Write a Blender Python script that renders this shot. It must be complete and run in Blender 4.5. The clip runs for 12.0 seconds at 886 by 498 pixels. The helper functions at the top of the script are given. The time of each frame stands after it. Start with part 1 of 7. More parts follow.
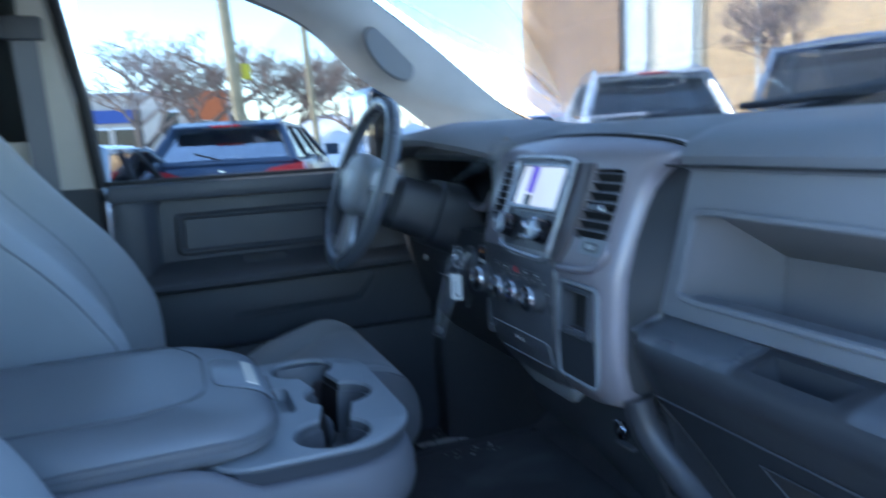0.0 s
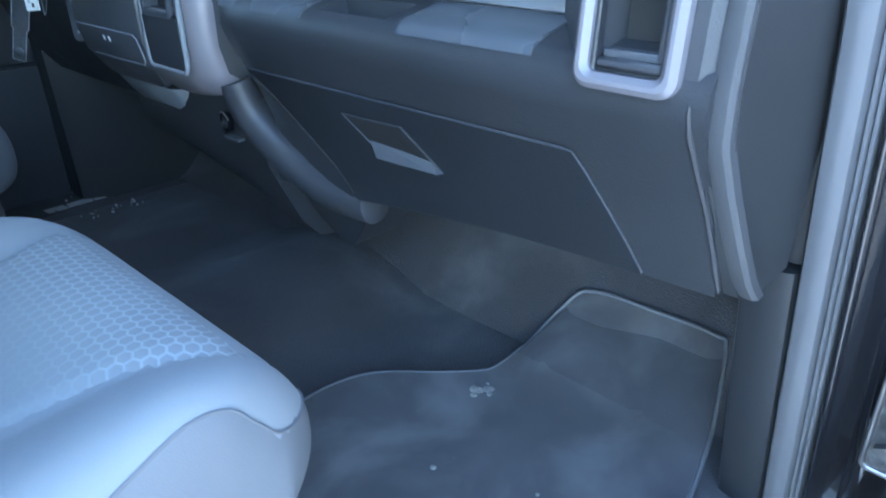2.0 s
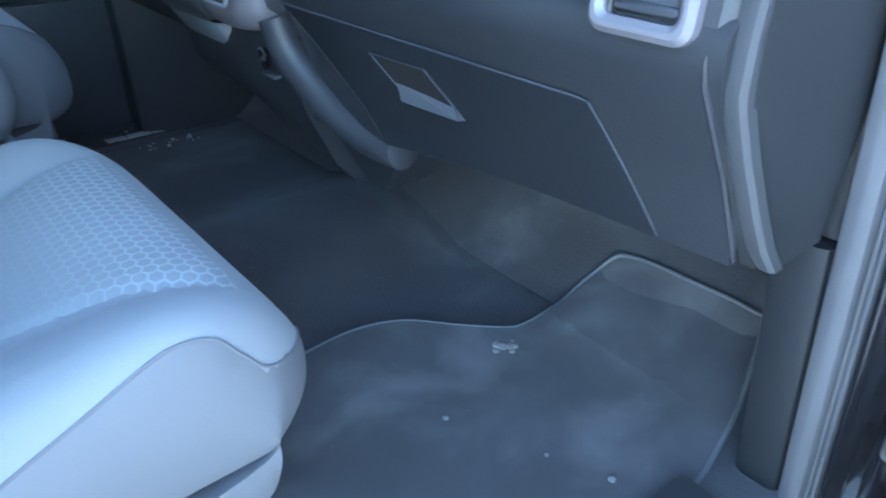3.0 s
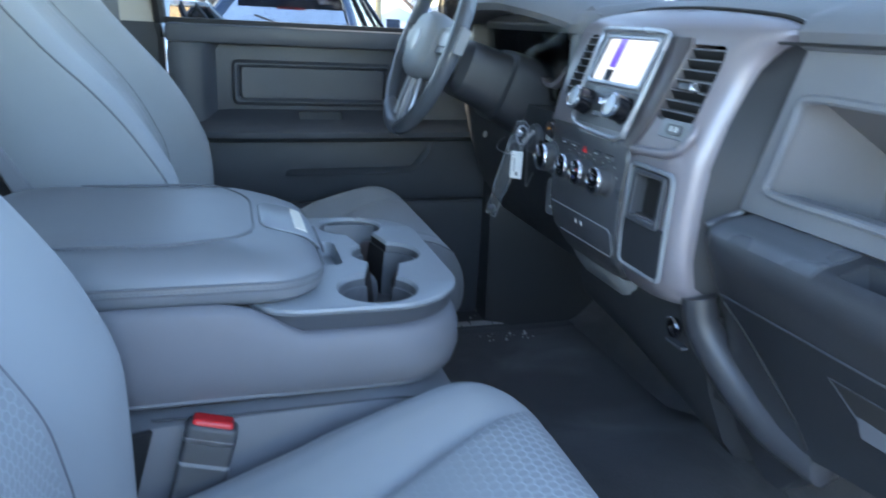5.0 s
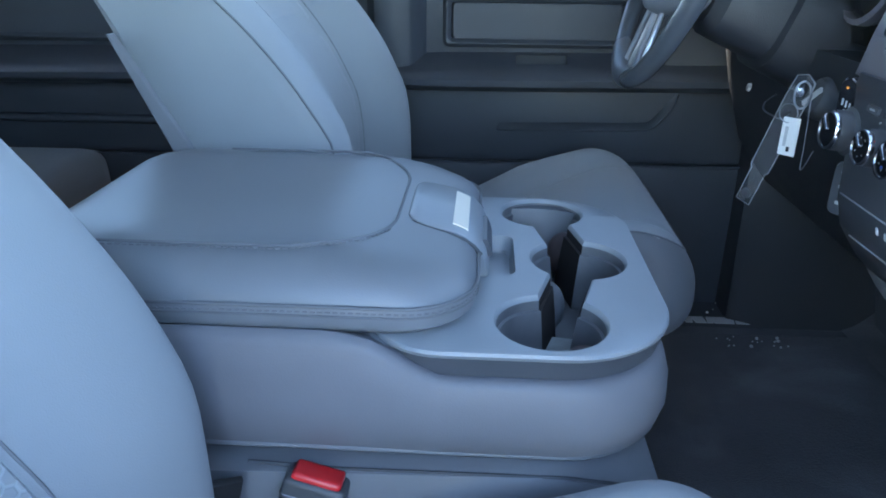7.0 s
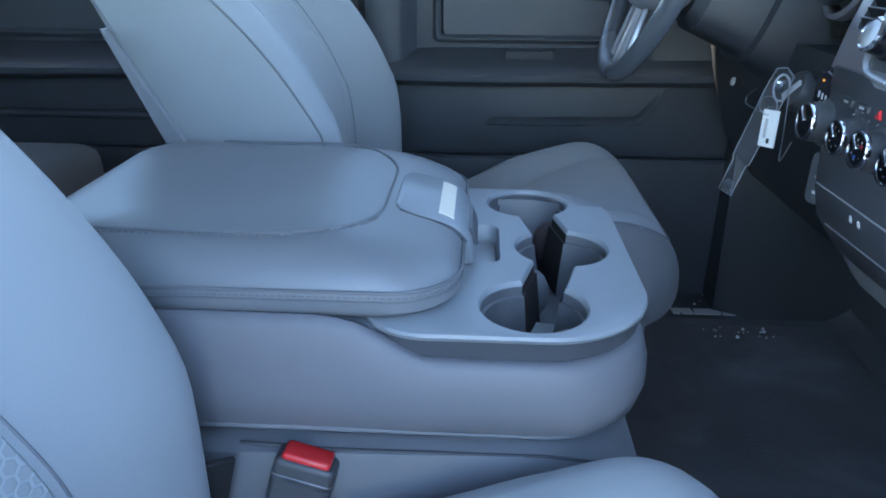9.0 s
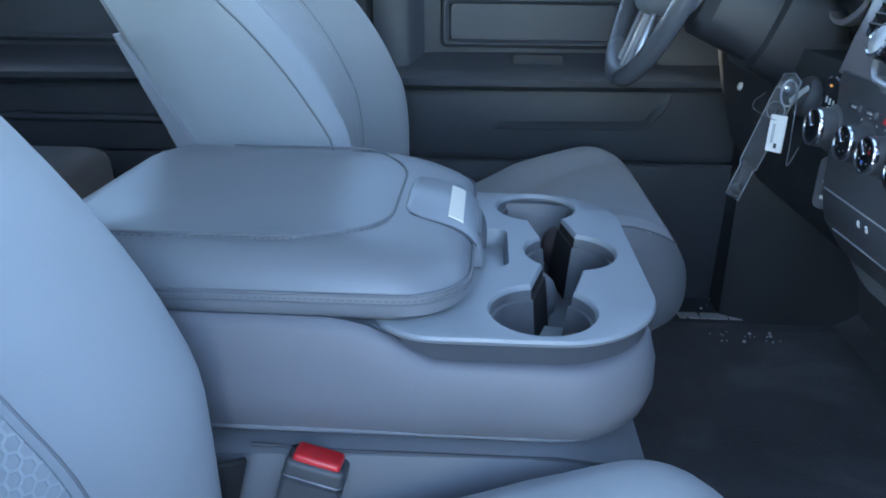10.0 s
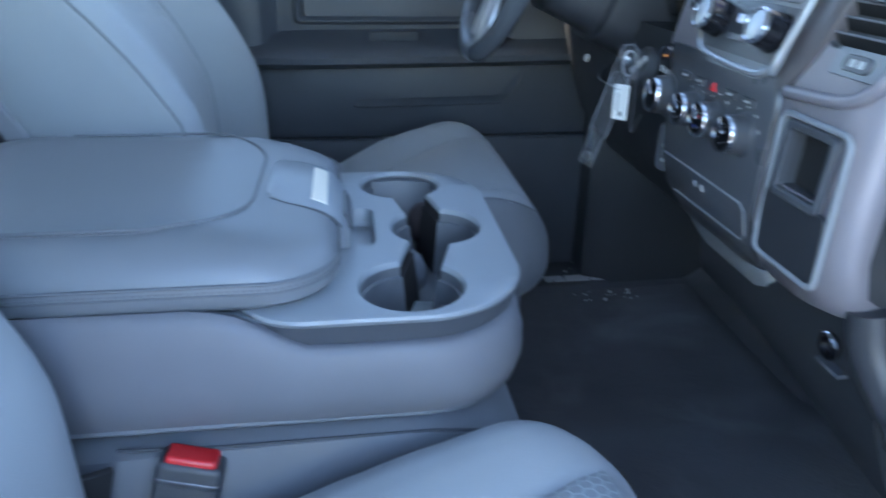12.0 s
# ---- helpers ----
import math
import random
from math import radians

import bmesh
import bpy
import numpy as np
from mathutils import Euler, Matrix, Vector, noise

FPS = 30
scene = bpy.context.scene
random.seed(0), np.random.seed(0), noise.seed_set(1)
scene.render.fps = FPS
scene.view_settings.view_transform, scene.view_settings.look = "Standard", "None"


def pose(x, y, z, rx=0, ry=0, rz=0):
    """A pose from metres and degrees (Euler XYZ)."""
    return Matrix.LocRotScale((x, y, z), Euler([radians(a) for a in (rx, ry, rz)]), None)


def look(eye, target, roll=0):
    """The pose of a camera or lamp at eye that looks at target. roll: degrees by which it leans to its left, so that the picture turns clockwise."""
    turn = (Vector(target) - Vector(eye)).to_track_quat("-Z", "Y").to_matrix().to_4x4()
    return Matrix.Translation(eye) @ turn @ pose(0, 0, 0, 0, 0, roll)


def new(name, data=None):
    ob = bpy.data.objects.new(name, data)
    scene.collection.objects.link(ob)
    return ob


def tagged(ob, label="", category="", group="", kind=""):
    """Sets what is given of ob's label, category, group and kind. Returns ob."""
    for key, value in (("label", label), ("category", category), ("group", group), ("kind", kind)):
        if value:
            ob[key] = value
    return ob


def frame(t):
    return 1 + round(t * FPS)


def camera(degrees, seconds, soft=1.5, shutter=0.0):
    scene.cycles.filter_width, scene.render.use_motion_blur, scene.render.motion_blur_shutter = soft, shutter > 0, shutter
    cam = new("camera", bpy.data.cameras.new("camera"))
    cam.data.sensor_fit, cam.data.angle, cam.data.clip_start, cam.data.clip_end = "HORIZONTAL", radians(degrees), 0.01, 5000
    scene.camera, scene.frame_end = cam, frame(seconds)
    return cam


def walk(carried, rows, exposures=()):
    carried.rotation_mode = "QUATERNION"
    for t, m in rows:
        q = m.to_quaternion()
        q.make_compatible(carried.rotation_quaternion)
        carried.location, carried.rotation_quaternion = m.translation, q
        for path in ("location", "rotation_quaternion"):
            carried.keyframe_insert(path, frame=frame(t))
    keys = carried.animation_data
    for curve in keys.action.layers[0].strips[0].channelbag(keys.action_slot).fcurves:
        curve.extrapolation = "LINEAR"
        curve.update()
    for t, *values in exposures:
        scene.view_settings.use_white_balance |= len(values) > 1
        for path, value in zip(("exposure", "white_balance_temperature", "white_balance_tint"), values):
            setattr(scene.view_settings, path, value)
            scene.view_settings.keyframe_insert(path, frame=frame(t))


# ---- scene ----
cam = camera(64.2, 12.0, soft=1.8, shutter=0.4)
PATH = [
    (0, (-0.265, -0.915, 1.501), (0.441, 0.929, 1.186), -3.1),
    (0.5, (-0.234, -0.937, 1.461), (0.857, 0.655, 0.935), -3.6),
    (1, (-0.222, -0.943, 1.401), (1.065, 0.435, 0.732), -2.3),
    (1.5, (-0.205, -0.945, 1.371), (1.108, 0.338, 0.577), -1.9),
    (2, (-0.175, -0.964, 1.354), (1.109, 0.281, 0.458), -1.0),
    (2.5, (-0.145, -0.981, 1.341), (1.073, 0.262, 0.356), 0.1),
    (2.7, (-0.135, -0.989, 1.338), (1.049, 0.268, 0.329), 0.4),
    (4.3, (-0.19, -0.968, 1.417), (0.428, 0.779, 0.663), 0.3),
    (4.5, (-0.214, -0.958, 1.434), (0.371, 0.821, 0.732), 0.6),
    (5, (-0.272, -0.87, 1.456), (0.298, 0.949, 0.849), 3.0),
    (5.5, (-0.315, -0.799, 1.465), (-0.027, 1.09, 0.874), 4.8),
    (6, (-0.24, -0.725, 1.454), (-0.344, 1.163, 0.802), 2.9),
    (6.5, (-0.179, -0.648, 1.432), (-0.346, 1.196, 0.678), 0.8),
    (7, (-0.175, -0.634, 1.444), (-0.278, 1.2, 0.654), 0.5),
    (9, (-0.166, -0.654, 1.443), (-0.254, 1.178, 0.647), 0.5),
    (9.5, (-0.165, -0.656, 1.445), (-0.257, 1.177, 0.65), 0.5),
    (10, (-0.17, -0.659, 1.445), (-0.272, 1.177, 0.658), 0.5),
    (10.5, (-0.176, -0.658, 1.448), (-0.3, 1.181, 0.669), 0.4),
    (11, (-0.184, -0.653, 1.449), (-0.307, 1.186, 0.673), 0.4),
    (11.5, (-0.184, -0.651, 1.445), (-0.248, 1.187, 0.659), 0.6),
    (12, (-0.164, -0.66, 1.446), (0.09, 1.138, 0.607), 1.0),
]
walk(cam, [(t, look(eye, target, roll)) for t, eye, target, roll in PATH], exposures=[(0.0, 3.42, 5500, 8), (0.5, 3.82, 5450, 6), (1.0, 4.18, 6000, 8), (2.0, 4.28, 6000, 4), (2.7, 4.3, 6000, 3), (4.3, 4.34, 6200, 5), (5.0, 4.34, 6620, 9), (5.5, 4.24, 6600, 9), (6.0, 4.22, 6480, 9), (7.0, 4.42, 6400, 9), (11.5, 4.44, 6380, 9), (12.0, 4.48, 6380, 10)])

# ---- world and sun ----
SUN_ELEV, SUN_AZ = radians(29), radians(170)
world = bpy.data.worlds.new("world")
scene.world = world
world.use_nodes = True
wn = world.node_tree.nodes
sky = wn.new("ShaderNodeTexSky")
sky.sky_type, sky.sun_disc = "NISHITA", False
sky.sun_elevation, sky.sun_rotation = SUN_ELEV, radians(90) - SUN_AZ
sky.air_density, sky.dust_density, sky.ozone_density = 1.0, 0.2, 2.0
world.node_tree.links.new(sky.outputs["Color"], wn["Background"].inputs["Color"])
wn["Background"].inputs["Strength"].default_value = 0.15
sun = new("sun", bpy.data.lights.new("sun", "SUN"))
sun.data.energy, sun.data.angle, sun.data.color = 1.3, radians(3.0), (1.0, 0.9, 0.76)
sun_from = Vector((math.cos(SUN_ELEV) * math.cos(SUN_AZ), math.cos(SUN_ELEV) * math.sin(SUN_AZ), math.sin(SUN_ELEV)))
sun.matrix_world = look(sun_from * 40, (0, 0, 0))


# ---- materials ----


def material(name, color, rough=0.6, metal=0.0, grain=0.0, grain_size=0.002, mottle=0.12, mottle_size=0.15, coat=0.0, sheen=0.0, spec=0.5, speck=None, dust=None):
    """A plain material with a fine grain in its relief and a slow change of tone and gloss."""
    m = bpy.data.materials.new(name)
    m.use_nodes = True
    nt = m.node_tree
    b = nt.nodes["Principled BSDF"]
    b.inputs["Roughness"].default_value, b.inputs["Metallic"].default_value = rough, metal
    b.inputs["Coat Weight"].default_value, b.inputs["Sheen Weight"].default_value = coat, sheen
    b.inputs["Specular IOR Level"].default_value = spec
    tc = nt.nodes.new("ShaderNodeTexCoord")
    big = nt.nodes.new("ShaderNodeTexNoise")
    big.inputs["Scale"].default_value, big.inputs["Detail"].default_value = 1.0 / mottle_size, 5.0
    nt.links.new(tc.outputs["Object"], big.inputs["Vector"])
    ramp = nt.nodes.new("ShaderNodeMapRange")
    ramp.inputs[1].default_value, ramp.inputs[2].default_value = 0.3, 0.7
    ramp.inputs[3].default_value, ramp.inputs[4].default_value = 1.0 - mottle, 1.0 + mottle
    nt.links.new(big.outputs["Fac"], ramp.inputs[0])
    mul = nt.nodes.new("ShaderNodeVectorMath")
    mul.operation = "SCALE"
    mul.inputs[0].default_value = color
    nt.links.new(ramp.outputs[0], mul.inputs["Scale"])
    last = mul.outputs[0]
    if speck:
        sp = nt.nodes.new("ShaderNodeTexNoise")
        sp.inputs["Scale"].default_value, sp.inputs["Detail"].default_value = speck[0], 3.0
        nt.links.new(tc.outputs["Object"], sp.inputs["Vector"])
        pick = nt.nodes.new("ShaderNodeMapRange")
        pick.inputs[1].default_value, pick.inputs[2].default_value = speck[1], speck[1] + 0.1
        nt.links.new(sp.outputs["Fac"], pick.inputs[0])
        mix = nt.nodes.new("ShaderNodeMix")
        mix.data_type = "RGBA"
        mix.inputs[7].default_value = (*speck[2], 1)
        nt.links.new(pick.outputs[0], mix.inputs[0])
        nt.links.new(last, mix.inputs[6])
        last = mix.outputs[2]
    if dust:
        cloud = nt.nodes.new("ShaderNodeTexNoise")
        cloud.inputs["Scale"].default_value, cloud.inputs["Detail"].default_value, cloud.inputs["Distortion"].default_value = dust[0], 6.0, 0.4
        nt.links.new(tc.outputs["Object"], cloud.inputs["Vector"])
        soft_ = nt.nodes.new("ShaderNodeMapRange")
        soft_.interpolation_type = "SMOOTHSTEP"
        soft_.inputs[1].default_value, soft_.inputs[2].default_value, soft_.inputs[4].default_value = dust[1], dust[1] + 0.3, 0.85
        nt.links.new(cloud.outputs["Fac"], soft_.inputs[0])
        film_ = nt.nodes.new("ShaderNodeMix")
        film_.data_type = "RGBA"
        film_.inputs[7].default_value = (*dust[2], 1)
        nt.links.new(soft_.outputs[0], film_.inputs[0])
        nt.links.new(last, film_.inputs[6])
        last = film_.outputs[2]
    nt.links.new(last, b.inputs["Base Color"])
    rr = nt.nodes.new("ShaderNodeMapRange")
    rr.inputs[1].default_value, rr.inputs[2].default_value = 0.3, 0.7
    rr.inputs[3].default_value, rr.inputs[4].default_value = max(rough - 0.06, 0.02), min(rough + 0.06, 1)
    nt.links.new(big.outputs["Fac"], rr.inputs[0])
    nt.links.new(rr.outputs[0], b.inputs["Roughness"])
    if grain:
        fine = nt.nodes.new("ShaderNodeTexVoronoi")
        fine.inputs["Scale"].default_value = 1.0 / grain_size
        nt.links.new(tc.outputs["Object"], fine.inputs["Vector"])
        bump = nt.nodes.new("ShaderNodeBump")
        bump.inputs["Strength"].default_value, bump.inputs["Distance"].default_value = grain, grain_size * 0.4
        nt.links.new(fine.outputs["Distance"], bump.inputs["Height"])
        nt.links.new(bump.outputs[0], b.inputs["Normal"])
    return m


def honeycomb(name, color, line, size):
    """Cloth with a raised honeycomb weave, laid out in metres by the mesh's UV map."""
    m = material(name, color, rough=0.85, sheen=0.12, mottle=0.08)
    nt = m.node_tree
    b = nt.nodes["Principled BSDF"]

    def vec(op, a, c=None, scale=None):
        n = nt.nodes.new("ShaderNodeVectorMath")
        n.operation = op
        for k, v in ((0, a), (1, c)):
            if v is None:
                continue
            if isinstance(v, tuple):
                n.inputs[k].default_value = v
            else:
                nt.links.new(v, n.inputs[k])
        if scale is not None:
            n.inputs["Scale"].default_value = scale
        return n.outputs["Value"] if op in ("DOT_PRODUCT", "LENGTH") else n.outputs[0]

    def num(op, a, c):
        n = nt.nodes.new("ShaderNodeMath")
        n.operation = op
        for k, v in ((0, a), (1, c)):
            if isinstance(v, (int, float)):
                n.inputs[k].default_value = v
            else:
                nt.links.new(v, n.inputs[k])
        return n.outputs[0]

    uv = nt.nodes.new("ShaderNodeUVMap")
    p = vec("SCALE", uv.outputs[0], scale=1.0 / size)
    r, h = (1.0, 1.7320508, 1.0), (0.5, 0.8660254, 0.5)
    a = vec("SUBTRACT", vec("MODULO", vec("ADD", p, (200.0, 346.41016, 0.5)), r), h)
    c = vec("SUBTRACT", vec("MODULO", vec("ADD", p, (200.5, 347.27619, 0.5)), r), h)
    a, c = vec("MULTIPLY", a, (1, 1, 0)), vec("MULTIPLY", c, (1, 1, 0))
    nearer = num("LESS_THAN", vec("LENGTH", a), vec("LENGTH", c))
    mix = nt.nodes.new("ShaderNodeMix")
    mix.data_type = "VECTOR"
    nt.links.new(nearer, mix.inputs[0])
    nt.links.new(c, mix.inputs[4])
    nt.links.new(a, mix.inputs[5])
    q = vec("ABSOLUTE", mix.outputs[1])
    sep = nt.nodes.new("ShaderNodeSeparateXYZ")
    nt.links.new(q, sep.inputs[0])
    d = num("MAXIMUM", vec("DOT_PRODUCT", q, (0.5, 0.8660254, 0.0)), sep.outputs[0])
    edge = nt.nodes.new("ShaderNodeMapRange")
    edge.interpolation_type = "SMOOTHSTEP"
    edge.inputs[1].default_value, edge.inputs[2].default_value = 0.34, 0.46
    nt.links.new(d, edge.inputs[0])
    place = nt.nodes.new("ShaderNodeSeparateXYZ")
    nt.links.new(uv.outputs[0], place.inputs[0])
    fade = nt.nodes.new("ShaderNodeMapRange")
    fade.interpolation_type = "SMOOTHSTEP"
    fade.inputs[1].default_value, fade.inputs[2].default_value, fade.inputs[3].default_value = -0.10, -0.005, 0.1
    nt.links.new(place.outputs[1], fade.inputs[0])
    raised = num("MULTIPLY", edge.outputs[0], fade.outputs[0])
    blend = nt.nodes.new("ShaderNodeMix")
    blend.data_type = "RGBA"
    blend.inputs[7].default_value = (*line, 1)
    nt.links.new(raised, blend.inputs[0])
    old = b.inputs["Base Color"].links[0].from_socket
    nt.links.new(old, blend.inputs[6])
    nt.links.new(blend.outputs[2], b.inputs["Base Color"])
    bump = nt.nodes.new("ShaderNodeBump")
    bump.inputs["Strength"].default_value, bump.inputs["Distance"].default_value = 0.4, 0.0015
    nt.links.new(raised, bump.inputs["Height"])
    nt.links.new(bump.outputs[0], b.inputs["Normal"])
    return m


def glass(name, tint=(1, 1, 1), rough=0.0, share=0.85):
    m = bpy.data.materials.new(name)
    m.use_nodes = True
    nt = m.node_tree
    out = nt.nodes["Material Output"]
    nt.nodes.remove(nt.nodes["Principled BSDF"])
    clear, gloss, mix = nt.nodes.new("ShaderNodeBsdfTransparent"), nt.nodes.new("ShaderNodeBsdfGlossy"), nt.nodes.new("ShaderNodeMixShader")
    clear.inputs[0].default_value, gloss.inputs["Roughness"].default_value = (*tint, 1), rough
    fres = nt.nodes.new("ShaderNodeFresnel")
    fres.inputs[0].default_value = 1.45
    nt.links.new(fres.outputs[0], mix.inputs[0])
    nt.links.new(clear.outputs[0], mix.inputs[1])
    nt.links.new(gloss.outputs[0], mix.inputs[2])
    nt.links.new(mix.outputs[0], out.inputs[0])
    return m


def frosted(name, color, share):
    """Scratched clear plastic: part of the light passes, part is scattered."""
    m = material(name, color, rough=0.25, mottle=0.2, mottle_size=0.01)
    nt = m.node_tree
    clear, mix = nt.nodes.new("ShaderNodeBsdfTransparent"), nt.nodes.new("ShaderNodeMixShader")
    mix.inputs[0].default_value = share
    nt.links.new(clear.outputs[0], mix.inputs[1])
    nt.links.new(nt.nodes["Principled BSDF"].outputs[0], mix.inputs[2])
    nt.links.new(mix.outputs[0], nt.nodes["Material Output"].inputs[0])
    return m


def glow(name, color, strength):
    m = bpy.data.materials.new(name)
    m.use_nodes = True
    b = m.node_tree.nodes["Principled BSDF"]
    b.inputs["Base Color"].default_value = (0.02, 0.02, 0.02, 1)
    b.inputs["Emission Color"].default_value, b.inputs["Emission Strength"].default_value = (*color, 1), strength
    b.inputs["Roughness"].default_value = 0.15
    return m


DASH = material("dash_vinyl", (0.145, 0.15, 0.163), rough=0.5, grain=0.35, grain_size=0.0016, mottle=0.1)
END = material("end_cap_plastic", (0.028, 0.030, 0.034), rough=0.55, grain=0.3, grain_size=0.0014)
LEDGE = material("ledge_vinyl", (0.082, 0.089, 0.101), rough=0.26, grain=0.15, grain_size=0.0014, mottle=0.06)
DASH_MID = material("mid_dash_plastic", (0.042, 0.0435, 0.050), rough=0.45, grain=0.35, grain_size=0.0014, mottle=0.1)
SHELF = material("shelf_liner", (0.14, 0.136, 0.14), rough=0.6, grain=0.3, grain_size=0.0016, mottle=0.1)
DOOR = material("door_trim_plastic", (0.056, 0.060, 0.069), rough=0.45, grain=0.35, grain_size=0.0014, mottle=0.1)
# lower dash plastic again, darkened for the shade on the downward-facing door
GLOVE = material("shaded_glove_plastic", (0.0185, 0.0205, 0.0245), rough=0.42, grain=0.35, grain_size=0.0014, mottle=0.1)
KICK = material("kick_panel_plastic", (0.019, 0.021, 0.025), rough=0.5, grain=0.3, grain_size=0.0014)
# the stack's silver again, coloured darker to hold down the door light
BEZEL = material("dimmed_bezel_silver", (0.175, 0.164, 0.182), rough=0.4, metal=0.15, mottle=0.05)
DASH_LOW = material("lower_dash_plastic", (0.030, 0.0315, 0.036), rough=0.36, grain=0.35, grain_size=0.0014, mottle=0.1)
BLACK = material("black_plastic", (0.057, 0.059, 0.065), rough=0.5, grain=0.25, grain_size=0.0014)
GLOSS = material("gloss_black", (0.008, 0.008, 0.01), rough=0.15)
RUBBER = material("black_rubber", (0.012, 0.012, 0.013), rough=0.7)
SILVER = material("satin_silver_paint", (0.215, 0.195, 0.211), rough=0.34, metal=0.15, mottle=0.05)
RIM = material("radio_rim_paint", (0.36, 0.365, 0.385), rough=0.28, metal=0.4, mottle=0.05)
CHROME = material("chrome", (0.8, 0.8, 0.82), rough=0.12, metal=1.0, mottle=0.04)
HINGE = material("hinge_metal", (0.12, 0.124, 0.132), rough=0.35, metal=0.7, mottle=0.5, mottle_size=0.012)
GREY = material("grey_plastic", (0.22, 0.23, 0.245), rough=0.5, grain=0.3, grain_size=0.0012, mottle=0.06)
TRAY = material("tray_plastic", (0.252, 0.270, 0.290), rough=0.36, grain=0.35, grain_size=0.0012, mottle=0.05)
LEATHER = material("grey_vinyl", (0.172, 0.179, 0.193), rough=0.39, grain=0.12, grain_size=0.0013, mottle=0.09)
CLOTH = material("seat_cloth", (0.255, 0.268, 0.282), rough=0.9, sheen=0.15, grain=0.35, grain_size=0.0009, mottle=0.07, mottle_size=0.25)
CLOTH_SIDE = material("seat_side_vinyl", (0.145, 0.15, 0.163), rough=0.6, sheen=0.05, grain=0.3, grain_size=0.001, mottle=0.06)
HEX = honeycomb("honeycomb_cloth", (0.242, 0.257, 0.270), (0.335, 0.360, 0.375), 0.0112)
HEX_BACK = honeycomb("faint_honeycomb_cloth", (0.245, 0.26, 0.273), (0.290, 0.311, 0.325), 0.0112)
THREAD = material("thread", (0.06, 0.063, 0.07), rough=0.8)
GRIP_BROWN = material("brown_rubber", (0.062, 0.045, 0.045), rough=0.6, spec=0.3, mottle=0.15, mottle_size=0.02)
GRIP_GREY = material("grey_rubber", (0.115, 0.12, 0.132), rough=0.5, mottle=0.1, mottle_size=0.02)
BODY = material("console_body_vinyl", (0.150, 0.150, 0.166), rough=0.55, grain=0.15, grain_size=0.0013, mottle=0.1)
SHELL = material("seat_shell_plastic", (0.18, 0.184, 0.197), rough=0.45, grain=0.2, grain_size=0.0012, mottle=0.08)
WELT = material("welt", (0.14, 0.145, 0.157), rough=0.7)
# two darker tones that put the wells' inner shade into the tray walls
NECK_SHADE = material("shaded_neck_wall", (0.02, 0.017, 0.017), rough=0.75, spec=0.2)
CUP_SHADE = material("shaded_cup_wall", (0.10, 0.102, 0.11), rough=0.4, mottle=0.15, mottle_size=0.03)
SKIRT = material("dark_grey_plastic", (0.074, 0.078, 0.089), rough=0.4, grain=0.3, grain_size=0.0012, mottle=0.08)
SLIP = material("grey_card", (0.26, 0.28, 0.28), rough=0.7, mottle=0.2, mottle_size=0.02)
PANEL = material("dark_panel_plastic", (0.066, 0.069, 0.077), rough=0.32, grain=0.2, grain_size=0.001, mottle=0.1)
COLUMN = material("brown_black_plastic", (0.075, 0.064, 0.066), rough=0.35, grain=0.2, grain_size=0.001, mottle=0.1)
BLUE_DOT = material("blue_print", (0.05, 0.12, 0.5), rough=0.5)
CREAM = material("cream_sticker", (0.80, 0.72, 0.60), rough=0.45, mottle=0.03)
CARPET = material("carpet", (0.052, 0.0515, 0.059), rough=0.95, sheen=0.2, grain=0.9, grain_size=0.0025, mottle=0.25, mottle_size=0.16, speck=(150.0, 0.7, (0.1, 0.1, 0.1)), dust=(5.0, 0.48, (0.13, 0.132, 0.143)))
MATTING = material("mat_carpet", (0.068, 0.0675, 0.076), rough=0.95, sheen=0.25, grain=0.7, grain_size=0.0013, mottle=0.25, mottle_size=0.14, speck=(150.0, 0.72, (0.13, 0.13, 0.135)), dust=(6.0, 0.45, (0.175, 0.175, 0.183)))
TRIM = material("beige_trim", (0.42, 0.39, 0.34), rough=0.7, grain=0.3, grain_size=0.0015)
TRIM_GREY = material("pillar_cloth", (0.42, 0.41, 0.40), rough=0.8, grain=0.3, grain_size=0.0015)
HEADLINER = material("headliner", (0.55, 0.54, 0.52), rough=0.95, grain=0.4, grain_size=0.002)
RED = material("red_plastic", (0.62, 0.02, 0.025), rough=0.35, mottle=0.03)
WHITE = material("white_label", (0.85, 0.85, 0.83), rough=0.4, mottle=0.03)
INK = material("ink", (0.03, 0.03, 0.035), rough=0.6)
PRINT = material("print_grey", (0.5, 0.5, 0.5), rough=0.5)
MUD = material("dried_mud", (0.24, 0.235, 0.23), rough=0.95, mottle=0.3, mottle_size=0.004)
PAINT = material("black_paint", (0.010, 0.010, 0.012), rough=0.16, coat=1.0, mottle=0.02)
JAMB = material("door_seal", (0.10, 0.104, 0.117), rough=0.45, mottle=0.1)
STEEL = material("steel", (0.3, 0.3, 0.31), rough=0.38, metal=1.0, mottle=0.2, mottle_size=0.02)
CLEAR = glass("clear_glass", (0.96, 0.98, 0.97))
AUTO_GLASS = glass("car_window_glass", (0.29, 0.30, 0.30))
SCREEN_GLASS = glass("windshield_glass", (0.46, 0.445, 0.415))
DARK_GLASS = glass("tinted_glass", (0.24, 0.26, 0.27))
ACRYLIC = frosted("acrylic", (0.62, 0.64, 0.68), 0.05)
SCREEN = glow("screen_white", (0.85, 0.9, 1.0), 0.075)
SCREEN_PURPLE = glow("screen_purple", (0.14, 0.06, 0.75), 0.07)
LAMP_ORANGE = glow("amber_light", (1.0, 0.45, 0.08), 0.045)
MIRROR = material("mirror_face", (0.9, 0.9, 0.9), rough=0.02, metal=1.0, mottle=0.0)


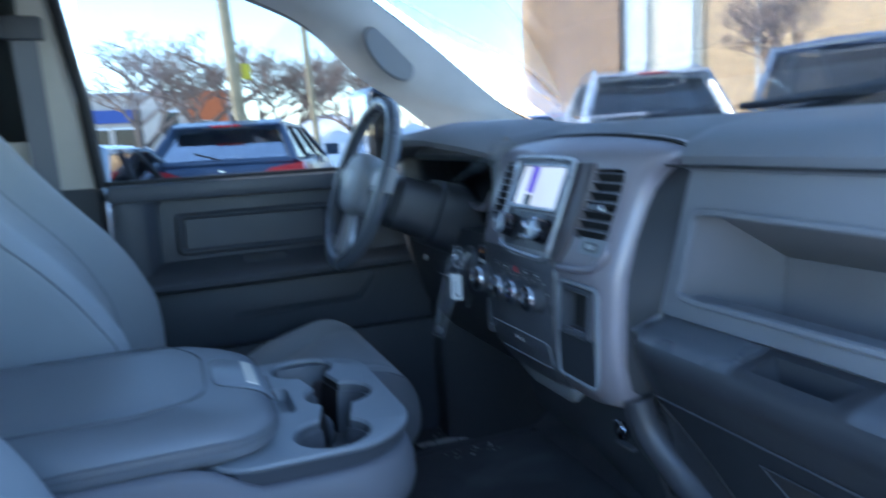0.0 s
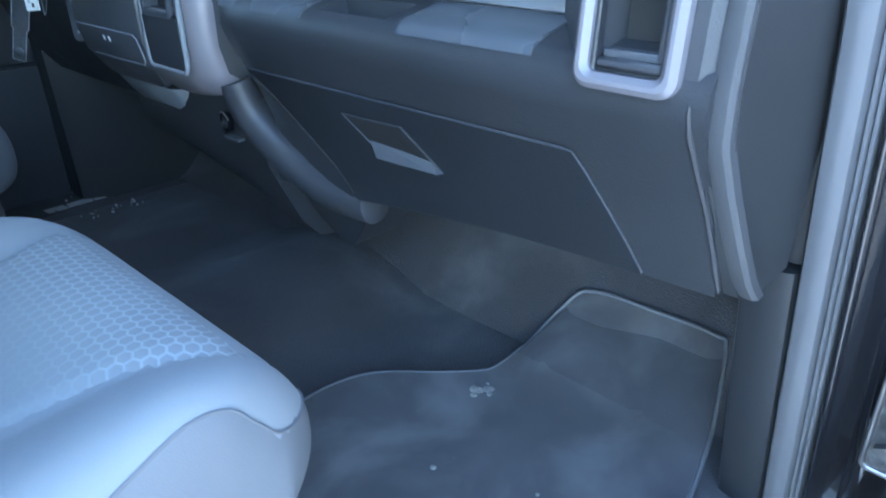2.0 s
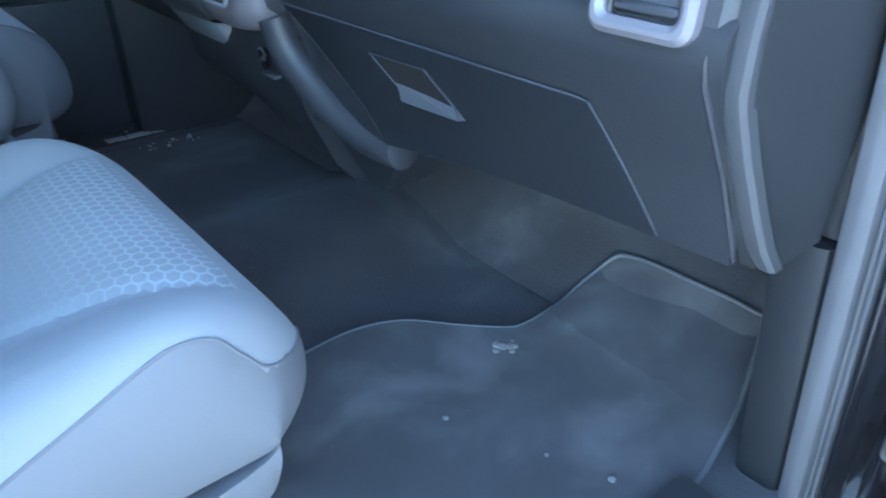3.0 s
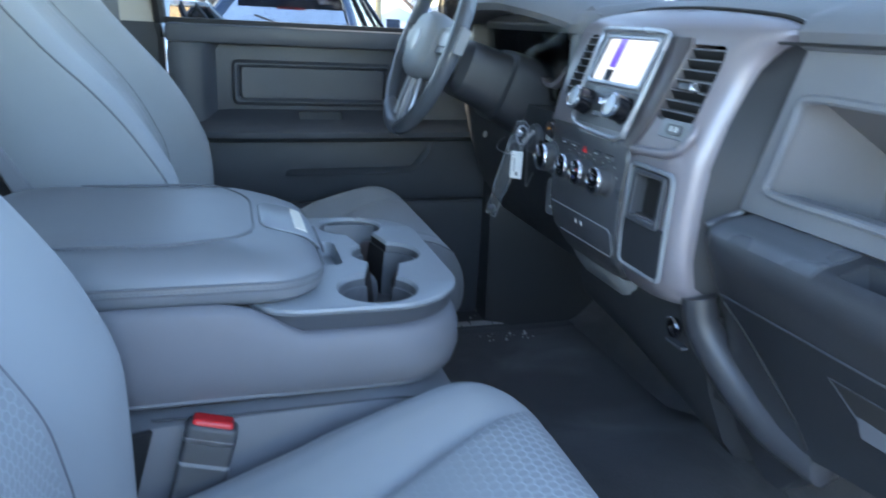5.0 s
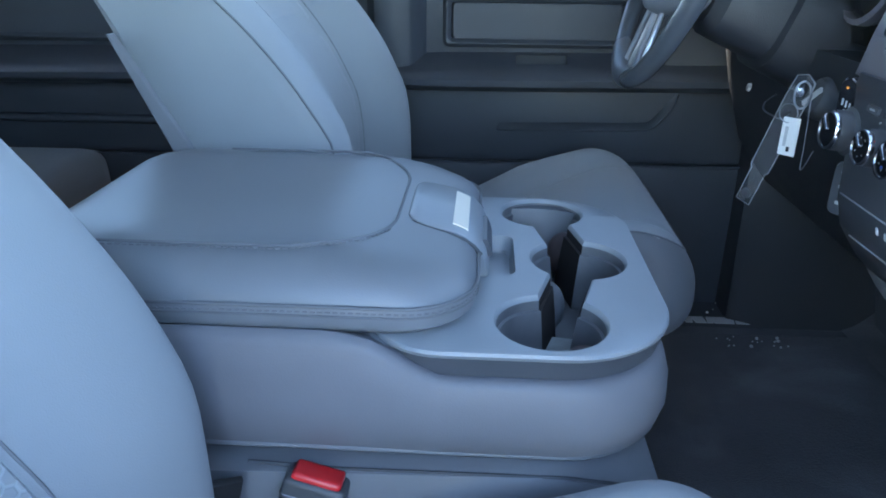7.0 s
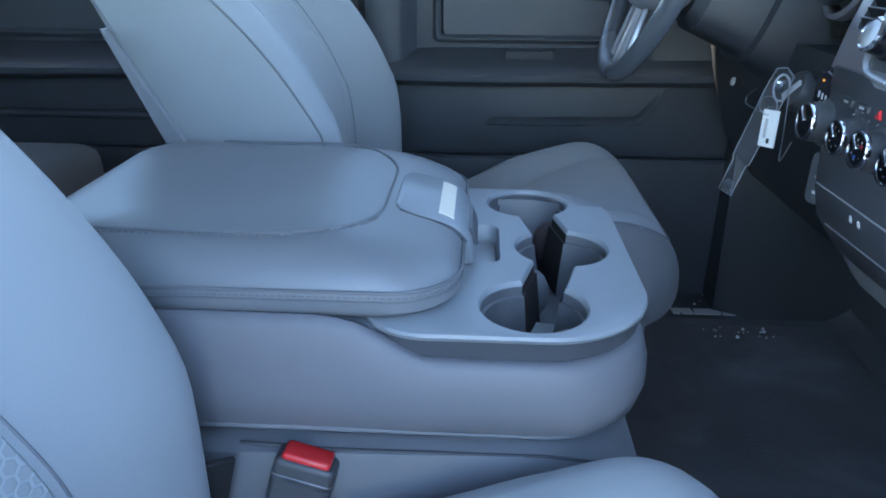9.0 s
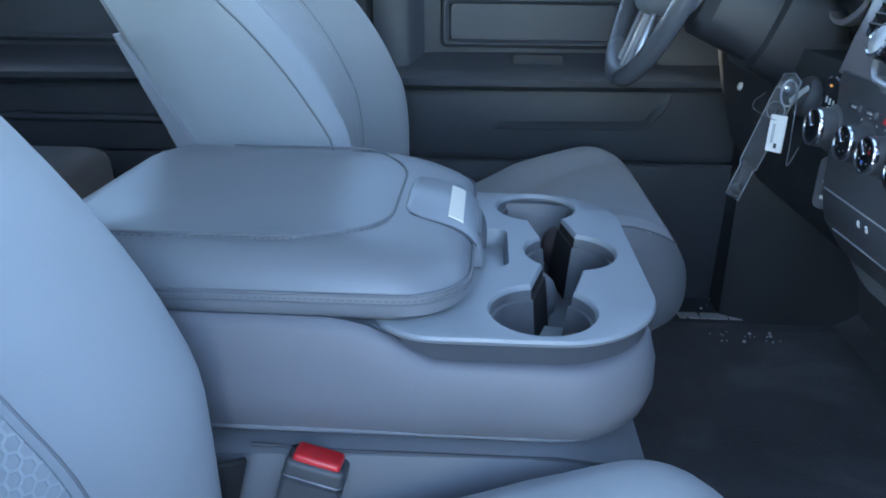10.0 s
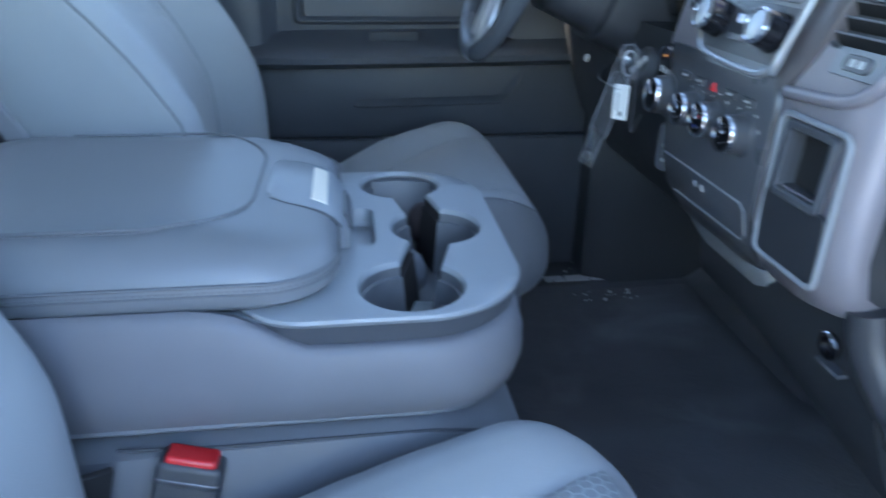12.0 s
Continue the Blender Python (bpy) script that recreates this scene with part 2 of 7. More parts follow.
# ---- building blocks ----
def finish(name, bm, mat, angle=38):
    bm.normal_update()
    for f in bm.faces:
        f.smooth = True
    for e in bm.edges:
        if len(e.link_faces) == 2 and e.calc_face_angle(0) > radians(angle):
            e.smooth = False
    me = bpy.data.meshes.new(name)
    bm.to_mesh(me)
    bm.free()
    for mm in mat if isinstance(mat, (list, tuple)) else [mat]:
        me.materials.append(mm)
    return me


def part(name, bm, mat, parent=None, label="", angle=38):
    ob = new(name, finish(name, bm, mat, angle))
    if parent:
        ob.parent = parent
    if label:
        tagged(ob, label)
    return ob


def thing(name, label, category, at=(0, 0, 0), group="", kind=""):
    ob = new(name)
    ob.empty_display_size = 0.05
    ob.location = at
    bpy.context.view_layer.update()
    return tagged(ob, label, category, group, kind)


def box(bm, x0, x1, y0, y1, z0, z1, r=0.0, seg=2, m=None):
    v = bmesh.ops.create_cube(bm, size=1.0)["verts"]
    for p in v:
        p.co = Vector((x0 + (x1 - x0) * (p.co.x + 0.5), y0 + (y1 - y0) * (p.co.y + 0.5), z0 + (z1 - z0) * (p.co.z + 0.5)))
    if r:
        edges = {e for p in v for e in p.link_edges}
        res = bmesh.ops.bevel(bm, geom=list(edges), offset=r, segments=seg, profile=0.6, affect="EDGES")
        v = list({p for f in res["faces"] for p in f.verts} | {p for p in v if p.is_valid})
    if m is not None:
        bmesh.ops.transform(bm, matrix=m, verts=[p for p in v if p.is_valid])
    return bm


def boxed(*a, **k):
    return box(bmesh.new(), *a, **k)


def loft(bm, rings, closed=True, cap=True):
    """Joins rings of equal length by quads."""
    rows = [[bm.verts.new(p) for p in ring] for ring in rings]
    n = len(rows[0])
    for a, b in zip(rows, rows[1:]):
        for i in range(n if closed else n - 1):
            j = (i + 1) % n
            try:
                bm.faces.new((a[i], a[j], b[j], b[i]))
            except ValueError:
                pass
    if cap and closed:
        for row, flip in ((rows[0], True), (rows[-1], False)):
            try:
                bm.faces.new(row[::-1] if flip else row)
            except ValueError:
                pass
    return rows


def lofted(rings, closed=True, cap=True):
    bm = bmesh.new()
    loft(bm, rings, closed, cap)
    bmesh.ops.recalc_face_normals(bm, faces=bm.faces)
    return bm


def spline(pts, n=8, closed=False):
    """A smooth line through the points."""
    pts = [Vector(p) for p in pts]
    out, k = [], len(pts)
    for i in range(k if closed else k - 1):
        if closed:
            p0, p1, p2, p3 = pts[i - 1], pts[i], pts[(i + 1) % k], pts[(i + 2) % k]
        else:
            p0, p1, p2, p3 = pts[max(i - 1, 0)], pts[i], pts[i + 1], pts[min(i + 2, k - 1)]
        for s in range(n):
            u = s / n
            out.append(0.5 * ((2 * p1) + (p2 - p0) * u + (2 * p0 - 5 * p1 + 4 * p2 - p3) * u * u + (3 * p1 - p0 - 3 * p2 + p3) * u ** 3))
    if not closed:
        out.append(pts[-1])
    return out


def tube(bm, path, radius, seg=8, closed=False, flat=1.0):
    """A round bar along a path. radius: a number, or one for each point."""
    path = [Vector(p) for p in path]
    n = len(path)
    rings, side = [], None
    for i, p in enumerate(path):
        a = path[i - 1] if i or closed else p
        b = path[(i + 1) % n] if i < n - 1 or closed else p
        d = (b - a).normalized()
        if side is None:
            side = d.orthogonal().normalized()
        side = (side - d * side.dot(d)).normalized()
        up = d.cross(side)
        r = radius[i] if isinstance(radius, (list, tuple)) else radius
        rings.append([p + (side * math.cos(2 * math.pi * k / seg) + up * math.sin(2 * math.pi * k / seg) * flat) * r for k in range(seg)])
    if closed:
        rings.append(rings[0])
        loft(bm, rings, True, False)
        bmesh.ops.remove_doubles(bm, verts=bm.verts, dist=1e-6)
    else:
        loft(bm, rings)
    return bm


def tubed(path, radius, seg=8, closed=False, flat=1.0):
    bm = tube(bmesh.new(), path, radius, seg, closed, flat)
    bmesh.ops.recalc_face_normals(bm, faces=bm.faces)
    return bm


def lathe(profile, m, seg=32):
    """Turns a profile of (radius, height) about z, then moves it by m."""
    bm = bmesh.new()
    rings = [[m @ Vector((r * math.cos(2 * math.pi * k / seg), r * math.sin(2 * math.pi * k / seg), h)) for k in range(seg)] for r, h in profile]
    loft(bm, rings)
    bmesh.ops.recalc_face_normals(bm, faces=bm.faces)
    return bm


def rounded(w, h, r, seg=5):
    """The outline of a rounded rectangle about the origin."""
    out = []
    for cx, cy, a0 in ((w / 2 - r, h / 2 - r, 0), (-w / 2 + r, h / 2 - r, 90), (-w / 2 + r, -h / 2 + r, 180), (w / 2 - r, -h / 2 + r, 270)):
        for k in range(seg + 1):
            a = radians(a0 + 90 * k / seg)
            out.append((cx + r * math.cos(a), cy + r * math.sin(a)))
    return out


def basis(o, ax, ay, az):
    """The pose with that origin and these axes."""
    m = Matrix((Vector(ax), Vector(ay), Vector(az))).transposed().to_4x4()
    m.translation = Vector(o)
    return m


def frame_bm(m, w, h, r, rim, depth, edge=0.003):
    """A rounded frame standing on the plane z = 0 of m, its rim that wide and depth high."""
    ro, ri = rounded(w, h, r), rounded(w - 2 * rim, h - 2 * rim, max(r - rim * 0.6, 0.002))
    mid_o, mid_i = rounded(w - 2 * edge, h - 2 * edge, max(r - edge, 0.002)), rounded(w - 2 * rim + 2 * edge, h - 2 * rim + 2 * edge, max(r - rim * 0.6 + edge, 0.002))
    rings = [[m @ Vector((x, y, z)) for x, y in pts] for pts, z in ((ro, 0), (ro, depth - edge), (mid_o, depth), (mid_i, depth), (ri, depth - edge), (ri, -0.004), (ro, 0))]
    bm = lofted(rings, cap=False)
    bmesh.ops.remove_doubles(bm, verts=bm.verts, dist=1e-6)
    return bm


def plate(m, pts, depth, edge=0.002):
    """A slab of that outline on the plane z = 0 of m, with a softened upper edge."""
    c = Vector((sum(p[0] for p in pts) / len(pts), sum(p[1] for p in pts) / len(pts)))
    inner = []
    for p in pts:
        d = Vector(p) - c
        inner.append(c + d * max(0.0, 1 - edge / max(d.length, 1e-6)))
    return lofted([[m @ Vector((*p, z)) for p in ps] for ps, z in ((pts, 0), (pts, depth - edge), (inner, depth))])


def carve(ob, *cutters):
    """Cuts shapes out of a mesh for good, one by one. The cut faces take the cutter's material."""
    for cut in cutters:
        cut.parent = ob.parent
        for mm in cut.data.materials:
            if mm.name not in [k.name for k in ob.data.materials]:
                ob.data.materials.append(mm)
        mod = ob.modifiers.new("cut", "BOOLEAN")
        mod.operation, mod.object, mod.solver, mod.material_mode = "DIFFERENCE", cut, "EXACT", "TRANSFER"
        bpy.context.view_layer.update()
        me = bpy.data.meshes.new_from_object(ob.evaluated_get(bpy.context.evaluated_depsgraph_get()))
        ob.modifiers.clear()
        bm = bmesh.new()
        bm.from_mesh(me)
        for e in bm.edges:
            e.smooth = len(e.link_faces) == 2 and e.calc_face_angle(0) < radians(38)
        bm.to_mesh(me)
        bm.free()
        ob.data = me
        bpy.data.objects.remove(cut)
    return ob


def table(pairs):
    """A function that reads values between the pairs, smoothly by straight steps."""
    xs, ys = [p[0] for p in pairs], [p[1] for p in pairs]
    return lambda v: float(np.interp(v, xs, ys))


def smooth_table(pairs):
    """Like table, but along a smooth line through the pairs."""
    pts = spline([(a, b, 0) for a, b in pairs], 10)
    xs, ys = [p.x for p in pts], [p.y for p in pts]
    return lambda v: float(np.interp(v, xs, ys))


def stitches(parent, line, mat, gap=0.0058, size=0.0036, width=0.0012, height=0.0011):
    """Short threads laid end to end along a line, each one a mesh of its own."""
    line = [Vector(p) for p in line]
    dist, total = [0.0], 0.0
    for a, b in zip(line, line[1:]):
        total += (b - a).length
        dist.append(total)
    for k in range(int(total / gap)):
        ends = []
        for s_ in (k * gap, k * gap + size):
            i = max(0, min(len(line) - 2, int(np.searchsorted(dist, s_)) - 1))
            ends.append(line[i].lerp(line[i + 1], (s_ - dist[i]) / max(dist[i + 1] - dist[i], 1e-9)))
        d = (ends[1] - ends[0]).normalized()
        side = d.cross(Vector((0, 0, 1))).normalized() * width / 2
        up = Vector((0, 0, height / 2))
        part("stitch", lofted([[p - side - up, p + side - up, p + side * 0.6 + up, p - side * 0.6 + up] for p in ends]), mat, parent)


# ---- the cab ----
FLOOR = 0.72
GROUND = 0.15


def structure(name, bm, mat, label="", category="", angle=38):
    return tagged(part(name, bm, mat, None, "", angle), label or name.replace("_", " "), category or name.split("_")[0], kind="structure")


# floor with a sloping toe board, one sheet from the rear seats to the firewall
toe = [(-1.75, 0.72), (0.48, 0.72), (0.56, 0.735), (0.62, 0.78), (0.80, 0.98), (0.86, 1.1), (0.88, 1.3)]
hump = lambda y: 0.05 * math.exp(-((y / 0.16) ** 4))
ys = [-0.83 + 1.66 * k / 24 for k in range(25)]
path_ = [(p.x, p.z) for p in spline([(x, 0, z) for x, z in toe], 5)]
bm = lofted([[(x, y, z + hump(y) * min(1.0, max(0.0, (0.8 - x) / 0.1))) for x, z in path_] + [(x + 0.02, y, z - 0.05) for x, z in path_[::-1]] for y in ys])
structure("floor", bm, CARPET, "dusty black carpet on the floor of a truck cab", "floor")


def cab_door(sign, name, label, x0, x1, full):
    """A closed door with its trim: belt, upper panel with a sunk field, armrest, lower pocket. sign: +1 the driver's side."""
    d = thing(name, label, "door", kind="structure")
    Y = lambda v: sign * v

    def b(nm, a0, a1, y0, y1, z0, z1, mat, r=0.004, lab=""):
        lo, hi = sorted((Y(y0), Y(y1)))
        return part(nm, boxed(a0, a1, lo, hi, z0, z1, r), mat, d, lab)

    b("outer_skin", x0, x1, 0.86, 0.93, 0.62, 1.40, PAINT, 0.01)
    b("door_core", x0 + 0.005, x1 - 0.005, 0.80, 0.857, 0.70, 1.405, BLACK)
    b("belt_cap", x0, x1, 0.755, 0.862, 1.392, 1.432, DOOR, 0.012)
    b("belt_seal", x0, x1, 0.775, 0.79, 1.428, 1.442, RUBBER, 0.004)
    # upper panel: a recess between two posts, with a raised soft field in it
    cx0, cx1 = (x0 + 0.075, x1 - 0.40) if full else (x0 + 0.1, x1 - 0.1)
    b("upper_panel", x0 + 0.002, x1 - 0.002, 0.792, 0.804, 1.20, 1.394, DOOR, 0.003)
    fx0, fx1 = cx0 + 0.056, cx1 - 0.06
    m = basis(((fx0 + fx1) / 2, Y(0.794), 1.311), (1, 0, 0) if sign < 0 else (-1, 0, 0), (0, 0, 1), (0, -sign, 0))
    part("panel_field", frame_bm(m, fx1 - fx0, 0.098, 0.014, 0.016, 0.013, 0.007), DOOR, d)
    part("panel_pad", plate(m, rounded(fx1 - fx0 - 0.03, 0.068, 0.008), 0.008, 0.006), DOOR, d)
    for a0, a1, f in ((x0 + 0.003, cx0, 0.026), (x1 - 0.004, cx1, -0.026)):
        prof = [(a0, 0.80), (a0, 0.756), (a0 + (a1 - a0) * 0.2, 0.751), (a1 - f * 0.3, 0.752), (a1, 0.757), (a1 + f, 0.795), (a1 + f, 0.80)]
        part("panel_post", lofted([[(x + (f * 0.4 if z > 1.38 else 0), Y(y), z) for x, y in prof] for z in (1.215, 1.23, 1.378, 1.393)]), DOOR, d)
    # armrest
    prof = [(0.80, 1.2535), (0.790, 1.2515), (0.737, 1.2275), (0.712, 1.221), (0.703, 1.212), (0.704, 1.2), (0.715, 1.192), (0.76, 1.182), (0.80, 1.178)]
    rings = []
    for k in range(17):
        u = k / 16
        x = x0 + 0.03 + (x1 - x0 - 0.05) * u
        tuck = 0.035 * max(0.0, (u - 0.8) / 0.2) ** 1.5 + 0.02 * max(0.0, (0.1 - u) / 0.1)
        rings.append([(x, Y(min(0.80, y + tuck)), z + 0.012 * u * u) for y, z in prof])
    arm = part("armrest", lofted(rings), DOOR, d, "moulded armrest with a shallow pull cup")
    if full:
        # cup walls and floor coloured black for the shade in the recess
        carve(arm, part("cut", boxed(-0.116, -0.018, 0.753, 0.782, 1.208, 1.28, 0.005), RUBBER))
        part("cup_dark", boxed(-0.1155, -0.0185, 0.7535, 0.7815, 1.204, 1.211, 0.001), RUBBER, d, "black floor that paints the shade in the pull cup")
    # lower field with a raised lip
    b("lower_panel", x0 + 0.004, x1 - 0.004, 0.778, 0.802, 1.04, 1.20, DOOR, 0.01)
    b("lower_skirt", x0 + 0.004, x1 - 0.004, 0.765, 0.802, 0.72, 1.036, DOOR, 0.012)
    if full:
        lip = spline([(-0.150, 0.778, 1.108), (-0.125, 0.768, 1.108), (0.0, 0.766, 1.110), (0.12, 0.766, 1.112), (0.155, 0.767, 1.116), (0.175, 0.768, 1.135), (0.192, 0.770, 1.158), (0.200, 0.776, 1.180)], 6)
        rings = []
        for k, p in enumerate(lip):
            q = lip[min(k + 1, len(lip) - 1)] - lip[max(k - 1, 0)]
            nx, nz = Vector((-q.z, q.x)).normalized()
            rings.append([(p.x + nx * o, Y(y), p.z + nz * o) for o, y in ((0.010, 0.7785), (0.007, p.y + 0.006), (-0.003, p.y), (-0.006, p.y + 0.002), (-0.007, 0.7785))])
        part("pocket_lip", lofted(rings), DOOR, d)
    else:
        part("pocket_lip", tubed([(x0 + 0.12, Y(0.77), 1.11), (x1 - 0.12, Y(0.77), 1.11)], 0.009, 10), DOOR, d)
    part("seam_bead", tubed([(x, Y(y), z) for x, y, z in spline([(x0 + 0.03, 0.764, 1.14), (x0 + 0.034, 0.762, 1.07), (x0 + 0.06, 0.761, 1.04), (x1 - 0.05, 0.761, 1.04)], 6)], 0.003, 6), DOOR, d)
    return d


cab_door(1, "door_1", "closed driver's door with black plastic trim and armrest", -0.39, 0.56, True)
cab_door(1, "door_2", "closed rear door with black plastic trim", -1.36, -0.53, False)
cab_door(-1, "door_3", "closed rear passenger door with black plastic trim", -1.36, -0.53, False)


def open_door():
    """The passenger's door, swung wide open on its hinges."""
    d = thing("door_4", "open passenger door with black plastic trim", "door", (0.47, -0.95, 0.0), kind="structure")
    d.rotation_euler = (0, 0, radians(42))
    for nm, bmx, mt in (("outer_skin", boxed(-0.98, 0.0, -0.06, 0.0, 0.62, 1.40, 0.015), PAINT), ("trim_panel", boxed(-0.94, -0.04, 0.0, 0.05, 0.72, 1.41, 0.015), BLACK), ("armrest", boxed(-0.8, -0.2, 0.05, 0.12, 1.17, 1.225, 0.02), DASH_LOW), ("belt_cap", boxed(-0.95, -0.03, -0.03, 0.05, 1.40, 1.435, 0.012), DASH_LOW),
                        ("window_frame", tubed([(-0.02, -0.03, 1.42), (-0.42, -0.09, 1.85), (-0.94, -0.10, 1.87), (-0.95, -0.03, 1.42)], 0.022, 8), PAINT)):
        part(nm, bmx, mt, d)
    bm = bmesh.new()
    f = bm.faces.new([bm.verts.new(c) for c in ((-0.05, -0.03, 1.42), (-0.42, -0.088, 1.84), (-0.93, -0.098, 1.86), (-0.94, -0.03, 1.42))])
    bmesh.ops.solidify(bm, geom=[f], thickness=0.004)
    g = part("glass", bm, CLEAR, d)
    g.visible_shadow = False


open_door()


def pane(name, corners, mat, label):
    """A sheet of glass over four corners, 4 mm thick."""
    bm = bmesh.new()
    f = bm.faces.new([bm.verts.new(c) for c in corners])
    bmesh.ops.solidify(bm, geom=[f], thickness=0.004)
    ob = structure(name, bm, mat, label, "window")
    ob.visible_shadow = mat is DARK_GLASS
    return ob


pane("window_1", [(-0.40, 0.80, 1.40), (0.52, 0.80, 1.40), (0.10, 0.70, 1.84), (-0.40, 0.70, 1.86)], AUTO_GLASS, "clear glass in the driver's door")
pane("window_2", [(-1.32, 0.80, 1.40), (-0.52, 0.80, 1.40), (-0.50, 0.70, 1.86), (-1.25, 0.70, 1.86)], DARK_GLASS, "tinted glass in the rear door")
pane("window_3", [(-1.32, -0.80, 1.40), (-0.52, -0.80, 1.40), (-0.50, -0.70, 1.86), (-1.25, -0.70, 1.86)], DARK_GLASS, "tinted glass in the rear passenger door")
pane("windshield", [(0.82, 0.77, 1.462), (0.82, -0.77, 1.462), (0.06, -0.63, 1.908), (0.06, 0.63, 1.908)], SCREEN_GLASS, "clear sloping windshield of a truck")
pane("window_4", [(-1.62, 0.62, 1.42), (-1.62, -0.62, 1.42), (-1.55, -0.58, 1.82), (-1.55, 0.58, 1.82)], DARK_GLASS, "tinted rear window")


def pillar_rings(line_a, line_b, thick, n=8):
    """Rings of a flat moulding between two edge lines, bowed towards the cab."""
    a, b = spline(line_a, n), spline(line_b, n)
    rings = []
    for p, q in zip(a, b):
        mid = (p + q) / 2
        out = Vector((0, thick if mid.y > 0 else -thick, thick * 0.4))
        ring = []
        for k in range(9):
            u = k / 8
            ring.append(p.lerp(q, u) - out * 0.5 * math.sin(math.pi * u))
        ring += [q + out * 0.6, p + out * 0.6]
        rings.append(ring)
    return rings


for sign, name, words in ((1, "pillar_a_1", "grey moulded windshield pillar with a round speaker grille"), (-1, "pillar_a_2", "grey moulded windshield pillar")):
    S = lambda p: (p[0], sign * p[1], p[2])
    outer = [S(p) for p in ((-0.16, 0.70, 1.845), (-0.07, 0.72, 1.815), (0.06, 0.725, 1.755), (0.18, 0.73, 1.645), (0.27, 0.735, 1.585), (0.42, 0.75, 1.47))]
    inner = [S(p) for p in ((0.06, 0.615, 1.885), (0.177, 0.64, 1.815), (0.332, 0.66, 1.711), (0.529, 0.68, 1.563), (0.66, 0.70, 1.50), (0.75, 0.72, 1.44))]
    pil = structure(name, lofted(pillar_rings(outer, inner, 0.05)), TRIM_GREY, words, "pillar")
    if sign > 0:
        o = Vector((0.235, 0.668, 1.69))
        m = basis(o, Vector((0.72, 0.1, -0.68)).normalized(), Vector((0.6, 0.25, 0.72)).normalized(), Vector((-0.1, -0.96, 0.2)).normalized())
        part("speaker_grille", plate(m, [(0.075 * math.cos(a), 0.042 * math.sin(a)) for a in [2 * math.pi * k / 28 for k in range(28)]], 0.012, 0.004), DASH, pil, "oval speaker grille")
    # outer shell of the pillar
    structure(name + "_shell", lofted(pillar_rings([(x, y + sign * 0.05, z + 0.02) for x, y, z in outer], [(x, y + sign * 0.04, z + 0.02) for x, y, z in inner], -0.05)), PAINT, "black painted outer windshield pillar", "pillar")

for sign, k in ((1, 1), (-1, 2)):
    lo, hi = sorted((sign * 0.72, sign * 0.84))
    rings = []
    for z, y, x0, x1 in ((0.70, 0.80, -0.60, -0.395), (1.40, 0.80, -0.60, -0.395), (1.43, 0.79, -0.60, -0.40), (1.62, 0.755, -0.60, -0.425), (1.84, 0.71, -0.62, -0.45)):
        rings.append([(x1, sign * (y + 0.05), z), (x1, sign * (y + 0.012), z), (x1 - 0.012, sign * y, z), (x0 + 0.012, sign * y, z), (x0, sign * (y + 0.012), z), (x0, sign * (y + 0.05), z)])
    structure(f"pillar_b_{k}_lower", lofted(rings[:3]), BLACK, "black lower trim of the centre door pillar", "pillar")
    structure(f"pillar_b_{k}", lofted(rings[2:]), TRIM, "light beige trim of the centre door pillar", "pillar")
    structure(f"pillar_b_{k}_seal", tubed([(-0.398, sign * 0.79, 1.43), (-0.41, sign * 0.762, 1.62), (-0.44, sign * 0.715, 1.84)], 0.013, 8), RUBBER, "black rubber seal along the door pillar", "seal")
    belt_ = thing("seat_belt", "grey seat belt webbing running down the centre pillar", "seat belt", (-0.5, sign * 0.745, 1.2), "front seat belts")
    part("webbing", lofted([[(x, sign * (y - 0.745), z - 1.2) for x, y in ((-0.02, yy - 0.004), (0.026, yy - 0.004), (0.026, yy), (-0.02, yy))] for z, yy in ((1.0, 0.79), (1.2, 0.788), (1.43, 0.775), (1.62, 0.738), (1.74, 0.716))]), CLOTH_SIDE, belt_)
    part("guide", boxed(-0.035, 0.04, *sorted((sign * -0.05, sign * -0.015)), 0.53, 0.575, 0.008), BLACK, belt_, "black belt guide")
    # rails over the doors and sills under them
    structure(f"roof_rail_{k}", tubed(spline([(0.05, sign * 0.66, 1.87), (-0.3, sign * 0.70, 1.90), (-0.9, sign * 0.70, 1.90), (-1.55, sign * 0.66, 1.84)], 6), 0.055, 10), TRIM_GREY, "grey cloth rail over the doors", "rail")
    structure(f"quarter_{k}", boxed(-1.66, -1.36, *sorted((sign * 0.70, sign * 0.90)), 0.62, 1.86, 0.02), TRIM_GREY, "grey trim of the rear corner", "wall")
structure("sill_1", boxed(-0.5, 0.75, 0.655, 0.86, 0.60, 0.735, 0.012), BLACK, "black plastic sill plate along the driver's door", "sill")
structure("rocker_1", boxed(-0.5, 0.75, -0.96, -0.862, 0.5, 0.71, 0.03), PAINT, "glossy black painted rocker under the passenger door", "sill")
structure("sill_2", boxed(-0.5, 0.42, -0.86, -0.735, 0.60, 0.745, 0.014), BLACK, "black plastic sill along the passenger door opening", "sill")
structure("wall_rear", boxed(-1.68, -1.62, -0.85, 0.85, 0.62, 1.43, 0.01), BLACK, "black trimmed rear wall of the cab", "wall")
structure("wall_rear_header", boxed(-1.66, -1.54, -0.8, 0.8, 1.81, 1.93, 0.02), TRIM_GREY, "grey header over the rear window", "wall")
structure("cowl", lofted([[(0.83, y, 1.452), (1.03, y, 1.44), (1.03, y, 1.40), (0.78, y, 1.40)] for y in (-0.85, 0.85)]), BLACK, "black plastic cowl at the foot of the windshield", "cowl")
structure("firewall", boxed(0.88, 0.95, -0.85, 0.85, 0.5, 1.46), BLACK, "black insulated firewall behind the dashboard", "wall")

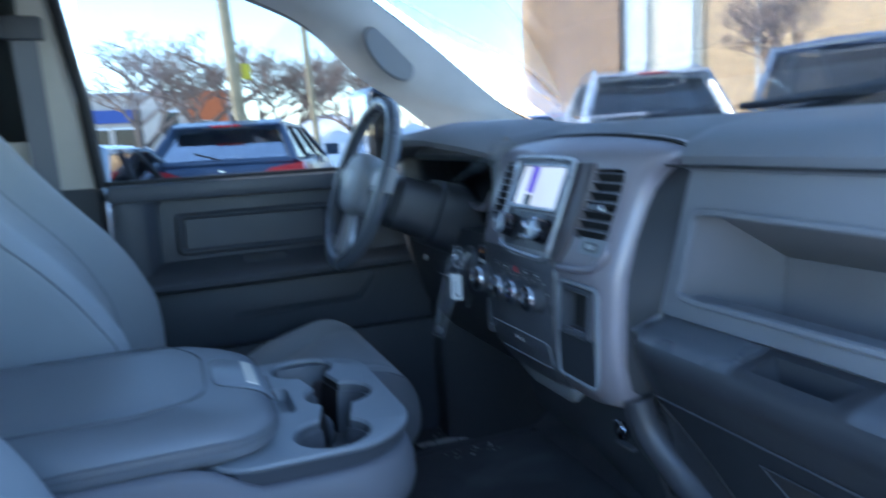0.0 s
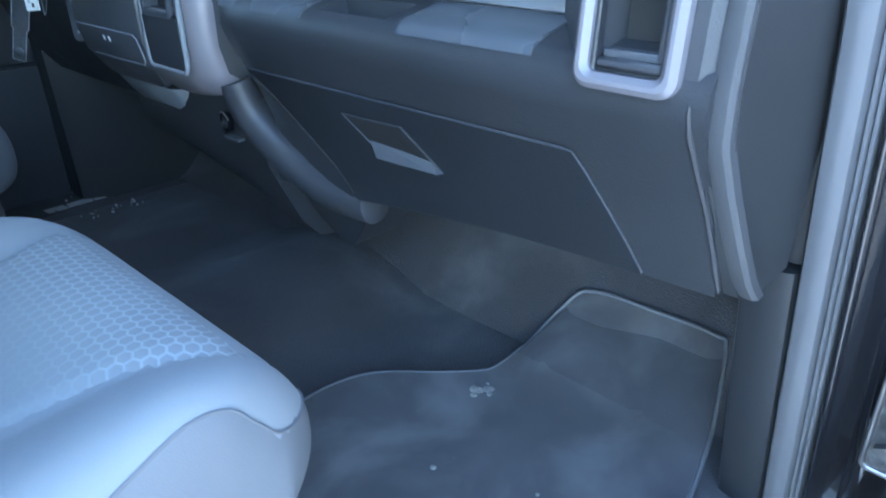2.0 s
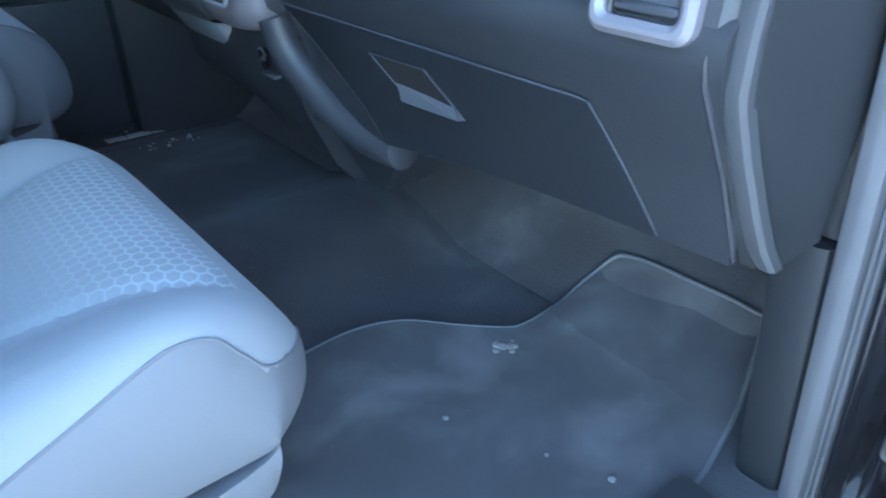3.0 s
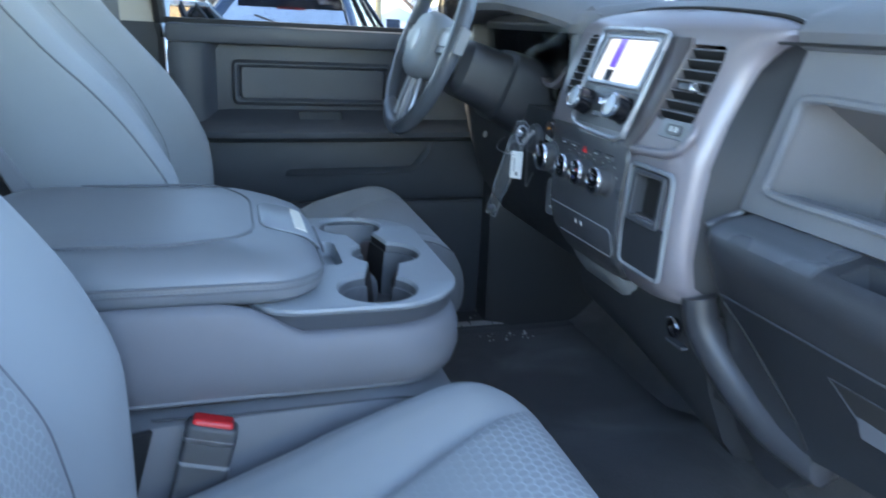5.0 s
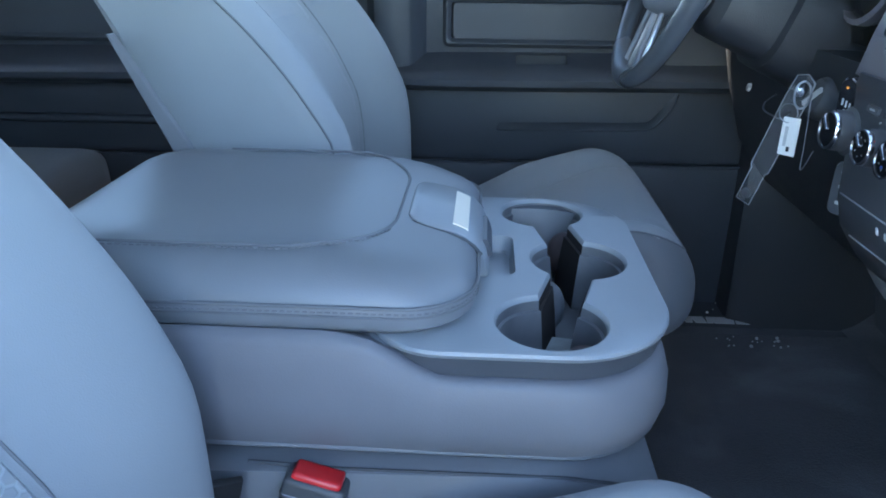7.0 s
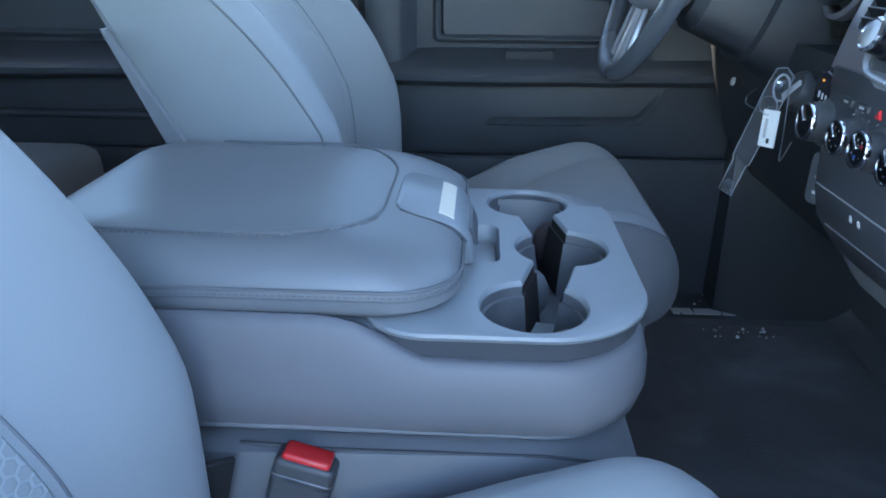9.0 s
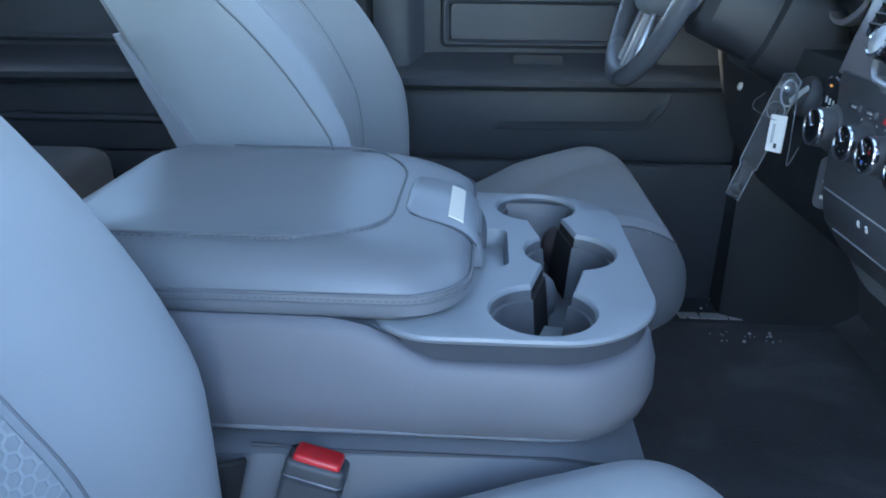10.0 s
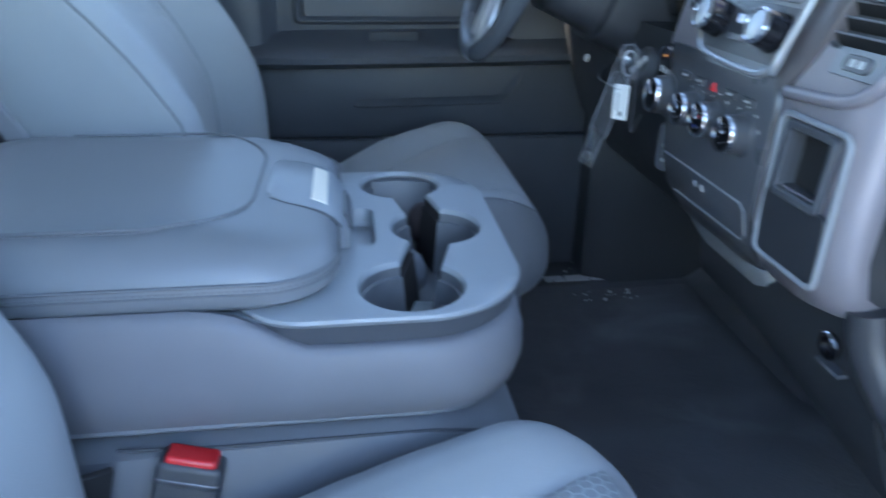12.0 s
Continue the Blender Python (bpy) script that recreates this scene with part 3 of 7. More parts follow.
rings = []
for x, z in ((0.17, 1.895), (0.0, 1.93), (-0.4, 1.955), (-0.9, 1.95), (-1.4, 1.92), (-1.66, 1.87)):
    rings.append([(x, 0.72 * c, z - 0.05 * abs(c) ** 3) for c in [-1 + 2 * k / 12 for k in range(13)]])
bm = bmesh.new()
loft(bm, rings, closed=False)
bmesh.ops.solidify(bm, geom=bm.faces[:], thickness=0.04)
bmesh.ops.recalc_face_normals(bm, faces=bm.faces)
rings = []
for x, z in ((0.10, 1.93), (0.0, 1.965), (-0.4, 1.995), (-0.9, 1.99), (-1.4, 1.96), (-1.68, 1.91)):
    rings.append([(x, 0.76 * c, z - 0.05 * abs(c) ** 3) for c in [-1 + 2 * k / 12 for k in range(13)]])
skin = bmesh.new()
loft(skin, rings, closed=False)
bmesh.ops.solidify(skin, geom=skin.faces[:], thickness=0.01)
bmesh.ops.recalc_face_normals(skin, faces=skin.faces)
structure("roof", skin, PAINT, "glossy black painted roof of the truck", "roof")
structure("ceiling", bm, HEADLINER, "light grey cloth headliner", "ceiling")

# passenger side jamb: kick trim, seal, painted body edge with hinge
lean = lambda z: 0.388 + (1.256 - z) * 0.2


def jamb(name, y0, y1, x_off, mat, label, depth=0.05, z0=0.56, z1=1.5, r=0.012):
    rings = []
    for k in range(9):
        z = z0 + (z1 - z0) * k / 8
        x = lean(z) + x_off
        rings.append([(x + depth, y1, z), (x + r, y1, z), (x + r * 0.3, y1 - r * 0.3, z), (x, y1 - r, z), (x, y0 + r, z), (x + r * 0.3, y0 + r * 0.3, z), (x + r, y0, z), (x + depth, y0, z)])
    return structure(name, lofted(rings), mat, label, "jamb")


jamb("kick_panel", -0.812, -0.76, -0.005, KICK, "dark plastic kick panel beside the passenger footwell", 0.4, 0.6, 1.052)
jamb("jamb_trim", -0.816, -0.785, 0.012, END, "dark plastic pillar trim above the kick panel", 0.3, 1.056, 1.5)
jamb("jamb_seal", -0.8385, -0.812, -0.010, JAMB, "grey rubber door seal on the passenger opening", 0.1, 0.58, 1.5, 0.011)
jamb("jamb_rib_1", -0.8428, -0.839, -0.002, JAMB, "thin rib of the grey rubber door seal", 0.1, 0.58, 1.5, 0.003)
jamb("jamb_rib_2", -0.8472, -0.8433, 0.002, JAMB, "thin rib of the grey rubber door seal", 0.1, 0.58, 1.5, 0.003)
jamb("jamb_body", -1.0, -0.847, 0.02, PAINT, "glossy black painted door frame", 0.2, 0.5, 1.5, 0.01)
jamb("jamb_flange", -0.856, -0.851, 0.0, PAINT, "glossy black painted body flange", 0.05, 0.55, 1.5, 0.002)
# added bead whose rounded paint mirrors the sky as upright streaks
jamb("jamb_bead", -0.897, -0.878, 0.012, PAINT, "glossy black bead added to the door frame to catch sky streaks", 0.05, 0.55, 1.5, 0.009)
hinge = thing("hinge", "grey steel door hinge bolted to the black painted door frame", "hinge", (0.468, -0.925, 0.95))
for nm, bmx in (("leaf", boxed(-0.045, 0.0, -0.03, 0.03, -0.06, 0.05, 0.006)), ("knuckle", lathe([(0.006, -0.06), (0.014, -0.055), (0.014, 0.05), (0.006, 0.055)], pose(-0.05, -0.025, 0), 14)),
                ("bolt", lathe([(0.012, 0), (0.012, 0.008), (0.004, 0.01)], pose(-0.045, 0.01, 0.03, 0, -90, 0), 6)), ("bolt", lathe([(0.012, 0), (0.012, 0.008), (0.004, 0.01)], pose(-0.045, 0.01, -0.035, 0, -90, 0), 6))):
    part(nm, bmx, HINGE, hinge)
part("leaf_rim", frame_bm(basis((-0.045, 0.0, -0.005), (0, -1, 0), (0, 0, 1), (-1, 0, 0)), 0.058, 0.106, 0.008, 0.005, 0.004, 0.0015), STEEL, hinge)
part("strap_arm", box(bmesh.new(), -0.075, -0.03, -0.034, -0.012, 0.012, 0.032, 0.004, 2), HINGE, hinge)
part("strap_arm", box(bmesh.new(), -0.075, -0.03, -0.034, -0.012, -0.042, -0.022, 0.004, 2), HINGE, hinge)

# ---- dashboard ----
dash = thing("dashboard", "dark grey moulded truck dashboard with open storage shelf", "dashboard", (0, 0, 0))
# padded top
prof = [(0.30, 1.44), (0.268, 1.452), (0.262, 1.466), (0.272, 1.481), (0.31, 1.496), (0.40, 1.508), (0.55, 1.512), (0.66, 1.510), (0.72, 1.50), (0.73, 1.44)]
rings = []
for k in range(81):
    y = 0.80 - 1.60 * k / 80
    pull = 0.05 * max(0.0, (abs(y) - 0.62) / 0.18) ** 2
    tuck = 0.062 * max(0.0, min(1.0, (0.205 - y) / 0.03)) * max(0.0, min(1.0, (y + 0.275) / 0.03))
    rings.append([(x + pull * (x < 0.5) + tuck * max(0.0, min(1.0, (0.40 - x) / 0.09)), y, z - pull * 0.3) for x, z in prof])
part("top_pad", lofted(rings), DASH, dash, "soft dark grey dash top")
part("pad_groove", tubed([(0.2645, -0.255 - 0.05 * k, 1.4545) for k in range(10)], 0.0017, 6), RUBBER, dash)
part("airbag_mark", plate(basis((0.2655, -0.655, 1.4745), (0, -1, 0), (0.55, 0, 0.835), (-0.835, 0, 0.55)), rounded(0.03, 0.009, 0.001), 0.001, 0.0003), DASH_LOW, dash)
# defroster slot
part("defroster_grille", boxed(0.60, 0.66, -0.5, 0.5, 1.507, 1.5135, 0.002), BLACK, dash)

# storage shelf: frame, sunk tray
FX = 0.262
m = basis((0.28, -0.4675, 1.362), (0, -1, 0), (0, 0, 1), (-1, 0, 0))
frame_o = [(-0.1875, 0.092), (-0.2435, -0.088), (0.196, -0.088), (0.219, 0.092)]


def quad_frame(m, outer, inner, depth, edge=0.004, n=10):
    def ring(c, z, grow=0.0):
        out = []
        for i in range(4):
            a, b = Vector(c[i]), Vector(c[(i + 1) % 4])
            for k in range(n):
                out.append(a.lerp(b, k / n))
        mid = sum((Vector(p) for p in out), Vector((0, 0))) / len(out)
        return [m @ Vector((*(p + (p - mid).normalized() * grow), z)) for p in out]
    bm = lofted([ring(outer, -0.03), ring(outer, depth - edge), ring(outer, depth, -edge), ring(inner, depth, edge), ring(inner, depth - edge), ring(inner, -0.03), ring(outer, -0.03)], cap=False)
    bmesh.ops.remove_doubles(bm, verts=bm.verts, dist=1e-6)
    return bm


frame_i = [(-0.178, 0.043), (-0.207, -0.062), (0.172, -0.060), (0.187, 0.040)]
part("shelf_frame", quad_frame(m, frame_o, frame_i, 0.004), DASH, dash, "dark grey shelf surround")
lip_path = []
for i in range(4):
    a, b = Vector(frame_i[i]), Vector(frame_i[(i + 1) % 4])
    for k in range(6):
        lip_path.append(m @ Vector((*a.lerp(b, 0.06 + 0.88 * k / 5), 0.004)))
part("shelf_lip", tubed(spline(lip_path, 3, True), 0.005, 8, True), DASH, dash)
front = [m @ Vector((*p, 0.0)) for p in frame_i]
back = [Vector((0.392, -0.308, 1.342)), Vector((0.392, -0.302, 1.272)), Vector((0.392, -0.588, 1.274)), Vector((0.392, -0.59, 1.344))]
low = [m @ Vector((*p, -0.012)) for p in frame_i]
for p in (low[1], low[2]):
    p.z -= 0.010
mid_ = Vector((0, -0.465, 1.35))
grown = lambda ring, dx_: [Vector((p.x + dx_, mid_.y + (p.y - mid_.y) * 1.03, mid_.z + (p.z - mid_.z) * 1.08)) for p in ring]
bm = lofted([grown(back, 0.006), grown(low, 0.01), grown(front, 0.004), front, low, back])
part("shelf_tray", bm, SHELF, dash, "open storage tray", 20)

# lower fascia: ledge under the shelf, bulging down to the glove box
FAS = table([(1.0, 0.318), (1.03, 0.305), (1.06, 0.295), (1.12, 0.275), (1.158, 0.26), (1.193, 0.242), (1.225, 0.226), (1.235, 0.223), (1.244, 0.2235), (1.252, 0.226), (1.258, 0.231), (1.2625, 0.240), (1.2665, 0.256), (1.270, 0.272), (1.276, 0.286)])


def fascia_x(z, y):
    return min(0.29, FAS(z) + 0.034 * max(0.0, min(1.0, (y + 0.255) / 0.05)))


LOW = table([(-0.82, 1.086), (-0.72, 1.082), (-0.6, 1.073), (-0.43, 1.055), (-0.2, 1.03)])
zs = [1.0, 1.03, 1.06, 1.09, 1.12, 1.14, 1.158, 1.175, 1.193, 1.205, 1.215, 1.225, 1.235, 1.244, 1.252, 1.258, 1.2625, 1.2665, 1.270, 1.276]
rings = []
for k in range(25):
    y = -0.205 - 0.59 * k / 24
    raise_ = LOW(y) - 1.0
    ring = []
    for z in zs:
        zz = z + raise_ * max(0.0, (1.12 - z) / 0.12)
        ring.append((fascia_x(zz, y), y, zz))
    rings.append(ring + [(0.31, y, 1.262), (0.36, y, 1.24), (0.36, y, 1.02 + raise_)])
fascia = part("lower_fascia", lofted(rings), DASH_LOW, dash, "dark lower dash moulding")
# finger notch in the ledge
carve(fascia, part("cut", lofted([[(0.243, -0.418, 1.243), (0.243, -0.492, 1.243), (0.268, -0.492, 1.243), (0.268, -0.418, 1.243)], [(0.226, -0.396, 1.30), (0.226, -0.520, 1.30), (0.276, -0.520, 1.30), (0.276, -0.396, 1.30)]]), DASH_LOW))

# paler strips paint the sky's sheen onto the flat ledge top
for y0, y1 in ((-0.247, -0.392), (-0.524, -0.662)):
    part("ledge_sheen", lofted([[(x, y0 + (y1 - y0) * u, z) for x, z in ((0.2262, 1.2535), (0.2305, 1.2595), (0.239, 1.2640), (0.255, 1.2678), (0.271, 1.2712), (0.281, 1.2745), (0.284, 1.268), (0.255, 1.258), (0.240, 1.252))] for u in (0.0, 0.5, 1.0)]), LEDGE, dash, "pale strip on the dash ledge, sky sheen put into its colour")
# glove box door, standing a little proud, its shade given as darker plastic
yg = lambda z, t_: -0.262 - 0.9 * (1.187 - z) * (1 - t_) ** 2 - t_ * 0.428 - t_ * (1.187 - z) * 0.46
zg = lambda u, t_: LOW(-0.36 - 0.37 * t_) + 0.002 + u * (1.186 - LOW(-0.36 - 0.37 * t_) - 0.002)
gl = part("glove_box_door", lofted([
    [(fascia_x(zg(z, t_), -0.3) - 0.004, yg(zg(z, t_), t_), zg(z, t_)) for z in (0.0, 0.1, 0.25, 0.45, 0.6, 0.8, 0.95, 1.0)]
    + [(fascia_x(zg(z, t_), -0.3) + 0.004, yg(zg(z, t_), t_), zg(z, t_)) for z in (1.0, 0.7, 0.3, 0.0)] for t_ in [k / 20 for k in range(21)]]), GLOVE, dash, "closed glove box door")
edge_line = [(fascia_x(1.187, -0.3) - 0.0025, -0.262 - 0.42 * k / 10, 1.187) for k in range(11)] + [(fascia_x(z, -0.3) - 0.0025, yg(z, 1.0), z) for z in (1.185, 1.18, 1.17, 1.14, 1.11, 1.086)]
part("seam", tubed(edge_line, 0.0008, 6), SKIRT, gl)
part("seam", tubed([(fascia_x(zg(u, 0), -0.3) - 0.004, yg(zg(u, 0), 0) + 0.002, zg(u, 0)) for u in (0.05, 0.2, 0.4, 0.6, 0.8, 0.95)], 0.0016, 6), RUBBER, gl)
latch_pts = [(-0.412, 1.161), (-0.499, 1.164), (-0.533, 1.127), (-0.452, 1.123)]
part("latch_recess", lofted([[(fascia_x(z, -0.3) - 0.0055, y, z) for y, z in latch_pts], [(fascia_x(z, -0.3) + 0.002, y, z) for y, z in latch_pts]]), RUBBER, gl, "black glove box handle recess")
part("latch_edge", tubed([(fascia_x(z, -0.3) - 0.006, y, z) for y, z in latch_pts + latch_pts[:1]], 0.0008, 6), DASH_MID, gl)
part("latch_paddle", lofted([[(fascia_x(1.127, -0.3) - 0.012, -0.452, 1.121), (fascia_x(1.127, -0.3) - 0.012, -0.535, 1.124), (fascia_x(1.14, -0.3) - 0.004, -0.527, 1.133), (fascia_x(1.14, -0.3) - 0.004, -0.44, 1.139)], [(fascia_x(1.127, -0.3), -0.452, 1.119), (fascia_x(1.127, -0.3), -0.535, 1.122), (fascia_x(1.14, -0.3), -0.527, 1.133), (fascia_x(1.14, -0.3), -0.44, 1.139)]]), SKIRT, gl, "grey paddle of the latch")

# closing panels round the end vent
vent_panel = part("vent_panel", lofted([[(FX + 0.014, -0.655, z), (FX - 0.022 + o, -0.684, z), (FX - 0.036 + o, -0.70, z), (FX - 0.036 + o, -0.785, z), (FX - 0.02 + o, -0.803, z), (FX + 0.05, -0.803, z), (FX + 0.05, -0.69, z)] for z, o in ((1.228, 0.0), (1.25, 0.001), (1.35, 0.011), (1.456, 0.0215))]), DASH_MID, dash)
part("upper_fillet", lofted([[(0.246, y, 1.452), (0.250, y, 1.462), (0.266, y, 1.468), (0.3, y, 1.44), (0.256, y, 1.44)] for y in (-0.69, -0.74, -0.80)]), DASH_MID, dash)


def vent(parent, name, m, w, h, slats, label, tab=0.0):
    """An air outlet: dark well, frame, slats and a slider."""
    v = part(name, plate(m @ pose(0, 0, 0.001), rounded(w, h, 0.006), 0.002, 0.0005), BLACK, parent, label)
    for k in range(slats):
        yy = -h / 2 + h * (k + 0.5) / slats
        blade = part("slat", box(bmesh.new(), -w / 2 + 0.002, w / 2 - 0.002, -0.006, 0.006, -0.0010, 0.0010, 0.0006, 1, m @ pose(0, yy, 0.008, 52, 0, 0)), RUBBER, v)
        part("slat_edge", box(bmesh.new(), -w / 2 + 0.002, w / 2 - 0.002, -0.0004, 0.0008, -0.0008, 0.0008, 0.0, 1, m @ pose(0, yy, 0.008, 52, 0, 0) @ pose(0, 0.0058, 0)), SHELL, blade)
    if tab is not None:
        part("slider", box(bmesh.new(), -0.014, 0.012, -0.0045, 0.0045, 0.0, 0.008, 0.003, 2, m @ pose(0.002, h * tab, 0.013)), SKIRT, v)
        part("slider_tip", lathe([(0.0065, 0.0), (0.006, 0.006), (0.003, 0.008)], m @ pose(0.017, h * tab, 0.014), 14), CHROME, v)
    return v


mv = basis((FX - 0.027, -0.7395, 1.346), (0, -1, 0), (0.1, 0, 0.995), (-0.995, 0, 0.1))
part("vent_bezel", frame_bm(mv, 0.0735, 0.212, 0.012, 0.0108, 0.011, 0.004), BEZEL, dash, "satin silver surround of the end vent")
carve(vent_panel, part("cut", boxed(0.15, 0.27, -0.763, -0.714, 1.349, 1.447, 0.003), BLACK))
vent(dash, "end_vent", mv @ pose(0, 0.051, -0.008), 0.052, 0.096, 6, "black slatted air outlet", 0.2)
part("switch_plate", plate(mv @ pose(0, -0.011, 0), rounded(0.052, 0.022, 0.003), 0.006), PANEL, dash, "dark switch plate of the end vent")
part("switch", plate(mv @ pose(-0.001, -0.011, 0.006), rounded(0.026, 0.009, 0.004), 0.004), SKIRT, dash)
for dx_ in (-0.016, 0.0145):
    part("switch_tip", plate(mv @ pose(dx_, -0.011, 0.006), rounded(0.006, 0.007, 0.002), 0.005), CHROME, dash)
carve(vent_panel, part("cut", boxed(0.15, 0.29, -0.762, -0.715, 1.251, 1.318, 0.003), BLACK))
bin_ = part("end_bin", frame_bm(mv @ pose(0, -0.062, 0), 0.054, 0.074, 0.004, 0.004, 0.004, 0.001), DASH_LOW, dash)
part("bin_floor", box(bmesh.new(), -0.023, 0.023, -0.003, 0.004, -0.004, 0.003, 0.002, 1, mv @ pose(0, -0.09, 0)), DASH_MID, bin_)
# black sheet gives the bin's inner shade as colour
part("bin_dark", box(bmesh.new(), -0.0225, 0.0225, -0.030, 0.030, -0.034, -0.031, 0.0005, 1, mv @ pose(0, -0.062, 0)), RUBBER, bin_, "black sheet for the shade inside the small bin")
part("bin_step", box(bmesh.new(), -0.022, 0.022, -0.003, 0.003, -0.02, -0.004, 0.001, 1, mv @ pose(0, -0.084, 0)), SKIRT, bin_)
part("bin_side", box(bmesh.new(), 0.0, 0.006, -0.03, 0.03, -0.05, -0.002, 0.001, 1, mv @ pose(0.017, -0.062, 0)), DASH_MID, bin_)
# end strip and cap
strip = [(0.256, -0.797, 1.47), (0.245, -0.799, 1.36), (0.2345, -0.8, 1.25), (0.2345, -0.8005, 1.22), (0.2365, -0.801, 1.212), (0.248, -0.805, 1.18), (0.266, -0.81, 1.14), (0.284, -0.813, 1.108), (0.30, -0.815, 1.088)]
part("end_strip", lofted([[(x + 0.006, y + 0.009, z), (x - 0.003, y + 0.0075, z), (x - 0.0055, y + 0.002, z), (x - 0.0055, y - 0.004, z), (x - 0.002, y - 0.007, z), (x + 0.008, y - 0.007, z)] for x, y, z in strip], True), BLACK, dash, "light grey edge strip at the end of the dash", 25)
part("strip_gap", tubed([(x + 0.003, y + 0.0105, z) for x, y, z in strip], 0.0032, 6), END, dash)
part("fascia_bead", tubed([(fascia_x(z, -0.5) + 0.001, -0.7835 - 0.014 * max(0.0, (1.22 - z) / 0.13), z) for z in (1.25, 1.235, 1.22, 1.205, 1.19, 1.16, 1.13, 1.105, 1.09)], [0.001, 0.002, 0.003, 0.003, 0.003, 0.003, 0.003, 0.003, 0.001], 8), DASH_LOW, dash)
cap_edge = [(0.258, 1.47), (0.247, 1.36), (0.236, 1.25), (0.242, 1.20), (0.264, 1.14), (0.297, 1.085), (0.33, 1.07), (0.40, 1.07), (0.42, 1.2), (0.42, 1.47)]
part("end_cap", lofted([[(x, y, z) for x, z in cap_edge] for y in (-0.797, -0.808)]), END, dash, "dark end cap of the dash")

# centre stack
STK = table([(1.06, 0.285), (1.09, 0.268), (1.12, 0.250), (1.144, 0.236), (1.17, 0.219), (1.20, 0.2115), (1.25, 0.212), (1.29, 0.2145), (1.32, 0.217), (1.36, 0.230), (1.40, 0.246), (1.44, 0.263), (1.456, 0.2695), (1.466, 0.2745), (1.474, 0.280), (1.480, 0.2875), (1.486, 0.298), (1.490, 0.310)])


def slab(levels, S, lift=0.0, back=0.05, edge=0.006):
    """A moulding that follows the stack's face, between a left and a right line."""
    rings = []
    for z, l, r in levels:
        x = S(z) - lift
        rings.append([(x + back, l, z), (x + edge, l, z), (x + edge * 0.3, l - edge * 0.35, z), (x, l - edge, z), (x, r + edge, z), (x + edge * 0.3, r + edge * 0.35, z), (x + edge, r, z), (x + back, r, z)])
    return lofted(rings)


def wrapped(levels, S, back=0.055):
    """A moulding on the stack's face whose passenger edge rolls back to the dash."""
    rings = []
    for z, l, r in levels:
        x = S(z)
        rings.append([(x + back, l, z), (x + 0.007, l, z), (x + 0.002, l - 0.003, z), (x, l - 0.008, z), (x, r + 0.042, z), (x + 0.0035, r + 0.027, z), (x + 0.011, r + 0.012, z), (x + 0.021, r + 0.0035, z), (x + 0.031, r, z), (x + back, r, z)])
    return lofted(rings)


bezel = part("stack_bezel", wrapped([(1.139, -0.09, -0.180), (1.143, -0.078, -0.194), (1.150, -0.072, -0.2005), (1.17, -0.07, -0.2025), (1.2, -0.07, -0.2025), (1.25, -0.07, -0.203), (1.31, -0.07, -0.2035), (1.322, 0.160, -0.2035), (1.36, 0.168, -0.204), (1.40, 0.176, -0.206), (1.425, 0.180, -0.210), (1.438, 0.182, -0.219), (1.447, 0.184, -0.228), (1.455, 0.186, -0.240), (1.463, 0.184, -0.248), (1.469, 0.176, -0.248), (1.475, 0.160, -0.236), (1.481, 0.132, -0.206), (1.486, 0.092, -0.150), (1.490, 0.050, -0.085)], STK), SILVER, dash, "satin silver surround of the centre stack")
carve(bezel, part("cut", boxed(0.15, 0.36, -0.178, -0.108, 1.359, 1.448, 0.013, 4), BLACK), part("cut", boxed(0.15, 0.36, 0.100, 0.146, 1.362, 1.452, 0.010, 4), BLACK), part("cut", boxed(0.15, 0.36, -0.172, -0.118, 1.243, 1.291, 0.004), BLACK))
groove = [(0.302, -0.2385, 1.447), (0.304, -0.249, 1.458), (0.305, -0.249, 1.468), (0.307, -0.238, 1.4755), (0.308, -0.208, 1.482), (0.309, -0.152, 1.487), (0.311, -0.085, 1.4905), (0.312, -0.018, 1.4915), (0.312, 0.052, 1.4905), (0.310, 0.094, 1.487), (0.308, 0.134, 1.482), (0.306, 0.162, 1.4755), (0.304, 0.178, 1.469), (0.302, 0.186, 1.458)]
part("stack_groove", tubed(spline(groove, 4), 0.0026, 6), RUBBER, dash, "dark gap between the stack and the dash top")
part("bezel_backing", boxed(0.30, 0.34, -0.20, 0.15, 1.20, 1.46), GLOSS, dash)


def on_stack(y, z, lift=0.0):
    """A pose on the face of the stack: x towards the passenger, y up, z out to the seats."""
    up = Vector((STK(z + 0.01) - STK(z - 0.01), 0, 0.02)).normalized()
    ax = Vector((0, -1, 0))
    out = ax.cross(up)
    return basis(Vector((STK(z), y, z)) + out * lift, ax, up, out)


vent(dash, "stack_vent", on_stack(-0.143, 1.4035, -0.014), 0.070, 0.091, 7, "black slatted air outlet of the centre stack", -0.06)
vent(dash, "stack_vent", on_stack(0.123, 1.407, -0.010), 0.045, 0.090, 8, "black slatted air outlet of the centre stack", None)
part("airbag_plate", plate(on_stack(-0.157, 1.3515, 0.0), rounded(0.058, 0.022, 0.003), 0.002, 0.001), GREY, dash)
part("airbag_button", plate(on_stack(-0.158, 1.3515, 0.002), rounded(0.032, 0.013, 0.006), 0.0025, 0.001), PANEL, dash, "oval airbag switch with grey print")
for dx_ in (-0.006, 0.004):
    part("switch_mark", plate(on_stack(-0.158 + dx_, 1.3515, 0.0045), rounded(0.006, 0.006, 0.001), 0.0005, 0.0002), PRINT, dash)
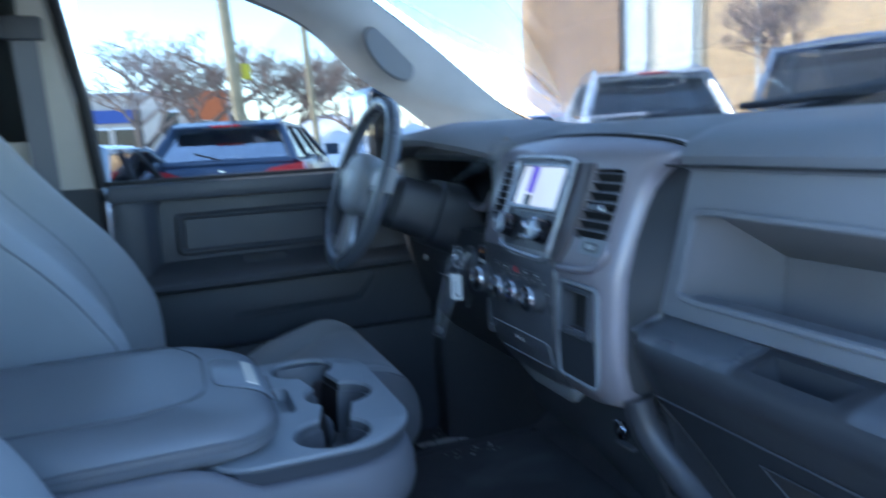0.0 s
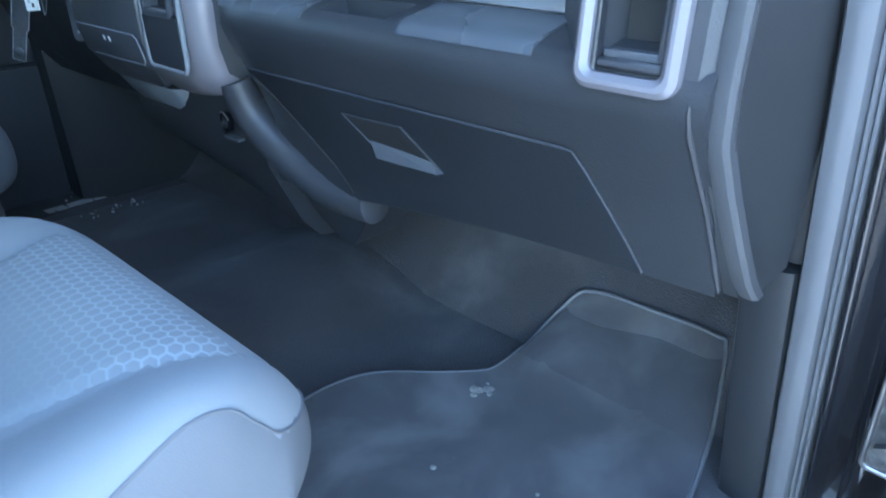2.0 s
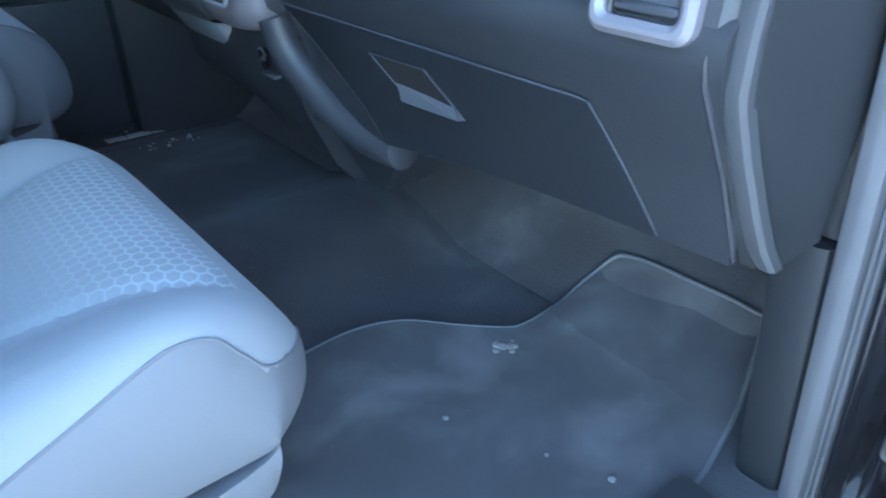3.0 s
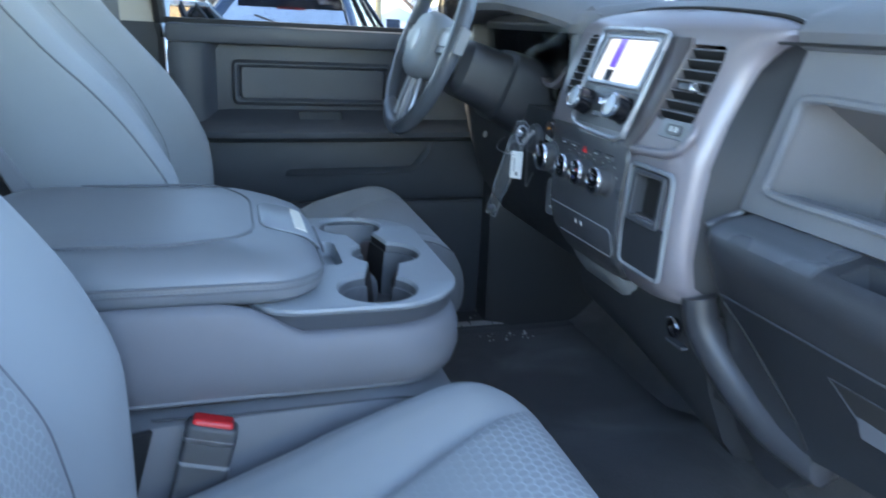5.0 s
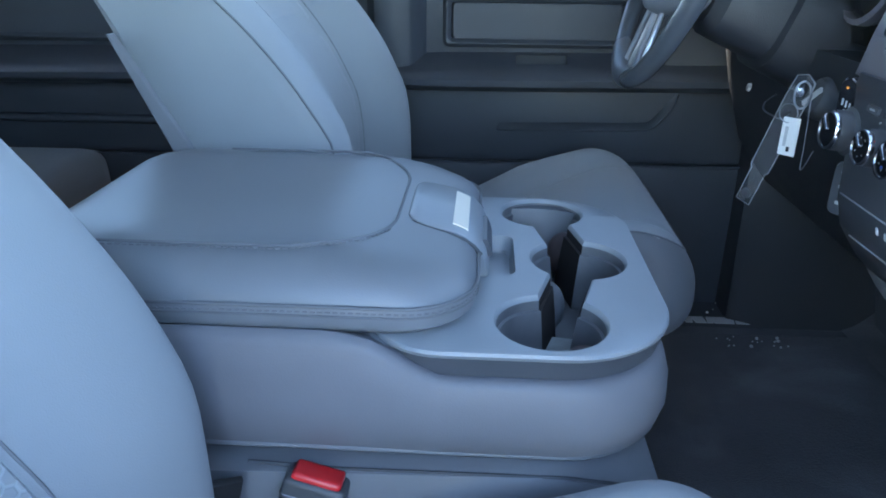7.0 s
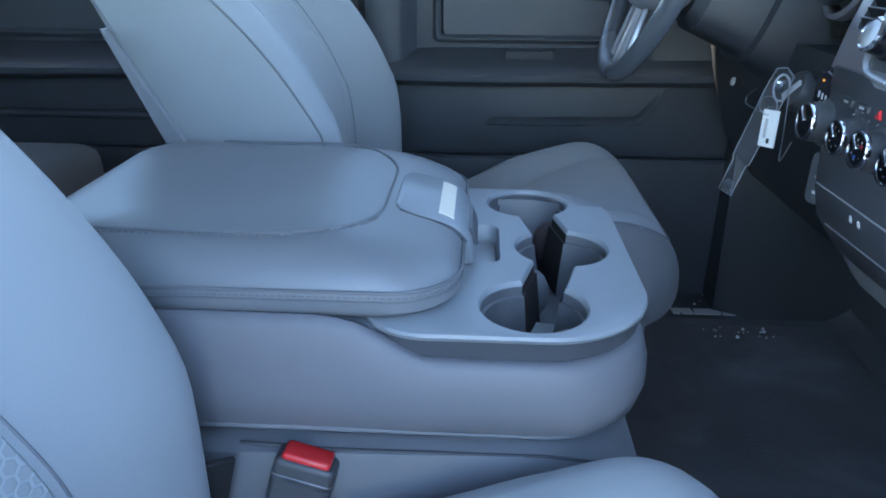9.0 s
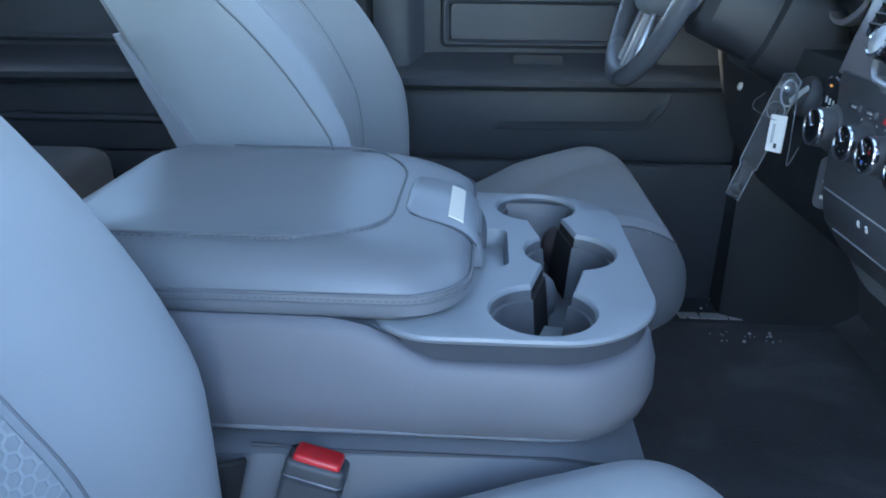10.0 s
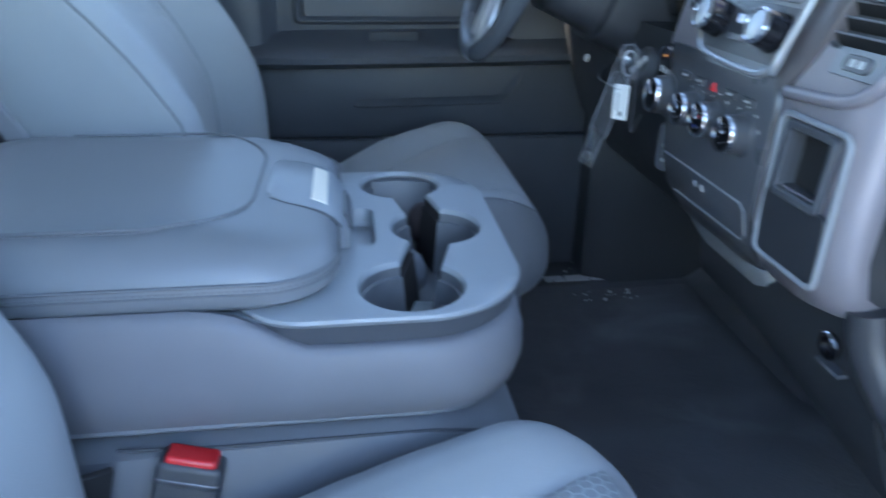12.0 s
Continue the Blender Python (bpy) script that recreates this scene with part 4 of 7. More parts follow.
part("vent_ledge", tubed(spline([on_stack(y, z, 0.002).translation for y, z in ((-0.090, 1.3175), (-0.11, 1.3195), (-0.14, 1.3215), (-0.165, 1.3245), (-0.182, 1.332), (-0.1925, 1.345), (-0.196, 1.362))], 5), [0.0035] + [0.0055] * 26 + [0.0045, 0.003, 0.002, 0.001], 10), SILVER, dash, "silver ledge under the air outlet")
# dark side between the silver surround and the shelf
part("cheek", lofted([[(STK(z) + 0.030, yr + 0.008, z), (xb, yb, z), (xb + 0.03, yb + 0.03, z), (STK(z) + 0.05, yr + 0.04, z)] for z, yr, xb, yb in ((1.13, -0.19, 0.292, -0.215), (1.17, -0.2085, 0.288, -0.216), (1.2, -0.2085, 0.286, -0.218), (1.25, -0.209, 0.286, -0.221), (1.274, -0.2095, 0.286, -0.226), (1.31, -0.2095, 0.286, -0.236), (1.36, -0.21, 0.287, -0.252), (1.40, -0.211, 0.290, -0.264), (1.438, -0.218, 0.294, -0.277), (1.462, -0.245, 0.302, -0.285))]), END, dash, "dark grey side of the centre stack")
part("cheek_ridge", tubed([(0.2475, -0.2135, 1.252), (0.262, -0.2175, 1.259), (0.284, -0.2265, 1.2715)], 0.003, 8), DASH, dash)
# lower right pocket
part("pocket_frame", frame_bm(on_stack(-0.147, 1.2395, 0.001), 0.096, 0.134, 0.012, 0.005, 0.004, 0.0015), GREY, dash, "grey rim round the lower pocket panel")
pp = part("pocket_panel", plate(on_stack(-0.147, 1.2065, 0.0012), rounded(0.087, 0.064, 0.007), 0.003), DASH_LOW, dash, "dark panel under the open pocket")
part("panel_line", tubed([on_stack(y, 1.232, 0.0042).translation for y in (-0.108, -0.147, -0.187)], 0.0009, 6), GREY, pp)
# black sheet stands for the shade in the depth of the pocket
part("pocket_dark", plate(on_stack(-0.145, 1.267, -0.014), rounded(0.053, 0.047, 0.003), 0.003, 0.0005), RUBBER, dash, "black sheet for the shade inside the open pocket")
part("pocket_rim", frame_bm(on_stack(-0.145, 1.267, 0.002), 0.068, 0.066, 0.007, 0.0075, 0.005, 0.0015), PANEL, dash, "dark rim of the open pocket")
# control panel
hv = part("climate_panel", slab([(1.133, 0.085, -0.055), (1.138, 0.102, -0.076), (1.15, 0.109, -0.084), (1.17, 0.112, -0.0875), (1.20, 0.114, -0.089), (1.25, 0.121, -0.089), (1.30, 0.134, -0.088), (1.316, 0.141, -0.086), (1.326, 0.142, -0.078)], STK, 0.005, 0.05, 0.007), PANEL, dash, "dark grey climate control panel")
for k, y in enumerate((0.123, 0.052, 0.006, -0.048)):
    mk = on_stack(y, 1.267, 0.007)
    big = 0.0215 if k == 0 else 0.0188
    knob = part("knob", lathe([(big + 0.0045, -0.012), (big + 0.0045, -0.003), (big + 0.002, -0.001), (big, 0.001), (big * 0.98, 0.012), (big * 0.94, 0.016)], mk, 28), BLACK, dash, "black rotary knob with a chrome ring")
    part("knob_ring", lathe([(big * 0.96, 0.0145), (big * 0.98, 0.017), (big * 0.93, 0.0195), (big * 0.83, 0.0195), (big * 0.81, 0.0165)], mk, 28), CHROME, knob)
    part("knob_face", lathe([(big * 0.82, 0.0165), (big * 0.82, 0.0183)], mk, 28), GLOSS, knob)
    part("pointer", plate(mk @ pose(-big * 0.3, big * 0.3, 0.0183, 0, 0, 45), rounded(0.0035, big * 0.8, 0.0008), 0.0022, 0.0008), CHROME, knob)
    if k == 2:
        part("warm_mark", plate(mk @ pose(0.006, 0.004, 0.0183), rounded(0.005, 0.0045, 0.001), 0.0006), RED, knob)
        part("cool_mark", plate(mk @ pose(-0.002, -0.007, 0.0183), rounded(0.005, 0.0035, 0.001), 0.0006), BLUE_DOT, knob)
    if k:
        for a in range(6):
            part("mark", plate(mk @ pose(math.cos(a * 0.9 + 1) * big * 0.5, math.sin(a * 0.9 + 1) * big * 0.5, 0.0183), rounded(0.0026, 0.002, 0.0005), 0.0006), PRINT, knob)
        for a in range(5):
            part("dial_print", plate(on_stack(y, 1.267, 0.0052) @ pose(math.cos(radians(20 + 35 * a)) * (big + 0.0075), math.sin(radians(20 + 35 * a)) * (big + 0.0075), 0, 0, 0, 35 * a - 70), rounded(0.0035, 0.0014, 0.0004), 0.0005, 0.0002), PRINT, hv)
tri = part("hazard_button", plate(on_stack(0.023, 1.2965, 0.005), [(-0.006, -0.004), (0.006, -0.004), (0.0, 0.006)], 0.002), RED, hv, "red hazard triangle")
for y in (0.085, 0.053, -0.012, -0.045):
    part("button", plate(on_stack(y, 1.2975, 0.005), rounded(0.024, 0.008, 0.002), 0.0022), BLACK, hv)
    part("button_print", plate(on_stack(y, 1.2975, 0.0072), rounded(0.009, 0.002, 0.0005), 0.0004, 0.0001), PRINT, hv)
part("drawer_seam", tubed([on_stack(y, z, 0.006).translation for y, z in ((0.102, 1.206), (-0.070, 1.2065), (-0.079, 1.202), (-0.0795, 1.178), (-0.072, 1.171), (0.082, 1.168))], 0.0011, 6), GREY, hv)
for y in (0.024, 0.008):
    part("outlet_mark", plate(on_stack(y, 1.1945, 0.005), rounded(0.005, 0.009, 0.001), 0.001), PRINT, hv)
part("chin", slab([(1.086, 0.07, -0.015), (1.092, 0.09, -0.04), (1.103, 0.104, -0.057), (1.116, 0.110, -0.067), (1.13, 0.111, -0.071)], STK, -0.002, 0.07, 0.012), TRAY, dash, "light grey underside of the stack")
# shift switch strip on the left of the panel
mm = basis((STK(1.295) - 0.001, 0.145, 1.295), (0.6, -0.8, 0), (0, 0, 1), (-0.8, -0.6, 0))
mode = part("mode_switch", plate(mm, rounded(0.021, 0.050, 0.009), 0.005, 0.002), GLOSS, hv, "gloss black mode switch with an amber light")
part("switch_rim", tubed([mm @ Vector((x, y, 0.005)) for x, y in ((0.001, 0.024), (0.007, 0.020), (0.0095, 0.012), (0.0095, -0.008), (0.007, -0.020), (0.001, -0.0235))], 0.0012, 6), CHROME, mode)
part("mode_light", lathe([(0.0014, 0.0), (0.001, 0.001)], mm @ pose(-0.002, 0.014, 0.005), 10), LAMP_ORANGE, mode)
for x, y in ((-0.004, -0.001), (0.0, -0.003), (0.004, -0.005), (-0.001, -0.012), (0.003, -0.013)):
    part("switch_mark", plate(mm @ pose(x, y, 0.005), rounded(0.0018, 0.007, 0.0004), 0.0005, 0.0001), PRINT, mode)
part("rocker", plate(basis((STK(1.22) + 0.008, 0.120, 1.205), (0.5, -0.86, 0), (0, 0, 1), (-0.86, -0.5, 0)), rounded(0.026, 0.06, 0.008), 0.008), PANEL, hv, "dark switch column")
for z in (1.2, 1.218, 1.234):
    part("switch_mark", plate(basis((STK(1.22) + 0.001, 0.116, z - 0.01), (0.5, -0.86, 0), (0, 0, 1), (-0.86, -0.5, 0)), rounded(0.007, 0.004, 0.001), 0.0012, 0.0004), PRINT, hv)
part("stack_column", slab([(1.318, -0.066, -0.090), (1.335, -0.068, -0.099), (1.36, -0.068, -0.110), (1.42, -0.066, -0.1145), (1.446, -0.064, -0.1145), (1.455, -0.06, -0.110)], STK, 0.0045, 0.03, 0.004), COLUMN, dash, "dark brownish column beside the radio")
# radio
radio = thing("car_radio", "silver-grey car radio with a lit touch screen and two knobs", "radio", (0, 0, 0))
rl = [(1.320, 0.050, -0.052), (1.327, 0.068, -0.068), (1.34, 0.078, -0.0735), (1.37, 0.086, -0.075), (1.42, 0.095, -0.073), (1.450, 0.097, -0.071), (1.457, 0.090, -0.064)]
part("faceplate", slab(rl, STK, 0.008, 0.04, 0.008), GREY, radio, "silver-grey radio face")
part("inner_face", slab([(1.334, 0.064, -0.061), (1.345, 0.072, -0.065), (1.37, 0.075, -0.066), (1.383, 0.075, -0.066)], STK, 0.0092, 0.03, 0.003), PANEL, radio, "dark lower strip of the radio")
part("screen_rim", frame_bm(on_stack(0.008, 1.4165, 0.008), 0.142, 0.072, 0.008, 0.006, 0.004, 0.0015), RIM, radio)
part("screen_ground", plate(on_stack(0.008, 1.4165, 0.0082), rounded(0.134, 0.066, 0.002), 0.001, 0.0003), GLOSS, radio)
part("screen", plate(on_stack(0.005, 1.4165, 0.0088), rounded(0.120, 0.060, 0.004), 0.0012, 0.0004), SCREEN, radio, "lit white touch screen")
part("screen_band", plate(on_stack(0.027, 1.4255, 0.0100), rounded(0.019, 0.041, 0.001), 0.0006, 0.0002), SCREEN_PURPLE, radio, "purple band on the screen")
part("screen_dark", plate(on_stack(0.0275, 1.396, 0.0100), rounded(0.020, 0.017, 0.001), 0.0006, 0.0002), GLOSS, radio)
for y in (0.052, -0.050):
    mk = on_stack(y, 1.3575, 0.009)
    kn = part("knob", lathe([(0.0185, 0), (0.0175, 0.004), (0.0165, 0.018), (0.016, 0.021)], mk, 28), GLOSS, radio, "black radio knob with a bright cap")
    part("knob_ring", lathe([(0.016, 0.0195), (0.0168, 0.0225), (0.0145, 0.0248), (0.013, 0.0230)], mk, 28), CHROME, kn)
    part("knob_cap", lathe([(0.0132, 0.022), (0.0130, 0.0236), (0.006, 0.0246)], mk, 28), RIM, kn)
part("centre_key", plate(on_stack(0.001, 1.362, 0.009), rounded(0.034, 0.010, 0.004), 0.005), CHROME, radio)
for y in (0.018, 0.001, -0.016):
    part("key", plate(on_stack(y, 1.346, 0.009), rounded(0.013, 0.006, 0.0015), 0.003), GREY, radio)
part("lower_rim", tubed(spline([on_stack(y, z, 0.0095).translation for y, z in ((0.0945, 1.448), (0.091, 1.41), (0.0845, 1.372), (0.078, 1.343), (0.067, 1.3295), (0.04, 1.325), (-0.03, 1.3225), (-0.056, 1.3245), (-0.0695, 1.334), (-0.0735, 1.36), (-0.073, 1.41), (-0.070, 1.446), (-0.062, 1.4555), (0.0, 1.4575), (0.084, 1.4570))], 5, True), 0.0036, 8, True), RIM, radio, "bright rounded rim of the radio")

# lower centre: dark knee panel with a curved edge that sweeps to the right
part("knee_panel", lofted([[(0.268, y, 1.14), (0.264, y, 1.11), (0.278, y, 1.05), (0.318, y, zb + 0.03), (0.345, y, zb), (0.39, y, zb - 0.01), (0.6, y, zb + 0.01), (0.6, y, 1.14)] for y, zb in ((0.10, 0.99), (0.0, 0.975), (-0.1, 0.955), (-0.2, 0.935), (-0.225, 0.935))]), END, dash)
part("knee_edge", tubed(spline([(0.264, -0.200, 1.160), (0.274, -0.212, 1.115), (0.292, -0.258, 1.068), (0.305, -0.312, 1.042), (0.313, -0.358, 1.037), (0.318, -0.386, 1.038)], 6), [0.021 + 0.007 * k / 28 for k in range(29)] + [0.020, 0.008], 14), DASH_MID, dash, "curved lower edge of the centre stack")
part("duct", lofted([[(0.318, -0.225, 1.03), (0.318, -0.372, 1.04), (0.41, -0.372, 1.04), (0.41, -0.225, 1.03)], [(0.326, -0.236, 0.99), (0.326, -0.356, 1.008), (0.41, -0.356, 1.008), (0.41, -0.236, 0.99)], [(0.334, -0.286, 0.950), (0.334, -0.312, 0.952), (0.41, -0.312, 0.952), (0.41, -0.286, 0.950)]]), DASH_LOW, dash, "floor air duct")
port = part("power_port", lathe([(0.013, 0), (0.013, 0.004), (0.009, 0.005), (0.009, 0.001)], basis((0.262, -0.169, 1.104), (0, -1, 0), (0.0, 0, 1.0), (-1.0, 0, 0.0)), 18), GLOSS, dash, "round power outlet")
part("port_lip", tubed(spline([(0.257, -0.157, 1.112), (0.256, -0.169, 1.117), (0.257, -0.179, 1.108)], 4), 0.0018, 6), CHROME, port)
part("port_label", boxed(0.260, 0.270, -0.188, -0.155, 1.081, 1.0845), SKIRT, port)
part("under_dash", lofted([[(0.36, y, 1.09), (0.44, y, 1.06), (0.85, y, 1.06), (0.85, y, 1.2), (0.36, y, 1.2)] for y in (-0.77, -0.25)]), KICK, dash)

# driver's side: hood, cluster, knee bolster
hood = []
for k in range(17):
    u = -1 + 2 * k / 16
    y = 0.425 + 0.235 * u
    rise = 0.045 * (1 - abs(u) ** 3)
    front_x = 0.215 - 0.03 * (1 - u * u) + 0.085 * max(0.0, (-u - 0.5) / 0.5) ** 1.4
    hood.append([(front_x, y, 1.452 + rise), (front_x + 0.012, y, 1.464 + rise), (0.30, y, 1.482 + rise), (0.42, y, 1.50 + rise * 0.6), (0.5, y, 1.508), (0.5, y, 1.47), (front_x + 0.01, y, 1.44 + rise)])
part("cluster_hood", lofted(hood), DASH, dash, "arched hood over the gauges")
part("cluster_back", lofted([[(0.37, y, 1.30), (0.41, y, 1.50), (0.5, y, 1.50), (0.5, y, 1.30)] for y in (0.16, 0.64)]), BLACK, dash)
for y in (0.30, 0.50):
    gauge = part("gauge", lathe([(0.062, 0.0), (0.064, 0.03), (0.058, 0.033), (0.056, 0.004)], basis((0.315, y, 1.415), (0, -1, 0), (0.2, 0, 0.98), (-0.98, 0, 0.2)), 28), SILVER, dash, "round gauge with a bright ring")
    part("dial", lathe([(0.055, 0.0), (0.055, 0.006)], basis((0.315, y, 1.415), (0, -1, 0), (0.2, 0, 0.98), (-0.98, 0, 0.2)), 28), GLOSS, gauge)
part("cluster_lens", lofted([[(0.288, y, 1.335), (0.262, y, 1.47), (0.265, y, 1.47), (0.291, y, 1.335)] for y in (0.232, 0.615)]), CLEAR, dash)
for y, x, mat in ((0.222, 0.275, GREY), (0.635, 0.235, DASH_LOW)):
    part("cluster_cheek", boxed(x, 0.42, y - 0.018, y + 0.018, 1.31, 1.462, 0.01), mat, dash)
part("driver_fascia", lofted([[(0.25, y, 1.325), (0.245, y, 1.30), (0.265, y, 1.22), (0.30, y, 1.12), (0.36, y, 1.04), (0.6, y, 1.04), (0.6, y, 1.325)] for y in (0.128, 0.3, 0.5, 0.64, 0.685)]), END, dash, "dark knee bolster under the steering column")
part("driver_vent", boxed(0.24, 0.30, 0.66, 0.76, 1.33, 1.455, 0.02), DASH_LOW, dash)
structure("kick_panel_driver", lofted([[(0.34, 0.772, z), (0.34 - 0.02 * (z - 0.7), 0.69, z), (0.40, 0.66, z), (0.88, 0.66, z), (0.88, 0.772, z)] for z in (0.70, 0.95, 1.06, 1.2)]), END, "black plastic kick panel by the driver's footwell", "wall")


# ---- seats ----
FRONTS = [smooth_table(v) for v in (
    [(0.98, -0.372), (1.10, -0.372), (1.154, -0.376), (1.204, -0.394), (1.246, -0.415), (1.29, -0.444), (1.328, -0.472), (1.361, -0.499), (1.399, -0.533), (1.46, -0.578), (1.55, -0.63), (1.66, -0.69)],
    [(0.98, -0.370), (1.10, -0.373), (1.16, -0.374), (1.215, -0.381), (1.25, -0.395), (1.30, -0.420), (1.35, -0.454), (1.40, -0.497), (1.46, -0.547), (1.55, -0.612), (1.66, -0.69)])]
BACKS = [smooth_table(v) for v in (
    [(0.98, -0.50), (1.10, -0.53), (1.217, -0.585), (1.341, -0.684), (1.40, -0.71), (1.50, -0.76), (1.66, -0.83)],
    [(0.98, -0.545), (1.10, -0.582), (1.212, -0.630), (1.345, -0.690), (1.40, -0.718), (1.50, -0.775), (1.66, -0.85)])]
# how far each point across the back rest lies behind its foremost bolster: inboard edge, middle, outboard edge
ACROSS = [
    [(-1.0, 0.075), (-0.985, 0.03), (-0.94, 0.006), (-0.86, 0.0), (-0.76, 0.003), (-0.62, 0.014), (-0.44, 0.036), (-0.28, 0.048), (0.0, 0.05), (0.28, 0.048), (0.44, 0.036), (0.62, 0.012), (0.76, 0.002), (0.86, 0.0), (0.94, 0.006), (0.985, 0.03), (1.0, 0.075)],
    [(-1.0, 0.115), (-0.985, 0.078), (-0.93, 0.062), (-0.84, 0.052), (-0.7, 0.052), (-0.55, 0.064), (-0.4, 0.079), (-0.2, 0.086), (0.0, 0.088), (0.3, 0.086), (0.5, 0.079), (0.62, 0.052), (0.74, 0.016), (0.84, 0.0), (0.92, 0.006), (0.98, 0.038), (1.0, 0.085)]]


def seat(name, yc, dx, label, front, lift):
    """A front seat. Cushion with bolsters and a front roll, tilted back rest, woven insert, side shell."""
    s = thing(name, label, "car seat", (dx, yc, FLOOR))
    L = lambda p: (p[0], p[1], p[2] - FLOOR)
    W = 0.212
    # back rest; the driver's has a low inboard and a high outboard bolster
    side = 1 if lift else 0
    FRONT, BACK, inboard = FRONTS[side], BACKS[side], -1 if lift else 1
    sunk = smooth_table(ACROSS[side])
    depth_at = lambda yn, z=1.4: sunk(-yn * inboard) * (1.0 - side * 0.36 * max(0.0, min(1.0, yn * inboard)) * max(0.0, min(1.0, (1.39 - z) / 0.17)))
    slim = lambda z: 1.0 - 0.06 * max(0.0, (z - 1.3) / 0.36)
    rings = []
    zz = [0.98, 0.99] + [1.01 + 0.02 * k for k in range(32)] + [1.65, 1.66]
    yns = [-1.0, -0.993, -0.98, -0.96, -0.93] + [-0.9 + 1.8 * k / 36 for k in range(37)] + [0.93, 0.96, 0.98, 0.993, 1.0]
    for i, z in enumerate(zz):
        f, b = FRONT(z), BACK(z)
        w = W * slim(z) * (1.0 if i not in (0, len(zz) - 1) else 0.9)
        line = [(f - depth_at(yn, z), yn * w, z) for yn in yns]
        e0, e1 = line[0][0], line[-1][0]
        line += [(e1 + (b - e1) * 0.5, w, z), (e1 + (b - e1) * 0.88, w * 0.995, z), (b + 0.004, w * 0.95, z), (b, w * 0.8, z), (b, 0.0, z), (b, -w * 0.8, z), (b + 0.004, -w * 0.95, z), (e0 + (b - e0) * 0.88, -w * 0.995, z), (e0 + (b - e0) * 0.5, -w, z)]
        rings.append([L(p) for p in line])
    part("backrest", lofted(rings), CLOTH, s, "padded cloth back rest with raised bolsters")
    # insert down the middle of the back rest, tucked across at one seam
    bm = bmesh.new()
    uvl = bm.loops.layers.uv.new("UVMap")
    rows, nz, ny = [], 50, 24
    wide = (lambda z: 0.53) if lift else smooth_table([(1.0, 0.47), (1.06, 0.45), (1.12, 0.40), (1.2, 0.34), (1.28, 0.33), (1.36, 0.39), (1.5, 0.45), (1.66, 0.46)])
    for i in range(nz + 1):
        z = 1.08 + 0.5 * i / nz
        f = FRONT(z)
        rows.append([])
        for k in range(ny + 1):
            yn = wide(z) * (-1.0 + 2.0 * k / ny)
            dip = 0.008 * (lift > 0) * math.exp(-(((z - 1.322 - 0.014 * (1 - 4 * yn * yn)) / 0.012) ** 2))
            rows[-1].append((bm.verts.new(L((f - depth_at(yn, z) + 0.003 - dip + (0.0 if 0 < k < ny else -0.007), yn * W * slim(z), z))), (yn * W, z * 1.22)))
    for i in range(nz):
        for k in range(ny):
            q = [rows[i][k], rows[i][k + 1], rows[i + 1][k + 1], rows[i + 1][k]]
            face = bm.faces.new([v for v, _ in q][::-1])
            for lp in face.loops:
                for v, uvc in q:
                    if lp.vert is v:
                        lp[uvl].uv = uvc
    part("back_insert", bm, CLOTH if lift else HEX_BACK, s, "smooth cloth insert" if lift else "honeycomb-woven cloth insert")
    if lift:
        arc_z = lambda u: 1.322 + 0.014 * (1 - 4 * u * u)
        part("tuck_seam", tubed([L((FRONT(arc_z(u)) - depth_at(u, arc_z(u)) - 0.004, u * W, arc_z(u))) for u in [-0.5 + k / 12 for k in range(13)]], 0.0011, 6), WELT, s)
    for sg in (-1, 1):
        edge_ = 0.982 if lift else 0.972
        part("piping", tubed([L((FRONT(z) - depth_at(sg * edge_, z) + 0.0003, sg * W * edge_ * slim(z), z)) for z in [1.0 + 0.02 * k for k in range(33)]], 0.0016, 6), WELT, s)
        part("seam", tubed([L((FRONT(z) - depth_at(sg * (wide(z) + 0.012), z) + 0.0004, sg * W * (wide(z) + 0.012) * slim(z), z)) for z in [1.06 + 0.02 * k for k in range(27)]], 0.0011, 6), CLOTH_SIDE, s)
    # plastic edge of the recliner, tapering to its upper end
    for sg in (-1, 1):
        rings = []
        for k in range(15):
            z = 1.0 + 0.345 * k / 14
            wd = 0.006 + 0.046 * (1 - k / 14) ** 0.8
            xb, yo = BACK(z) + 0.001, W * slim(z)
            rings.append([L((xb + dx_, sg * (yo + dy_), z)) for dx_, dy_ in ((-0.005 * (1 - k / 14), -0.03), (-0.005 * (1 - k / 14), 0.001), (0.001, 0.004), (wd * 0.5, 0.006 - 0.002 * k / 14), (wd - 0.003, 0.004), (wd, 0.0005), (wd, -0.03))])
        part("back_shell", lofted(rings), SHELL, s, "smooth plastic edge of the back shell")
    # cushion: bolsters that widen to the rear, a crease beside each, a front roll
    prof = [(-0.46, 0.925), (-0.40, 0.942), (-0.33, 0.967), (-0.25, 0.998), (-0.18, 1.028), (-0.12, 1.051), (-0.05, 1.071), (0.0, 1.068), (0.03, 1.047), (0.05, 1.015), (0.0565, 0.99), (0.054, 0.966), (0.038, 0.95), (0.0, 0.942), (-0.06, 0.93), (-0.3, 0.88), (-0.44, 0.875)]
    prof = [(x + front * min(1.0, max(0.0, (x + 0.3) / 0.25)), z + lift * max(0.0, min(1.0, (z - 0.92) / 0.1))) for x, z in prof]
    fine = spline([(x, 0, z) for x, z in prof], 5)
    crest = [(-0.2, 0.0), (-0.12, -0.001), (0.0, -0.006), (0.12, 0.001), (0.3, 0.014), (0.5, 0.024), (0.68, 0.026), (0.82, 0.018), (0.92, 0.0), (0.975, -0.022), (1.0, -0.05)]

